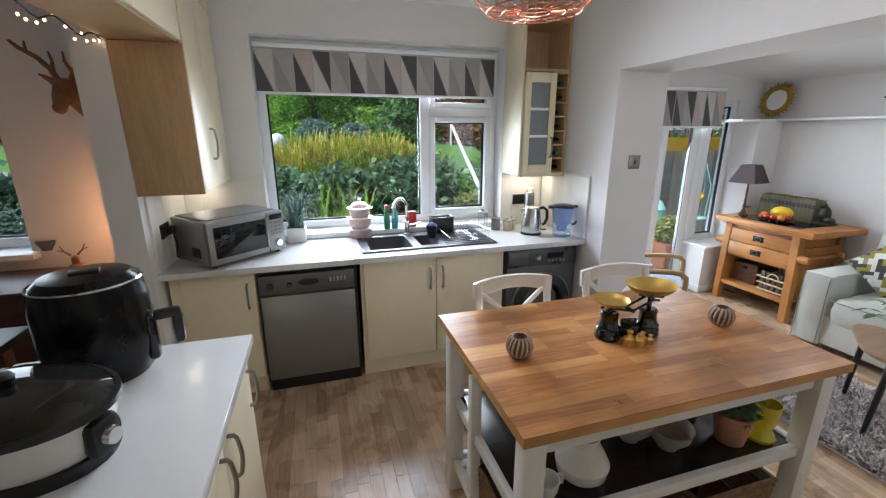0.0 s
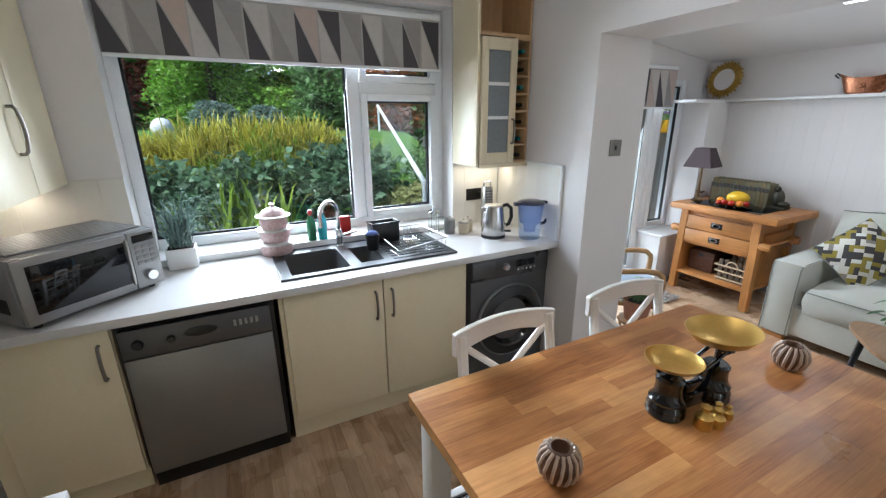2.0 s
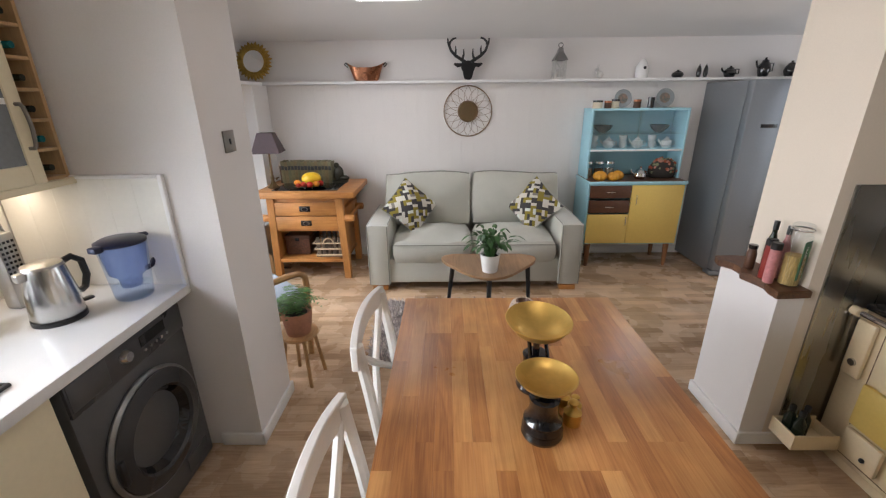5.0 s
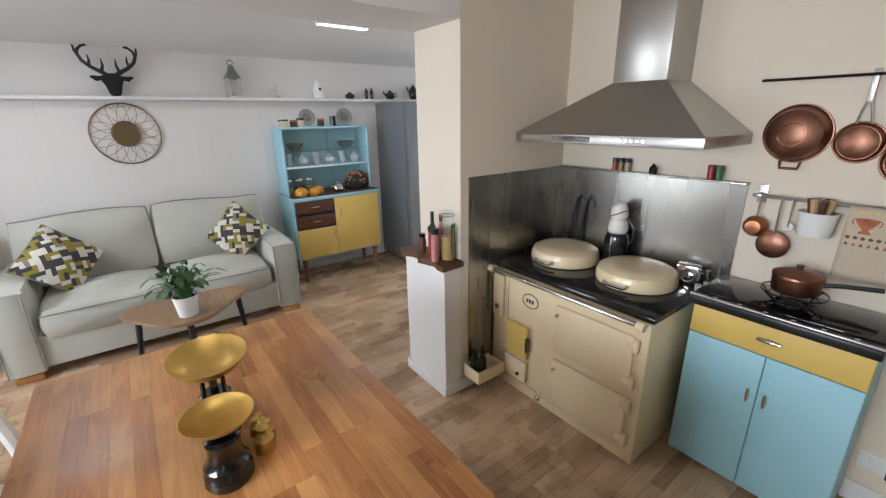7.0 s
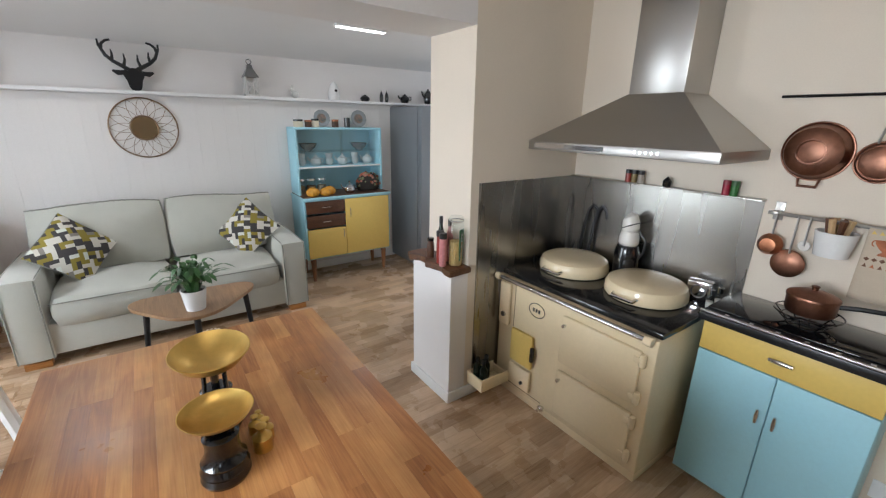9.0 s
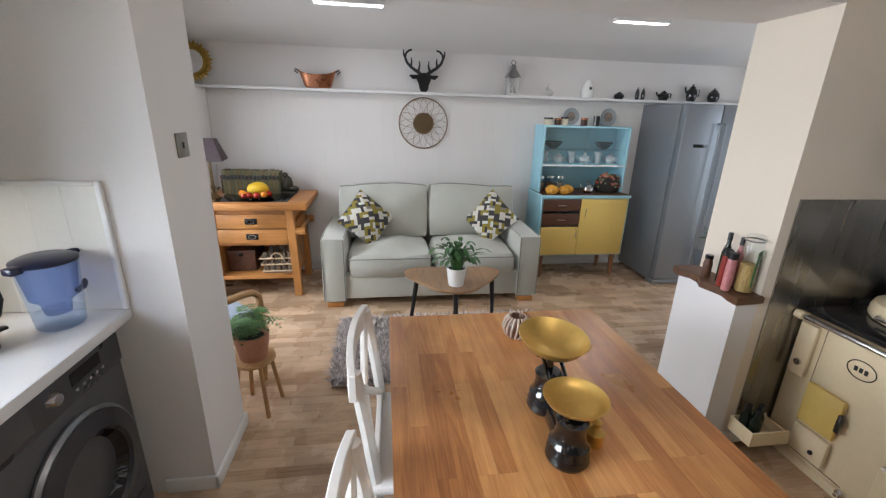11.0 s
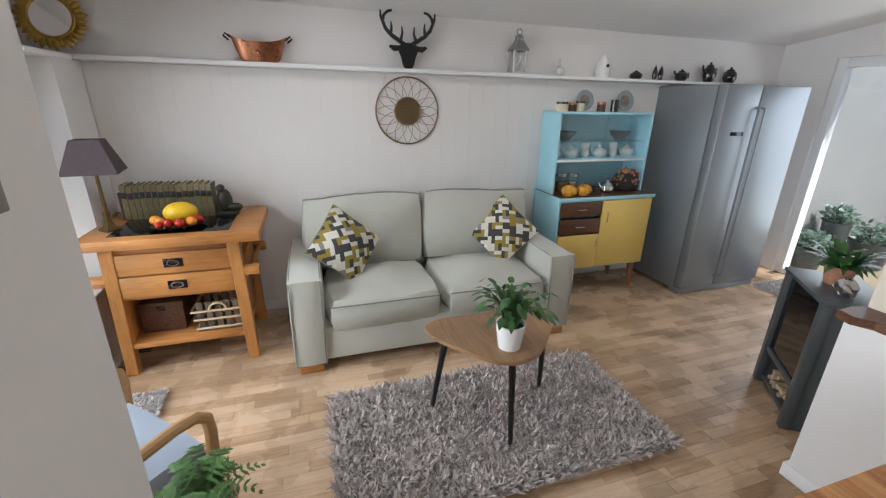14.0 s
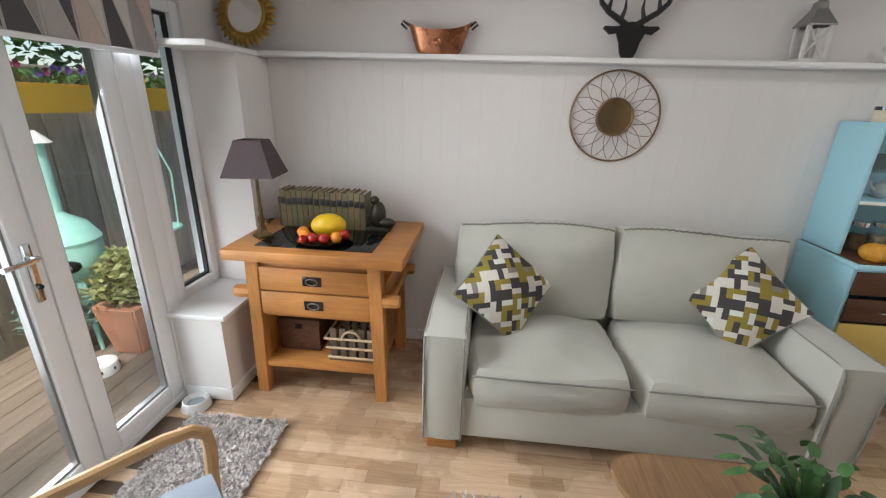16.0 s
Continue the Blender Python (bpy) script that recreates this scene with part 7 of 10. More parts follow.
def weave_material():
    """Cushion cloth: a basket of short strips in white, olive, charcoal and taupe, set across the cloth's diagonal."""
    m = bpy.data.materials.new("geometric_cushion_cloth")
    m.use_nodes = True
    nt = m.node_tree
    b = nt.nodes["Principled BSDF"]

    def calc(op, x, y=0.0):
        n = nt.nodes.new("ShaderNodeMath")
        n.operation = op
        for slot, v in ((0, x), (1, y)):
            if isinstance(v, (int, float)):
                n.inputs[slot].default_value = v
            else:
                nt.links.new(v, n.inputs[slot])
        return n.outputs[0]

    tc = nt.nodes.new("ShaderNodeTexCoord")
    mp = nt.nodes.new("ShaderNodeMapping")
    mp.inputs["Rotation"].default_value = (radians(-45), 0, 0)
    mp.inputs["Location"].default_value = (0, 5.0, 5.0)
    nt.links.new(tc.outputs["Object"], mp.inputs[0])
    sp_ = nt.nodes.new("ShaderNodeSeparateXYZ")
    nt.links.new(mp.outputs[0], sp_.inputs[0])
    cell = 0.052
    u, v = calc("DIVIDE", sp_.outputs["Y"], cell), calc("DIVIDE", sp_.outputs["Z"], cell)
    iu, iv = calc("FLOOR", u), calc("FLOOR", v)
    fu, fv = calc("SUBTRACT", u, iu), calc("SUBTRACT", v, iv)
    odd = calc("MODULO", calc("ADD", iu, iv), 2.0)
    across = calc("ADD", calc("MULTIPLY", odd, fu), calc("MULTIPLY", calc("SUBTRACT", 1.0, odd), fv))
    strip_no = calc("FLOOR", calc("MULTIPLY", across, 2.0))
    cb_ = nt.nodes.new("ShaderNodeCombineXYZ")
    for slot, val in enumerate((iu, iv, strip_no)):
        nt.links.new(val, cb_.inputs[slot])
    wn_ = nt.nodes.new("ShaderNodeTexWhiteNoise")
    wn_.noise_dimensions = "3D"
    nt.links.new(cb_.outputs[0], wn_.inputs["Vector"])
    tone = calc("FRACT", calc("ADD", calc("MULTIPLY", strip_no, 0.45), calc("MULTIPLY", wn_.outputs["Value"], 0.75)))
    rp = nt.nodes.new("ShaderNodeValToRGB")
    rp.color_ramp.interpolation = "CONSTANT"
    el = rp.color_ramp.elements
    el[0].position, el[0].color = 0.0, (0.62, 0.59, 0.52, 1)
    el[1].position, el[1].color = 0.27, (0.27, 0.215, 0.035, 1)
    for p, c in ((0.56, (0.055, 0.05, 0.05, 1)), (0.79, (0.66, 0.69, 0.62, 1)), (0.90, (0.24, 0.22, 0.19, 1))):
        e = el.new(p)
        e.color = c
    nt.links.new(tone, rp.inputs[0])
    nt.links.new(rp.outputs[0], b.inputs["Base Color"])
    b.inputs["Roughness"].default_value = 0.9
    nz = nt.nodes.new("ShaderNodeTexNoise")
    nz.inputs["Scale"].default_value = 400
    bp = nt.nodes.new("ShaderNodeBump")
    bp.inputs["Strength"].default_value, bp.inputs["Distance"].default_value = 0.25, 0.003
    nt.links.new(nz.outputs[0], bp.inputs["Height"])
    nt.links.new(bp.outputs[0], b.inputs["Normal"])
    return m


M_WEAVE = weave_material()
for (x, y, z, rz, lean) in ((4.19, 1.99, 0.705, 24, 28), (4.24, 0.815, 0.70, -20, 28)):
    sc_ = thing("scatter_cushion", (x, y, z), "olive, white and charcoal geometric scatter cushion on its point", "cushion", group="scatter cushions on the sofa")
    sc_.matrix_world = pose(x, y, z, 0, 0, rz) @ pose(0, 0, 0, 0, lean, 0) @ pose(0, 0, 0, 45, 0, 0)
    bm = cushion(B(), (-0.03, -0.20, -0.20), (0.03, 0.20, 0.20), 0.06, 12, 0.0)
    for v in bm.verts:
        e = max(abs(v.co.y), abs(v.co.z)) / 0.2
        v.co.x *= 1 - 0.85 * e ** 3
        v.co.y *= 1 - 0.06 * (1 - (v.co.z / 0.2) ** 2)
        v.co.z *= 1 - 0.06 * (1 - (v.co.y / 0.2) ** 2)
    part("cover", bm, M_WEAVE, sc_)
    part("piping", tube(B(), [(0, 0.198 * a, 0.198 * b) for a, b in ((1, 1), (0.0, 0.945), (-1, 1), (-0.945, 0), (-1, -1), (0, -0.945), (1, -1), (0.945, 0))], 0.005, 6, True), M_PIPING, sc_)

# oak sideboard
SB = thing("butchers_sideboard", (4.40, 2.97, 0), "oak butcher's block sideboard with two drawers", "sideboard")
sx0, sx1, sy0, sy1, sz = 4.09, 4.68, 2.60, 3.33, 0.875
wpart("top", boxes(((4.04, 2.49, sz - 0.058), (4.73, 3.41, sz)), bevel=0.008), M_OAK, SB)
wpart("top_inset", boxes(((4.12, 2.66, sz), (4.62, 3.27, sz + 0.004)), bevel=0.001), M_BLACKGLASS, SB, "black slate inset")
for x in (sx0 + 0.035, sx1 - 0.035):
    for y, s in ((sy0 + 0.035, -1), (sy1 - 0.035, 1)):
        bm = B()
        lo = [bm.verts.new((x + a, y + b + s * 0.012, 0)) for a, b in ((-0.032, -0.032), (0.032, -0.032), (0.032, 0.032), (-0.032, 0.032))]
        hi = [bm.verts.new((x + a, y + b - s * 0.012, sz - 0.056)) for a, b in ((-0.035, -0.035), (0.035, -0.035), (0.035, 0.035), (-0.035, 0.035))]
        bm.faces.new(lo)
        bm.faces.new(hi)
        for k in range(4):
            bm.faces.new((lo[k], lo[(k + 1) % 4], hi[(k + 1) % 4], hi[k]))
        bmesh.ops.bevel(bm, geom=bm.edges[:], offset=0.004, segments=1, affect="EDGES")
        wpart("leg", bm, M_OAKV, SB)
wpart("carcass", boxes(((sx0 + 0.03, sy0 + 0.05, 0.485), (sx1 - 0.02, sy1 - 0.05, sz - 0.057)), bevel=0.002), M_OAK, SB)
for z0, z1 in ((0.645, 0.772), (0.508, 0.635)):
    d = wpart("drawer", boxes(((sx0 + 0.006, sy0 + 0.075, z0), (sx0 + 0.03, sy1 - 0.075, z1)), bevel=0.004), M_OAK, SB)
    zc, yc = (z0 + z1) / 2, (sy0 + sy1) / 2 + 0.005
    hp_ = wpart("handle_plate", boxes(((sx0 + 0.001, yc - 0.05, zc - 0.026), (sx0 + 0.007, yc + 0.05, zc + 0.026)), bevel=0.002), M_IRON, d, "dark iron handle plate")
    wpart("ring", tube(B(), [(sx0 - 0.004, yc + 0.03 * math.cos(2 * math.pi * k / 20), zc + 0.017 * math.sin(2 * math.pi * k / 20)) for k in range(20)], 0.0035, 6, True), M_PEWTER, hp_)
wpart("shelf", boxes(((sx0 + 0.015, sy0 + 0.03, 0.17), (sx1 - 0.02, sy1 - 0.03, 0.205)), bevel=0.004), M_OAK, SB)
wpart("back_panel", boxes(((sx1 - 0.03, sy0 + 0.05, 0.205), (sx1 - 0.015, sy1 - 0.05, 0.485))), M_OAKV, SB)
for y, s in ((sy0 + 0.02, -1), (sy1 - 0.02, 1)):
    wpart("side_panel", boxes(((sx0 + 0.06, y - s * 0.035, 0.18), (sx1 - 0.06, y - s * 0.02, sz - 0.06)), bevel=0.002), M_OAKV, SB)
    wpart("rail", boxes(((sx0 + 0.07, y - 0.02, 0.54), (sx1 - 0.07, y + 0.02, 0.70)), bevel=0.003), M_OAK, SB)
    for x in (sx0 + 0.035, sx1 - 0.1):
        wpart("dowel", lathe(B(), [(0, 0), (0.034, 0), (0.036, 0.012), (0.036, 0.085), (0.030, 0.098), (0, 0.098)], (x, y, 0.615), 8, Matrix.Rotation(radians(-90 * s), 4, "X")), M_OAK, SB)
    wpart("towel_bar", tube(B(), [(sx0 + 0.035, y + s * 0.05, 0.615), (sx1 - 0.1, y + s * 0.05, 0.615)], 0.016, 10), M_OAK, SB)
# its basket and box
bx = thing("storage_box", (4.36, 3.13, 0.205), "brown leather-look weave box on the lower shelf", "box")
part("body", boxes(((-0.13, -0.12, 0), (0.2, 0.12, 0.19)), bevel=0.006), mat("brown_weave", (0.16, 0.065, 0.035), 0.6, vary=0.3, scale=50, bump=0.5), bx)
part("lid", boxes(((-0.135, -0.125, 0.16), (0.205, 0.125, 0.20)), bevel=0.006), M_BROWN, bx)
part("clasp", boxes(((-0.142, -0.02, 0.145), (-0.13, 0.02, 0.175)), bevel=0.002), M_IRON, bx)
wb = thing("wire_basket", (4.26, 2.80, 0.205), "pale wooden-slat basket with rope rails", "basket")
M_PALEWOOD = mat("pale_rope", (0.62, 0.48, 0.31), 0.7, vary=0.12, scale=20)
M_SLATB = mat("weathered_slat", (0.17, 0.12, 0.08), 0.7, vary=0.2, scale=14, bump=0.2)
for k in range(5):
    y = -0.105 + k * 0.0525
    for x in (-0.09, 0.13):
        part("slat", boxes(((x - 0.006, y - 0.018, 0.0), (x + 0.006, y + 0.018, 0.20)), bevel=0.002), M_SLATB, wb)
for z, g in ((0.02, 0.0), (0.085, 0.006), (0.145, 0.012)):
    part("rail", tube(B(), [(-0.10 - g, -0.135 - g, z), (0.14 + g, -0.135 - g, z), (0.14 + g, 0.135 + g, z), (-0.10 - g, 0.135 + g, z)], 0.008, 8, True), M_PALEWOOD, wb)
part("handle", tube(B(), [(-0.11, 0.05 * math.cos(w), 0.145 + 0.05 * math.sin(w)) for w in [math.pi * k / 8 for k in range(9)]], 0.007, 8), M_PALEWOOD, wb)
part("floor", boxes(((-0.1, -0.13, 0), (0.13, 0.13, 0.008))), M_SLATB, wb)
# lamp
M_SHADE = mat("plum_lampshade", (0.085, 0.06, 0.065), 0.85, vary=0.08, scale=60, bump=0.1)
M_LAMPMETAL = mat("dark_antique_brass", (0.20, 0.13, 0.06), 0.4, 0.8, vary=0.15)
tl = thing("table_lamp", (4.27, 3.30, sz), "brass table lamp with a dark square shade", "lamp", 8)
part("base", lathe(B(), [(0, 0), (0.055, 0), (0.055, 0.012), (0.03, 0.03), (0.022, 0.05), (0.014, 0.07), (0.02, 0.10), (0.011, 0.12), (0.009, 0.33), (0, 0.33)], seg=4), M_LAMPMETAL, tl)
part("stem", lathe(B(), [(0.012, 0.10), (0.009, 0.14), (0.013, 0.15), (0.008, 0.17), (0.008, 0.34), (0, 0.34)], seg=16), M_LAMPMETAL, tl)
bm = B()
lo = [bm.verts.new((0.125 * a, 0.125 * b, 0.335)) for a, b in ((-1, -1), (1, -1), (1, 1), (-1, 1))]
hi = [bm.verts.new((0.065 * a, 0.065 * b, 0.51)) for a, b in ((-1, -1), (1, -1), (1, 1), (-1, 1))]
for k in range(4):
    bm.faces.new((lo[k], lo[(k + 1) % 4], hi[(k + 1) % 4], hi[k]))
sh_ = part("shade", bm, M_SHADE, tl, "dark plum pyramid shade", smooth=0)
md = sh_.modifiers.new("thickness", "SOLIDIFY")
md.thickness = 0.003
part("finial_bird", tube(B(), [(-0.03, -0.04, 0.09), (-0.01, -0.05, 0.10), (0.02, -0.055, 0.095)], 0.012, 8, r_end=0.004), M_LAMPMETAL, tl)
# books and bookends
rnd = random.Random(6)
M_BOOK = [mat("old_book_%s" % n, c, 0.65, vary=0.2, scale=20, bump=0.1) for n, c in (("olive", (0.20, 0.165, 0.075)), ("brown", (0.21, 0.15, 0.065)), ("moss", (0.165, 0.15, 0.075)))]
M_PAGES = mat("book_pages", (0.45, 0.38, 0.27), 0.9)
y = 3.29
for k in range(15):
    w, h = rnd.uniform(0.031, 0.036), rnd.uniform(0.205, 0.22)
    bk = thing("book", (4.54, y - w / 2, sz + 0.004), "old olive-brown cloth-bound book standing upright", "book", group="old books on the sideboard")
    part("cover", boxes(((-0.07, -w / 2 + 0.001, 0), (-0.062, w / 2 - 0.001, h)), ((-0.062, -w / 2 + 0.001, 0), (0.07, -w / 2 + 0.004, h)), ((-0.062, w / 2 - 0.004, 0), (0.07, w / 2 - 0.001, h)), bevel=0.001), M_BOOK[k % 3], bk)
    part("page_block", boxes(((-0.062, -w / 2 + 0.004, 0.004), (0.066, w / 2 - 0.004, h - 0.006))), M_PAGES, bk)
    part("band", boxes(((-0.0715, -w / 2 + 0.003, h * 0.62), (-0.0695, w / 2 - 0.003, h * 0.80)), bevel=0.0005), M_BLACK, bk)
    y -= w
be = thing("bookend", (4.52, y - 0.04, sz), "dark carved animal bookend leaning on the books", "bookend")
bm = B()
box(bm, (-0.05, -0.10, 0), (0.06, 0.04, 0.025), 0.006)
ball(bm, (0.0, -0.02, 0.09), 0.06, 14, (0.8, 0.8, 1.35))
ball(bm, (-0.02, -0.075, 0.05), 0.035, 12, (0.8, 1.5, 0.8))
ball(bm, (-0.01, -0.005, 0.175), 0.03, 12, (1, 0.9, 0.9))
part("figure", bm, mat("dark_bronze", (0.05, 0.045, 0.03), 0.5, 0.4, bump=0.2), be)
solo("bookend", boxes(((-0.06, -0.006, 0), (0.06, 0.006, 0.17)), bevel=0.003), M_BROWN, (4.54, 3.302, sz + 0.004), "dark wooden end panel against the books", "bookend")
# fruit
fbw = thing("fruit_dish", (4.235, 2.945, sz + 0.004), "dark square dish on small feet", "dish")
part("dish", lathe(B(), [(0, 0.012), (0.085, 0.014), (0.15, 0.03), (0.152, 0.033), (0.085, 0.021), (0, 0.018)], seg=28), M_BLACKGLASS, fbw)
for k in range(4):
    part("foot", ball(B(), (0.05 * math.cos(k * 1.571 + 0.8), 0.05 * math.sin(k * 1.571 + 0.8), 0.007), 0.008, 8), M_PINK, fbw)
ZF = sz + 0.004 + 0.02
M_LEMON = mat("yellow_melon_skin", (0.80, 0.50, 0.01), 0.4, vary=0.1, scale=18, bump=0.1)
M_ORANGE = mat("orange_skin", (0.75, 0.25, 0.01), 0.45, vary=0.1, scale=40, bump=0.2)
M_TOMATO = mat("red_fruit_skin", (0.50, 0.025, 0.012), 0.25, vary=0.15, scale=12)
solo("melon", ball(B(), (0, 0, 0.062), 0.073, 24, (0.9, 1.25, 0.85)), M_LEMON, (4.27, 2.93, ZF), "bright yellow melon in the dish", "fruit", 10)
for k, (dx, dy, r, m_, n, c) in enumerate(((-0.055, 0.06, 0.026, M_ORANGE, "orange", "small orange in the fruit dish"), (-0.075, 0.02, 0.024, M_TOMATO, "red_apple", "small red apple in the fruit dish"), (-0.08, -0.03, 0.025, M_TOMATO, "red_apple", "small red apple in the fruit dish"), (-0.06, -0.075, 0.026, M_ORANGE, "orange", "small orange in the fruit dish"), (-0.01, -0.095, 0.023, M_TOMATO, "red_apple", "small red apple in the fruit dish"), (-0.01, 0.09, 0.026, M_ORANGE, "orange", "small orange in the fruit dish"), (-0.09, 0.055, 0.02, M_TOMATO, "red_apple", "small red apple in the fruit dish"))):
    solo(n, ball(B(), (0, 0, r * 1.09), r * 1.15, 16, (1, 1, 0.93)), m_, (4.235 + dx * 1.2, 2.945 + dy * 1.2, ZF + 0.004), c, "fruit", group="fruit in the dish")

# dresser
M_LEGW = wood("teak_leg", (0.33, 0.15, 0.06), (0.24, 0.095, 0.035), (0.15, 0.055, 0.02), "z", 0.4)
DR = thing("dresser", (4.55, -0.21, 0), "vintage blue and yellow kitchen dresser with glazed hutch", "dresser")
dx0, dx1, dy0, dy1 = 4.345, 4.765, -0.685, 0.262
wpart("body", boxes(((dx0 + 0.015, dy0, 0.25), (dx1, dy0 + 0.02, 0.865)), ((dx0 + 0.015, dy1 - 0.02, 0.25), (dx1, dy1, 0.865)), ((dx0 + 0.015, dy0 + 0.02, 0.25), (dx1, dy1 - 0.02, 0.27)), ((dx1 - 0.02, dy0 + 0.02, 0.27), (dx1, dy1 - 0.02, 0.865)), ((dx0 + 0.015, dy0 + 0.02, 0.845), (dx1 - 0.02, dy1 - 0.02, 0.865)), bevel=0.002), M_BLUE, DR)
wpart("counter", boxes(((dx0 - 0.006, dy0 - 0.006, 0.866), (dx1, dy1 + 0.006, 0.892)), bevel=0.003), M_BLUE, DR)
wpart("counter_top", boxes(((dx0 + 0.004, dy0 + 0.006, 0.892), (dx1 - 0.01, dy1 - 0.006, 0.896))), M_BROWN, DR, "brown laminate counter")
ym = -0.16
d = wpart("door", boxes(((dx0 - 0.002, dy0 + 0.018, 0.262), (dx0 + 0.015, ym - 0.002, 0.855)), bevel=0.003), M_YELLOW, DR, "yellow door")
wpart("pull", tube(B(), [(dx0 - 0.004, ym - 0.05, 0.66), (dx0 - 0.02, ym - 0.05, 0.67), (dx0 - 0.02, ym - 0.05, 0.75), (dx0 - 0.004, ym - 0.05, 0.76)], 0.004, 6), M_CHROME, d)
d = wpart("door", boxes(((dx0 - 0.002, ym + 0.002, 0.262), (dx0 + 0.015, dy1 - 0.018, 0.565)), bevel=0.003), M_YELLOW, DR, "yellow door")
wpart("pull", tube(B(), [(dx0 - 0.004, ym + 0.03, 0.45), (dx0 - 0.02, ym + 0.03, 0.46), (dx0 - 0.02, ym + 0.03, 0.53), (dx0 - 0.004, ym + 0.03, 0.54)], 0.004, 6), M_CHROME, d)
for z0, z1 in ((0.58, 0.705), (0.73, 0.852)):
    d = wpart("drawer", boxes(((dx0 - 0.002, ym + 0.004, z0), (dx0 + 0.015, dy1 - 0.018, z1)), bevel=0.003), M_BROWN, DR, "brown drawer front")
    wpart("pull", tube(B(), [(dx0 - 0.004, 0.0, (z0 + z1) / 2), (dx0 - 0.018, 0.005, (z0 + z1) / 2), (dx0 - 0.018, 0.085, (z0 + z1) / 2), (dx0 - 0.004, 0.09, (z0 + z1) / 2)], 0.004, 6), M_CHROME, d)
for x in (dx0 + 0.06, dx1 - 0.06):
    for y in (dy0 + 0.07, dy1 - 0.07):
        wpart("leg", tube(B(), [(x - 0.012, y, 0.0), (x, y, 0.25)], 0.017, 10, r_end=0.031), M_LEGW, DR, "tapered brown leg")
hx0 = 4.50
for nm, lo_, hi_ in (("hutch_side", (hx0, dy0 + 0.01, 0.896), (dx1, dy0 + 0.03, 1.54)), ("hutch_side", (hx0, dy1 - 0.03, 0.896), (dx1, dy1 - 0.01, 1.54)), ("hutch_top", (hx0, dy0 + 0.01, 1.54), (dx1, dy1 - 0.01, 1.56)), ("hutch_back", (dx1 - 0.012, dy0 + 0.03, 0.896), (dx1, dy1 - 0.03, 1.54)), ("hutch_shelf", (hx0 + 0.004, dy0 + 0.03, 1.16), (dx1 - 0.012, dy1 - 0.03, 1.18))):
    wpart(nm, boxes((lo_, hi_), bevel=0.002), M_BLUE, DR)
for y0_, y1_, x_ in ((dy0 + 0.03, -0.20, hx0 + 0.006), (-0.23, dy1 - 0.03, hx0 + 0.014)):
    p = wpart("glass_door", boxes(((x_, y0_, 1.18), (x_ + 0.004, y1_, 1.54))), M_CLEAR, DR, "sliding glass door")
    p.visible_shadow = False
wpart("track", boxes(((hx0 - 0.002, dy0 + 0.03, 1.162), (hx0 + 0.006, dy1 - 0.03, 1.178)), bevel=0.001), M_TRIM, DR)


def onshelf(name, y, z, prof, material, label, cat, group, x=4.64, seg=20, extra=None):
    t = thing(name, (x, y, z), label, cat, group=group)
    part("body", lathe(B(), prof, seg=seg), material, t)
    if extra:
        extra(t)
    return t


M_GREYCH = mat("grey_stoneware", (0.30, 0.33, 0.34), 0.35, vary=0.1, scale=20)
M_WHITECH = mat("white_china", (0.66, 0.68, 0.68), 0.25, vary=0.05, scale=20)
cup = [(0, 0), (0.022, 0), (0.036, 0.03), (0.04, 0.06), (0.037, 0.06), (0.03, 0.02), (0, 0.008)]
for k in range(6):
    y = 0.16 - k * 0.145
    if k % 2 == 0:
        onshelf("stacked_cup", y, 1.18, cup, M_WHITECH, "white china cup stacked in the hutch", "cup", "china in the hutch")
        onshelf("stacked_cup", y + 0.004, 1.24, cup, M_WHITECH, "white china cup stacked in the hutch", "cup", "china in the hutch")
    else:
        tpot = onshelf("teapot", y, 1.18, [(0, 0), (0.035, 0), (0.055, 0.03), (0.05, 0.065), (0.025, 0.08), (0.028, 0.085), (0.008, 0.098), (0.01, 0.11), (0, 0.114)], M_WHITECH, "small white china teapot in the hutch", "teapot", "china in the hutch")
        part("spout", tube(B(), [(0, 0.045, 0.035), (0, 0.075, 0.06), (0, 0.085, 0.085)], 0.010, 8, r_end=0.006), M_WHITECH, tpot)
        part("handle", tube(B(), [(0, -0.045, 0.065), (0, -0.08, 0.06), (0, -0.078, 0.03), (0, -0.05, 0.025)], 0.005, 6), M_WHITECH, tpot)
for y in (0.08, -0.48):
    onshelf("bowl", y, 1.33, [(0, 0), (0.03, 0), (0.07, 0.03), (0.095, 0.07), (0.09, 0.07), (0.06, 0.03), (0, 0.01)], mat("smoke_glass_%d" % (y > 0), (0.09, 0.12, 0.12), 0.15, coat=0.4), "smoky glass bowl on the rack", "bowl", "bowls in the hutch", 4.66)
wpart("upper_rack", boxes(((hx0 + 0.03, dy0 + 0.03, 1.32), (dx1 - 0.012, dy1 - 0.03, 1.33))), M_CLEAR, DR)
# counter things
M_SQUASH = mat("orange_squash_skin", (0.72, 0.34, 0.03), 0.5, vary=0.12, scale=16, bump=0.15)


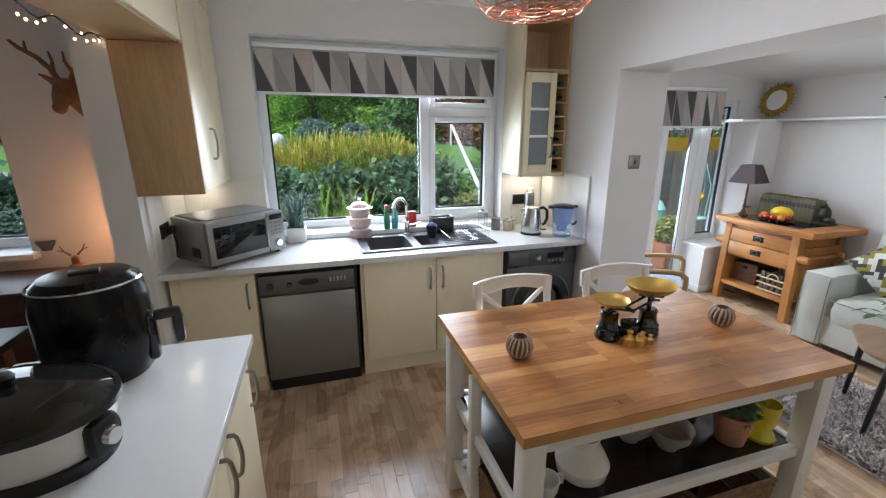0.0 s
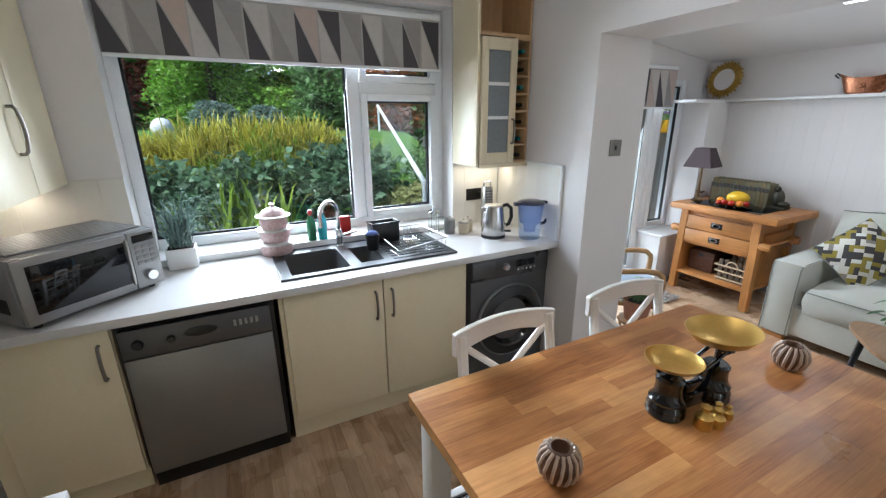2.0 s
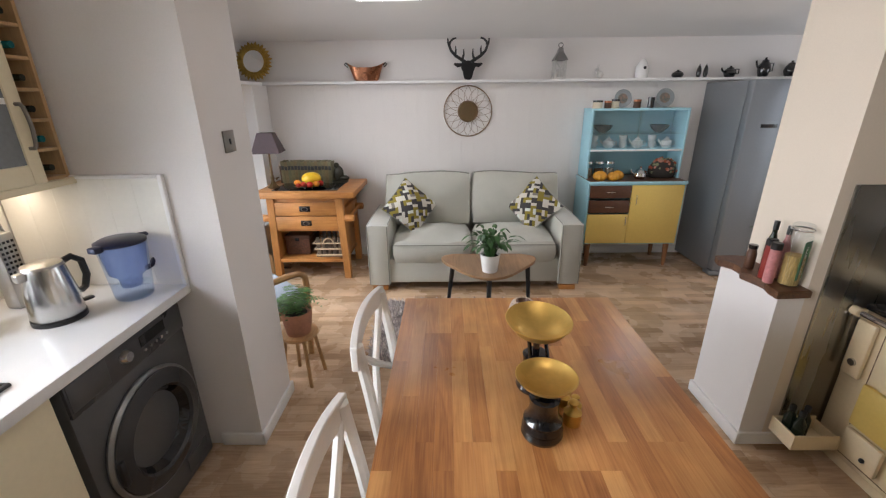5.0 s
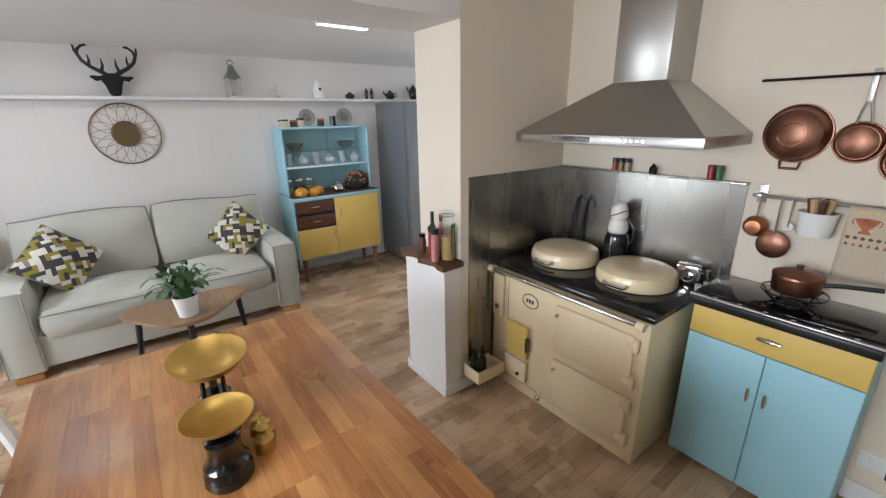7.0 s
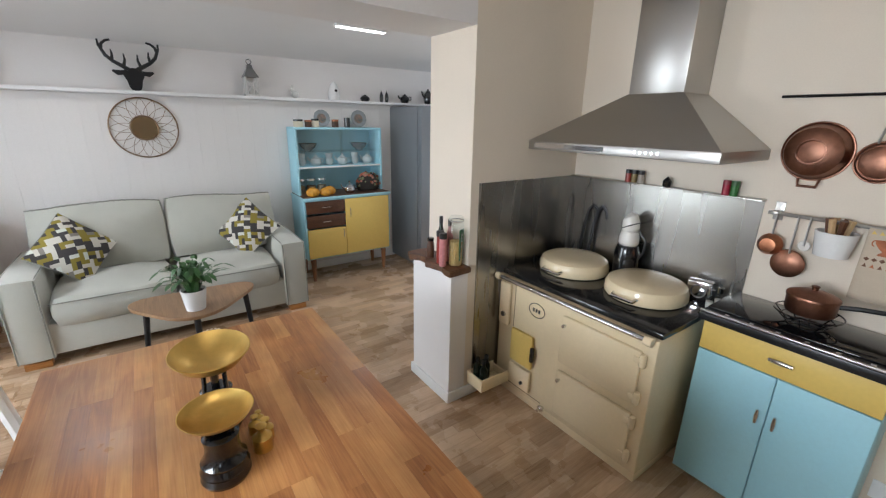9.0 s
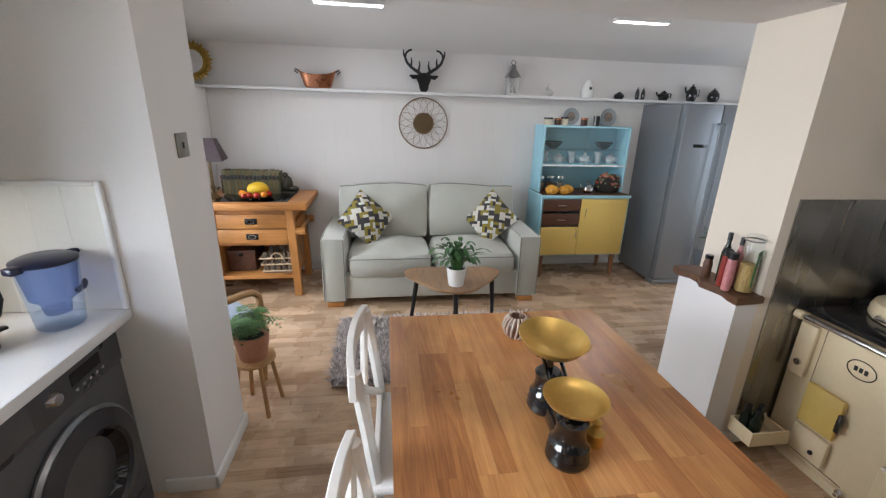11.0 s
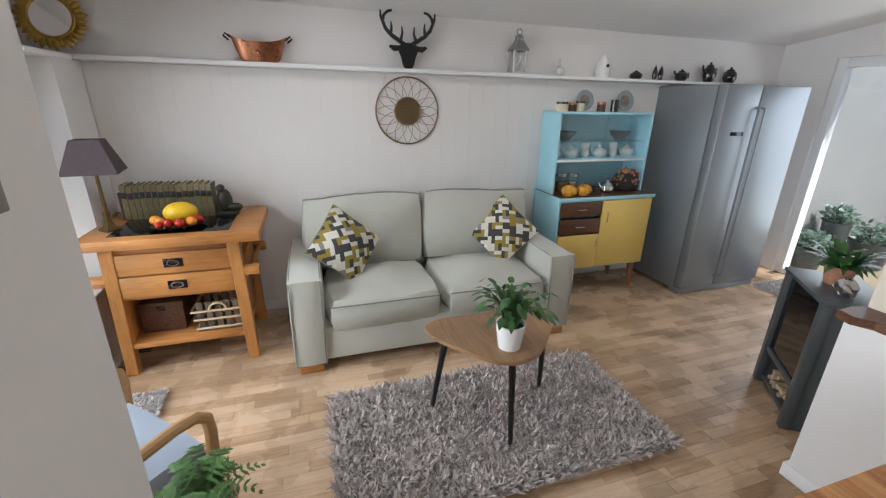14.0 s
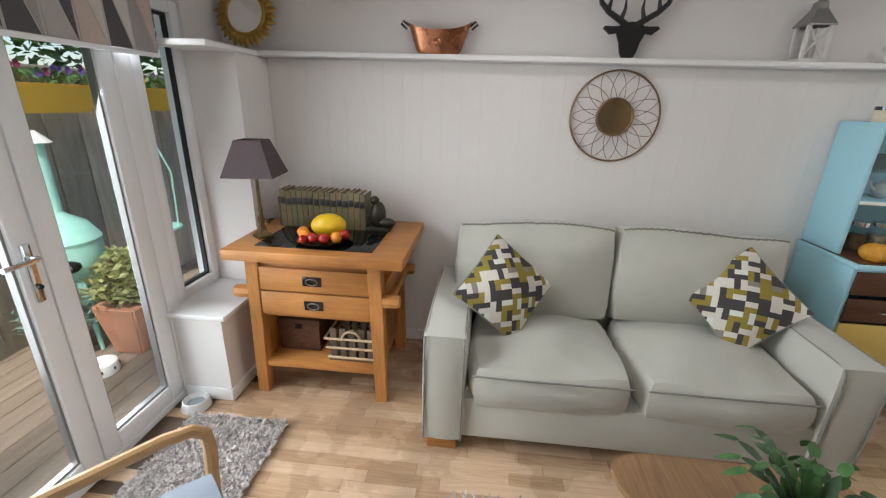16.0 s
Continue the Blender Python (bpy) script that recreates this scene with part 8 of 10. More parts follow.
def squash(x, y, r):
    t = thing("squash", (x, y, 0.896), "small ribbed orange squash on the dresser", "squash", group="squashes on the dresser")
    bm = B()
    bmesh.ops.create_uvsphere(bm, u_segments=40, v_segments=14, radius=r, matrix=Matrix.Translation((0, 0, r * 0.78)))
    for v in bm.verts:
        a = math.atan2(v.co.y, v.co.x)
        f = 1 + 0.06 * math.cos(9 * a)
        v.co.x, v.co.y, v.co.z = v.co.x * f, v.co.y * f, v.co.z * 0.82 + 0.0
    part("body", bm, M_SQUASH, t)
    part("stalk", tube(B(), [(0, 0, r * 1.35), (0.005, 0.004, r * 1.62)], 0.007, 6, r_end=0.004), M_SLATB, t)


squash(4.42, 0.14, 0.062)
squash(4.41, 0.015, 0.055)
squash(4.47, -0.05, 0.058)
for k, y in enumerate((0.20, 0.09, -0.02)):
    jr = onshelf("storage_jar", y, 0.896, [(0, 0.001), (0.045, 0.001), (0.048, 0.01), (0.048, 0.12), (0.042, 0.135)], M_CLEAR, "glass storage jar with a silver lid", "jar", "jars on the dresser", 4.62, 24)
    part("contents", lathe(B(), [(0, 0.005), (0.043, 0.005), (0.043, 0.08), (0, 0.082)], seg=20), mat("jar_fill_%d" % k, ((0.4, 0.3, 0.18), (0.25, 0.14, 0.07), (0.45, 0.38, 0.28))[k], 0.8, vary=0.3, scale=90), jr)
    part("lid", lathe(B(), [(0.046, 0.132), (0.046, 0.155), (0, 0.157)], seg=24), M_CHROME, jr)
tpot = onshelf("teapot", -0.27, 0.896, [(0, 0), (0.04, 0), (0.062, 0.03), (0.06, 0.06), (0.035, 0.09), (0.02, 0.095), (0.008, 0.11), (0.011, 0.122), (0, 0.128)], M_CHROME, "small polished silver teapot", "teapot", "", 4.47, 28)
part("spout", tube(B(), [(-0.01, 0.05, 0.04), (-0.012, 0.085, 0.065), (-0.012, 0.10, 0.095)], 0.010, 8, r_end=0.006), M_CHROME, tpot)
part("handle", tube(B(), [(0, -0.05, 0.075), (0, -0.09, 0.07), (0, -0.088, 0.035), (0, -0.055, 0.03)], 0.005, 6), M_BLACK, tpot)
tc_ = thing("tea_cosy", (4.53, -0.51, 0.896), "floral quilted tea cosy in red, green and black", "tea cosy")
M_COSY = [mat("cosy_" + n, c, 0.9, vary=0.15, scale=30, bump=0.2) for n, c in (("dark", (0.035, 0.03, 0.025)), ("rust", (0.36, 0.08, 0.035)), ("sage", (0.22, 0.24, 0.13)), ("pink", (0.48, 0.22, 0.16)))]
part("cover", ball(B(), (0, 0, 0.07), 0.13, 24, (0.6, 1.05, 0.95)), M_COSY[0], tc_)
bm = tc_.children[0].data
for v in bm.vertices:
    v.co.z = max(0.0, v.co.z)
rnd = random.Random(12)
for k in range(46):
    a, e = rnd.uniform(1.7, 4.6), rnd.uniform(-0.1, 1.4)
    p = (0.6 * 0.131 * math.cos(a) * math.cos(e), 1.05 * 0.131 * math.sin(a) * math.cos(e), 0.07 + 0.95 * 0.131 * math.sin(e))
    if p[2] > 0.01:
        part("flower", ball(B(), p, rnd.uniform(0.010, 0.018), 8, (0.45, 1, 1)), M_COSY[1 + k % 3], tc_)
# top of the hutch
for k, (y, r, h, m_) in enumerate(((0.18, 0.045, 0.075, M_LABEL), (0.08, 0.033, 0.07, M_DARKWOOD), (0.01, 0.036, 0.085, M_LABEL), (-0.20, 0.034, 0.08, M_DARKWOOD), (-0.33, 0.03, 0.10, M_IRON))):
    t = thing("jar", (4.60, y, 1.56), "lidded preserve jar on top of the dresser", "jar", group="jars on top of the dresser")
    part("glass", lathe(B(), [(0, 0), (r, 0), (r, h * 0.75), (0, h * 0.76)], seg=20), m_, t)
    part("lid", lathe(B(), [(r * 1.04, h * 0.74), (r * 1.04, h * 0.97), (0, h)], seg=20), M_COPPER if k % 2 else M_IRON, t)
for y, r in ((-0.09, 0.085), (-0.50, 0.088)):
    pl = thing("decorative_plate", (4.70, y, 1.56 + r), "patterned plate leaning on the wall", "plate", group="plates on the dresser")
    pl.matrix_world = pose(4.69, y, 1.562 + r, 0, -80, 0)
    part("plate", lathe(B(), [(0, 0), (r * 0.65, 0.0), (r, 0.012), (r, 0.015), (r * 0.63, 0.004), (0, 0.004)], seg=36), M_GREYCH, pl)
    part("pattern", lathe(B(), [(0, 0.0045), (r * 0.55, 0.0045), (r * 0.55, 0.0055), (0, 0.0055)], seg=24), mat("plate_pattern_%d" % (y > -0.2), (0.32, 0.2, 0.15), 0.4, vary=0.4, scale=60, tint=(0.08, 0.13, 0.12)), pl)
# fridge
FR = thing("fridge_freezer", (4.42, -1.385, 0), "silver american-style double fridge freezer", "fridge")
M_FRIDGE = mat("fridge_steel_paint", (0.28, 0.305, 0.33), 0.4, 0.6, vary=0.03, scale=3, bump=0.01)
fx, fy0, fy1 = 4.08, -1.845, -0.93
wpart("body", boxes(((fx + 0.09, fy0, 0.03), (4.772, fy1, 1.785)), bevel=0.006), mat("fridge_side", (0.29, 0.31, 0.33), 0.4, 0.6, vary=0.03), FR)
wpart("kickplate", boxes(((fx + 0.02, fy0 + 0.01, 0.0), (fx + 0.15, fy1, 0.055)), bevel=0.01), M_FRIDGE, FR)
ys = -1.30
for a, b in ((fy0, ys - 0.003), (ys + 0.003, fy1)):
    d = wpart("door", boxes(((fx, a, 0.065), (fx + 0.085, b, 1.79)), bevel=0.012), M_FRIDGE, FR)
    h = ys + (0.03 if b > ys + 0.1 else -0.03)
    wpart("handle", tube(B(), [(fx, h, 1.62), (fx - 0.03, h, 1.61), (fx - 0.034, h, 1.58), (fx - 0.034, h, 0.20), (fx - 0.03, h, 0.17), (fx, h, 0.16)], 0.0075, 8), M_FRIDGE, d, "long steel bar handle")
    if b > -1.0:
        wpart("display", boxes(((fx - 0.003, -1.20, 1.40), (fx + 0.002, -1.06, 1.43)), bevel=0.001), M_BLACKGLASS, d, "black display strip")
# shelf ornaments
gm = thing("sun_mirror", (4.70, 3.40, ZSH), "round gold sunburst-framed mirror on the high shelf", "mirror")
gm.matrix_world = pose(4.69, 3.49, ZSH + 0.185, 0, -80, 0)
M_GOLD = mat("antique_gold", (0.52, 0.34, 0.08), 0.38, 0.9, vary=0.15, scale=20, bump=0.1)
part("glass", lathe(B(), [(0, 0.006), (0.105, 0.006), (0.105, 0.004), (0, 0.004)], seg=40), M_MIRROR, gm, "round mirror glass")
part("inner_rim", tube(B(), [(0.108 * math.cos(2 * math.pi * k / 40), 0.108 * math.sin(2 * math.pi * k / 40), 0.006) for k in range(40)], 0.009, 8, True), M_GOLD, gm)
part("backing", lathe(B(), [(0, -0.004), (0.14, -0.004), (0.14, 0.002), (0, 0.002)], seg=40), M_GOLD, gm)
for k in range(30):
    a = 2 * math.pi * k / 30
    bm = B()
    blade(bm, (0.105 * math.cos(a), 0.105 * math.sin(a), 0.006), ((0.182 if k % 2 else 0.172) * math.cos(a + 0.03), (0.182 if k % 2 else 0.172) * math.sin(a + 0.03), 0.0), 0.036, 0.006, 4, Vector((-math.sin(a), math.cos(a), 0)))
    ob = part("ray", bm, M_GOLD, gm)
    ob.modifiers.new("thickness", "SOLIDIFY").thickness = 0.006
cpn = thing("copper_planter", (4.715, 2.42, ZSH), "oval copper planter with ring handles", "planter")
bm = lathe(B(), [(0, 0), (0.045, 0), (0.052, 0.02), (0.062, 0.10), (0.068, 0.12), (0.066, 0.12), (0.058, 0.10), (0, 0.09)], seg=36)
for v in bm.verts:
    v.co.y *= 2.3 + 0.35 * v.co.z / 0.12
    v.co.x *= 0.85
    if v.co.z > 0.09:
        v.co.z += 0.045 * abs(v.co.y / 0.18) ** 3
part("body", bm, M_COPPER, cpn)
for s in (-1, 1):
    part("handle", tube(B(), [(0, s * 0.165, 0.14), (0, s * 0.195, 0.165), (0, s * 0.205, 0.15), (0, s * 0.175, 0.125)], 0.006, 8), M_IRON, cpn)
part("boss", ball(B(), (-0.055, 0.0, 0.06), 0.02, 12, (0.3, 1, 1)), M_COPPER, cpn)
# stag silhouette
sg = B()


def flat_shape(bm, pts, x0, x1):
    slab_m = [bm.verts.new((x0, y, z)) for y, z in pts]
    slab_n = [bm.verts.new((x1, y, z)) for y, z in pts]
    n = len(pts)
    bm.faces.new(slab_m)
    bm.faces.new(list(reversed(slab_n)))
    for k in range(n):
        bm.faces.new((slab_m[k], slab_m[(k + 1) % n], slab_n[(k + 1) % n], slab_n[k]))


head = [(0.0, 0.0), (0.03, 0.006), (0.042, 0.03), (0.052, 0.075), (0.068, 0.11), (0.07, 0.118), (0.105, 0.112), (0.14, 0.14), (0.132, 0.152), (0.085, 0.15), (0.062, 0.152), (0.045, 0.168), (0.0, 0.172)]
flat_shape(sg, head + [(-a, b) for a, b in reversed(head[1:-1])], -0.008, 0.008)
for s in (-1, 1):
    tube(sg, [(0, s * 0.03, 0.16), (0, s * 0.07, 0.185), (0, s * 0.12, 0.215), (0, s * 0.162, 0.255), (0, s * 0.18, 0.30), (0, s * 0.172, 0.335), (0, s * 0.145, 0.36), (0, s * 0.115, 0.368)], 0.0165, 8, r_end=0.008)
    tube(sg, [(0, s * 0.176, 0.29), (0, s * 0.192, 0.325), (0, s * 0.195, 0.365)], 0.012, 8, r_end=0.006)
    tube(sg, [(0, s * 0.125, 0.22), (0, s * 0.118, 0.265), (0, s * 0.122, 0.30)], 0.0125, 8, r_end=0.004)
    tube(sg, [(0, s * 0.058, 0.175), (0, s * 0.042, 0.23), (0, s * 0.045, 0.275)], 0.0135, 8, r_end=0.004)
solo("stag_silhouette", sg, M_BLACK, (4.70, 1.43, ZSH), "matt black stag head silhouette on the high shelf", "ornament")
ln = thing("lantern", (4.715, 0.55, ZSH), "small white wooden lantern with a grey roof", "lantern")
M_OLDW = mat("chalky_white_wood", (0.70, 0.69, 0.66), 0.75, vary=0.08, scale=20)
part("base", boxes(((-0.055, -0.062, 0), (0.055, 0.062, 0.018)), bevel=0.003), M_OLDW, ln)
for x in (-0.042, 0.042):
    for y in (-0.05, 0.05):
        part("post", boxes(((x - 0.007, y - 0.009, 0.018), (x + 0.007, y + 0.009, 0.165)), bevel=0.001), M_OLDW, ln)
for s in (-1, 1):
    part("cross", tube(B(), [(-0.042, -0.045 * s, 0.03), (-0.042, 0.045 * s, 0.155)], 0.006, 6), M_OLDW, ln)
part("candle", lathe(B(), [(0, 0.018), (0.025, 0.018), (0.025, 0.09), (0, 0.092)], seg=16), M_OLDW, ln)
bm = lathe(B(), [(0.088, 0.163), (0.088, 0.17), (0.035, 0.24), (0.03, 0.27), (0.012, 0.28), (0, 0.28)], seg=4, turn=Matrix.Rotation(radians(45), 4, "Z"))
part("roof", bm, M_SILVERDOOR, ln, "grey metal roof", smooth=0)
part("ring", tube(B(), [(0, 0.022 * math.cos(2 * math.pi * k / 16), 0.298 + 0.02 * math.sin(2 * math.pi * k / 16)) for k in range(16)], 0.003, 6, True), M_IRON, ln)
dh = thing("white_hare", (4.715, 0.15, ZSH), "small white animal figure on the shelf", "ornament")
bm = ball(B(), (0, 0, 0.035), 0.03, 12, (0.7, 1.2, 1.15))
ball(bm, (0, 0.03, 0.075), 0.02, 10)
for y in (0.025, 0.038):
    tube(bm, [(0, y, 0.085), (0, y - 0.012, 0.125)], 0.006, 6, r_end=0.003)
part("figure", bm, M_OLDW, dh)
bh = thing("bird_house", (4.715, -0.25, ZSH), "rounded white ceramic bird house with a black hole", "ornament")
part("body", lathe(B(), [(0, 0), (0.055, 0), (0.062, 0.04), (0.058, 0.10), (0.035, 0.15), (0.01, 0.175), (0, 0.178)], seg=28), M_POTWHITE, bh)
part("hole", lathe(B(), [(0, 0), (0.014, 0), (0.014, 0.01), (0, 0.01)], (-0.053, 0, 0.09), 16, Matrix.Rotation(radians(-90), 4, "Y")), M_BLACK, bh)
for k, y in enumerate((-0.60, -0.80, -0.865, -1.10, -1.42, -1.68)):
    hgt = (0.07, 0.12, 0.12, 0.10, 0.17, 0.14)[k]
    w = (0.055, 0.022, 0.022, 0.055, 0.055, 0.06)[k]
    t = thing("dark_teapot" if w > 0.03 else "dark_goblet", (4.715, y, ZSH), "dark brown stoneware pot on the high shelf" if w > 0.03 else "slim dark stoneware goblet on the shelf", "pot", group="dark pots on the shelf")
    part("body", lathe(B(), [(0, 0), (w * 0.7, 0), (w, hgt * 0.35), (w * 0.85, hgt * 0.65), (w * 0.5, hgt * 0.8), (w * 0.55, hgt * 0.84), (w * 0.15, hgt * 0.93), (w * 0.2, hgt), (0, hgt * 1.03)], seg=24), M_IRON, t)
    if k in (3, 4):
        part("spout", tube(B(), [(0, w * 0.8, hgt * 0.4), (0, w * 1.4, hgt * 0.6), (0, w * 1.6, hgt * 0.85)], 0.011, 8, r_end=0.007), M_IRON, t)
        part("handle", tube(B(), [(0, -w * 0.8, hgt * 0.7), (0, -w * 1.5, hgt * 0.7), (0, -w * 1.5, hgt * 0.3), (0, -w * 0.85, hgt * 0.3)], 0.006, 6), M_IRON, t)
# wire mirror
wmr = thing("wire_mirror", (WF, 1.425, 1.54), "round bronze wire wall mirror with petal loops", "mirror")
M_BRONZE = mat("bronze_wire", (0.30, 0.20, 0.12), 0.4, 0.8, vary=0.1)


def yz_ring(r, x, n=48):
    return [(x, r * math.cos(2 * math.pi * k / n), r * math.sin(2 * math.pi * k / n)) for k in range(n)]


part("outer_ring", tube(B(), yz_ring(0.242, -0.012), 0.0055, 8, True), M_BRONZE, wmr)
part("inner_ring", tube(B(), yz_ring(0.098, -0.014), 0.006, 8, True), M_BRONZE, wmr)
part("glass", lathe(B(), [(0, 0.014), (0.094, 0.014), (0.094, 0.008), (0, 0.008)], seg=40, turn=Matrix.Rotation(radians(-90), 4, "Y")), mat("gold_tinted_mirror", (0.78, 0.62, 0.38), 0.05, 1.0, vary=0.02, bump=0.0), wmr, "round gold-tinted mirror glass")
for k in range(16):
    a = 2 * math.pi * k / 16
    pts = []
    for j in range(13):
        u = j / 12
        ang = a + 0.72 * (u - 0.5)
        r = 0.10 + 0.138 * (1 - abs(2 * u - 1) ** 1.25)
        pts.append((-0.013, r * math.cos(ang), r * math.sin(ang)))
    part("petal", tube(B(), pts, 0.0019, 5), M_BRONZE, wmr)

# coffee table
ctb = thing("coffee_table", (3.06, 1.33, 0), "rounded triangular wooden coffee table with black legs", "table")
M_CTOP = wood("oak_veneer", (0.46, 0.29, 0.155), (0.33, 0.19, 0.095), (0.18, 0.095, 0.045), "x", 0.35, rand=0.2, bands=9.0)


def rounded_tri(c, corners, r, n=8):
    out = []
    pts = [Vector(p) for p in corners]
    for k in range(3):
        p, a, b = pts[k], pts[k - 1], pts[(k + 1) % 3]
        for j in range(n + 1):
            u = j / n
            s = p + (a - p).normalized() * r
            e = p + (b - p).normalized() * r
            out.append(tuple((1 - u) ** 2 * s + 2 * u * (1 - u) * p + u * u * e))
    return out


outline = rounded_tri(None, ((2.77, 1.36), (3.34, 0.86), (3.36, 1.80)), 0.30, 12)
wpart("top", slab(B(), outline, 0.515, 0.535, 0.003), M_CTOP, ctb, "wood veneer top")
for (x, y), (tx, ty) in (((3.265, 1.656), (3.20, 1.60)), ((3.246, 1.004), (3.19, 1.05)), ((2.896, 1.359), (2.96, 1.355))):
    wpart("leg", tube(B(), [(x, y, 0.0), (tx, ty, 0.515)], 0.0105, 10, r_end=0.019), M_BLACK, ctb, "tapered black leg")
pp = thing("potted_cactus", (3.016, 1.348, 0.535), "arching christmas cactus in a white pot", "plant")
part("pot", pot_body(0.052, 0.07, 0.125), M_POTWHITE, pp)
part("soil", lathe(B(), [(0, 0.108), (0.061, 0.108), (0, 0.112)], seg=24), M_SOIL, pp)
bm = B()
rnd = random.Random(17)
for k in range(46):
    a, r = rnd.uniform(0, 6.28), rnd.uniform(0.08, 0.25)
    p = Vector((0.03 * math.cos(a), 0.03 * math.sin(a), 0.11))
    n = 4
    rise = rnd.uniform(0.08, 0.2)
    for j in range(n):
        u = (j + 1) / n
        q = Vector((r * u * math.cos(a), r * u * math.sin(a), 0.11 + rise * math.sin(u * 2.3)))
        blade(bm, p, q, 0.027, 0.004, 4)
        p = q
part("foliage", bm, M_LEAF, pp, smooth=0)


def shag(name, x0, x1, y0, y1, n, length, material, label, seed):
    """A deep-pile rug: a base mat and a coat of bent tufts."""
    q = np.random.RandomState(seed)
    r = thing(name, ((x0 + x1) / 2, (y0 + y1) / 2, 0), label, "rug")
    wpart("backing", boxes(((x0, y0, 0.001), (x1, y1, 0.014)), bevel=0.004), material, r)
    px, py, a = q.uniform(x0, x1, n), q.uniform(y0, y1, n), q.uniform(0, 6.28, n)
    L, w = q.uniform(0.6, 1.2, n) * length, q.uniform(0.003, 0.0078, n)
    lean = q.uniform(0.25, 1.0, n)
    dx, dy = np.cos(a) * lean, np.sin(a) * lean
    sx, sy = -np.sin(a) * w, np.cos(a) * w
    v = np.zeros((n, 6, 3))
    for j, (u, z, t) in enumerate(((0, 0.010, 1), (0.5, 0.75, 1), (1.0, 1.0, 0.5))):
        cx, cy = px + dx * L * u * 0.8, py + dy * L * u * 0.8
        cz = 0.010 + (L * 0.75 * z * (1.15 - 0.6 * lean) if j else 0)
        v[:, 2 * j] = np.stack([cx - sx * t, cy - sy * t, cz + 0 * px], 1)
        v[:, 2 * j + 1] = np.stack([cx + sx * t, cy + sy * t, cz + 0 * px], 1)
    base = np.arange(n)[:, None] * 6
    f = np.concatenate([base + [0, 1, 3, 2], base + [2, 3, 5, 4]])
    me = bpy.data.meshes.new("shag")
    me.from_pydata(v.reshape(-1, 3).tolist(), [], f.tolist())
    me.materials.append(material)
    ob = new("shag", me)
    ob.parent = r
    ob.matrix_basis = r.matrix_basis.inverted()
    ob["kind"] = "stuff"
    return r


M_SHAG = mat("grey_shag_pile", (0.56, 0.495, 0.46), 0.8, vary=0.15, scale=9, rand=0.5, island=True, bump=0.0, sheen=0.4)
M_SHAGP = mat("pale_sheepskin_pile", (0.56, 0.51, 0.48), 0.9, vary=0.15, scale=9, rand=0.35, island=True, bump=0.0, sheen=0.4)
shag("shag_rug", 2.69, 3.50, 0.55, 2.17, 30000, 0.085, M_SHAG, "mottled grey shaggy rug on the floor", 1)
shag("door_mat", 3.32, 3.86, 3.06, 3.56, 9000, 0.03, M_SHAGP, "soft grey fluffy mat by the french doors", 2)
shag("door_mat", 3.35, 4.06, -2.32, -1.80, 9000, 0.03, M_SHAGP, "pale fluffy mat by the glazed door", 3)
pb = thing("pet_bowl", (3.955, 3.585, 0), "white patterned pet bowl on the floor", "bowl")
part("bowl", lathe(B(), [(0, 0), (0.07, 0), (0.075, 0.004), (0.062, 0.05), (0.058, 0.052), (0.05, 0.02), (0, 0.015)], seg=28), M_POTWHITE, pb)
part("inside", lathe(B(), [(0, 0.017), (0.048, 0.021), (0, 0.022)], seg=24), M_GREYCH, pb)
pb.location = (3.93, 3.60, 0)

# armchair
M_PALEBLUE = mat("pale_blue_seat_cloth", (0.33, 0.38, 0.45), 0.9, vary=0.06, scale=6, fine=350, bump=0.2)
M_LIGHTOAK = mat("light_bent_oak", (0.50, 0.29, 0.12), 0.4, vary=0.14, scale=4, fine=26, stretch=(1, 6, 6), bump=0.05)
ac = thing("armchair", (2.82, 2.97, 0), "bent-oak armchair with a pale blue-grey seat", "armchair", -44)
part("seat", cushion(B(), (-0.22, -0.235, 0.36), (0.29, 0.235, 0.46), 0.02, 8, 0.3), M_PALEBLUE, ac)
bk = part("back", cushion(B(), (-0.05, -0.235, 0), (0.05, 0.235, 0.42), 0.02, 8, 0.3), M_PALEBLUE, ac, m=pose(-0.18, 0, 0.42, 0, -14, 0))
for s in (-1, 1):
    y = s * 0.265
    part("arm_frame", tube(B(), [(0.26, y, 0.0), (0.275, y, 0.30), (0.29, y, 0.52), (0.285, y, 0.575), (0.25, y, 0.605), (0.18, y, 0.61), (-0.16, y, 0.575), (-0.22, y, 0.56)], 0.021, 10), M_LIGHTOAK, ac)
    part("back_leg", tube(B(), [(-0.265, y, 0.0), (-0.23, y, 0.40), (-0.23, y, 0.57)], 0.019, 10), M_LIGHTOAK, ac)
    part("side_rail", tube(B(), [(0.27, y, 0.34), (-0.23, y, 0.34)], 0.017, 8), M_LIGHTOAK, ac)
for x in (0.24, -0.21):
    part("cross_rail", tube(B(), [(x, -0.26, 0.345), (x, 0.26, 0.345)], 0.017, 8), M_LIGHTOAK, ac)
# fern on a stool
st = thing("plant_stool", (2.565, 2.555, 0), "small bent-wood plant stool", "stool")
part("top", lathe(B(), [(0, 0.31), (0.11, 0.31), (0.115, 0.32), (0.11, 0.33), (0, 0.33)], seg=28), M_LIGHTOAK, st)
for k in range(4):
    a = k * 1.571 + 0.6
    part("leg", tube(B(), [(0.13 * math.cos(a), 0.13 * math.sin(a), 0), (0.085 * math.cos(a), 0.085 * math.sin(a), 0.315)], 0.012, 8), M_LIGHTOAK, st)
fn = thing("potted_fern", (2.565, 2.555, 0.33), "lush green fern in a terracotta pot", "plant")
part("pot", pot_body(0.07, 0.095, 0.15), M_TERRA, fn)
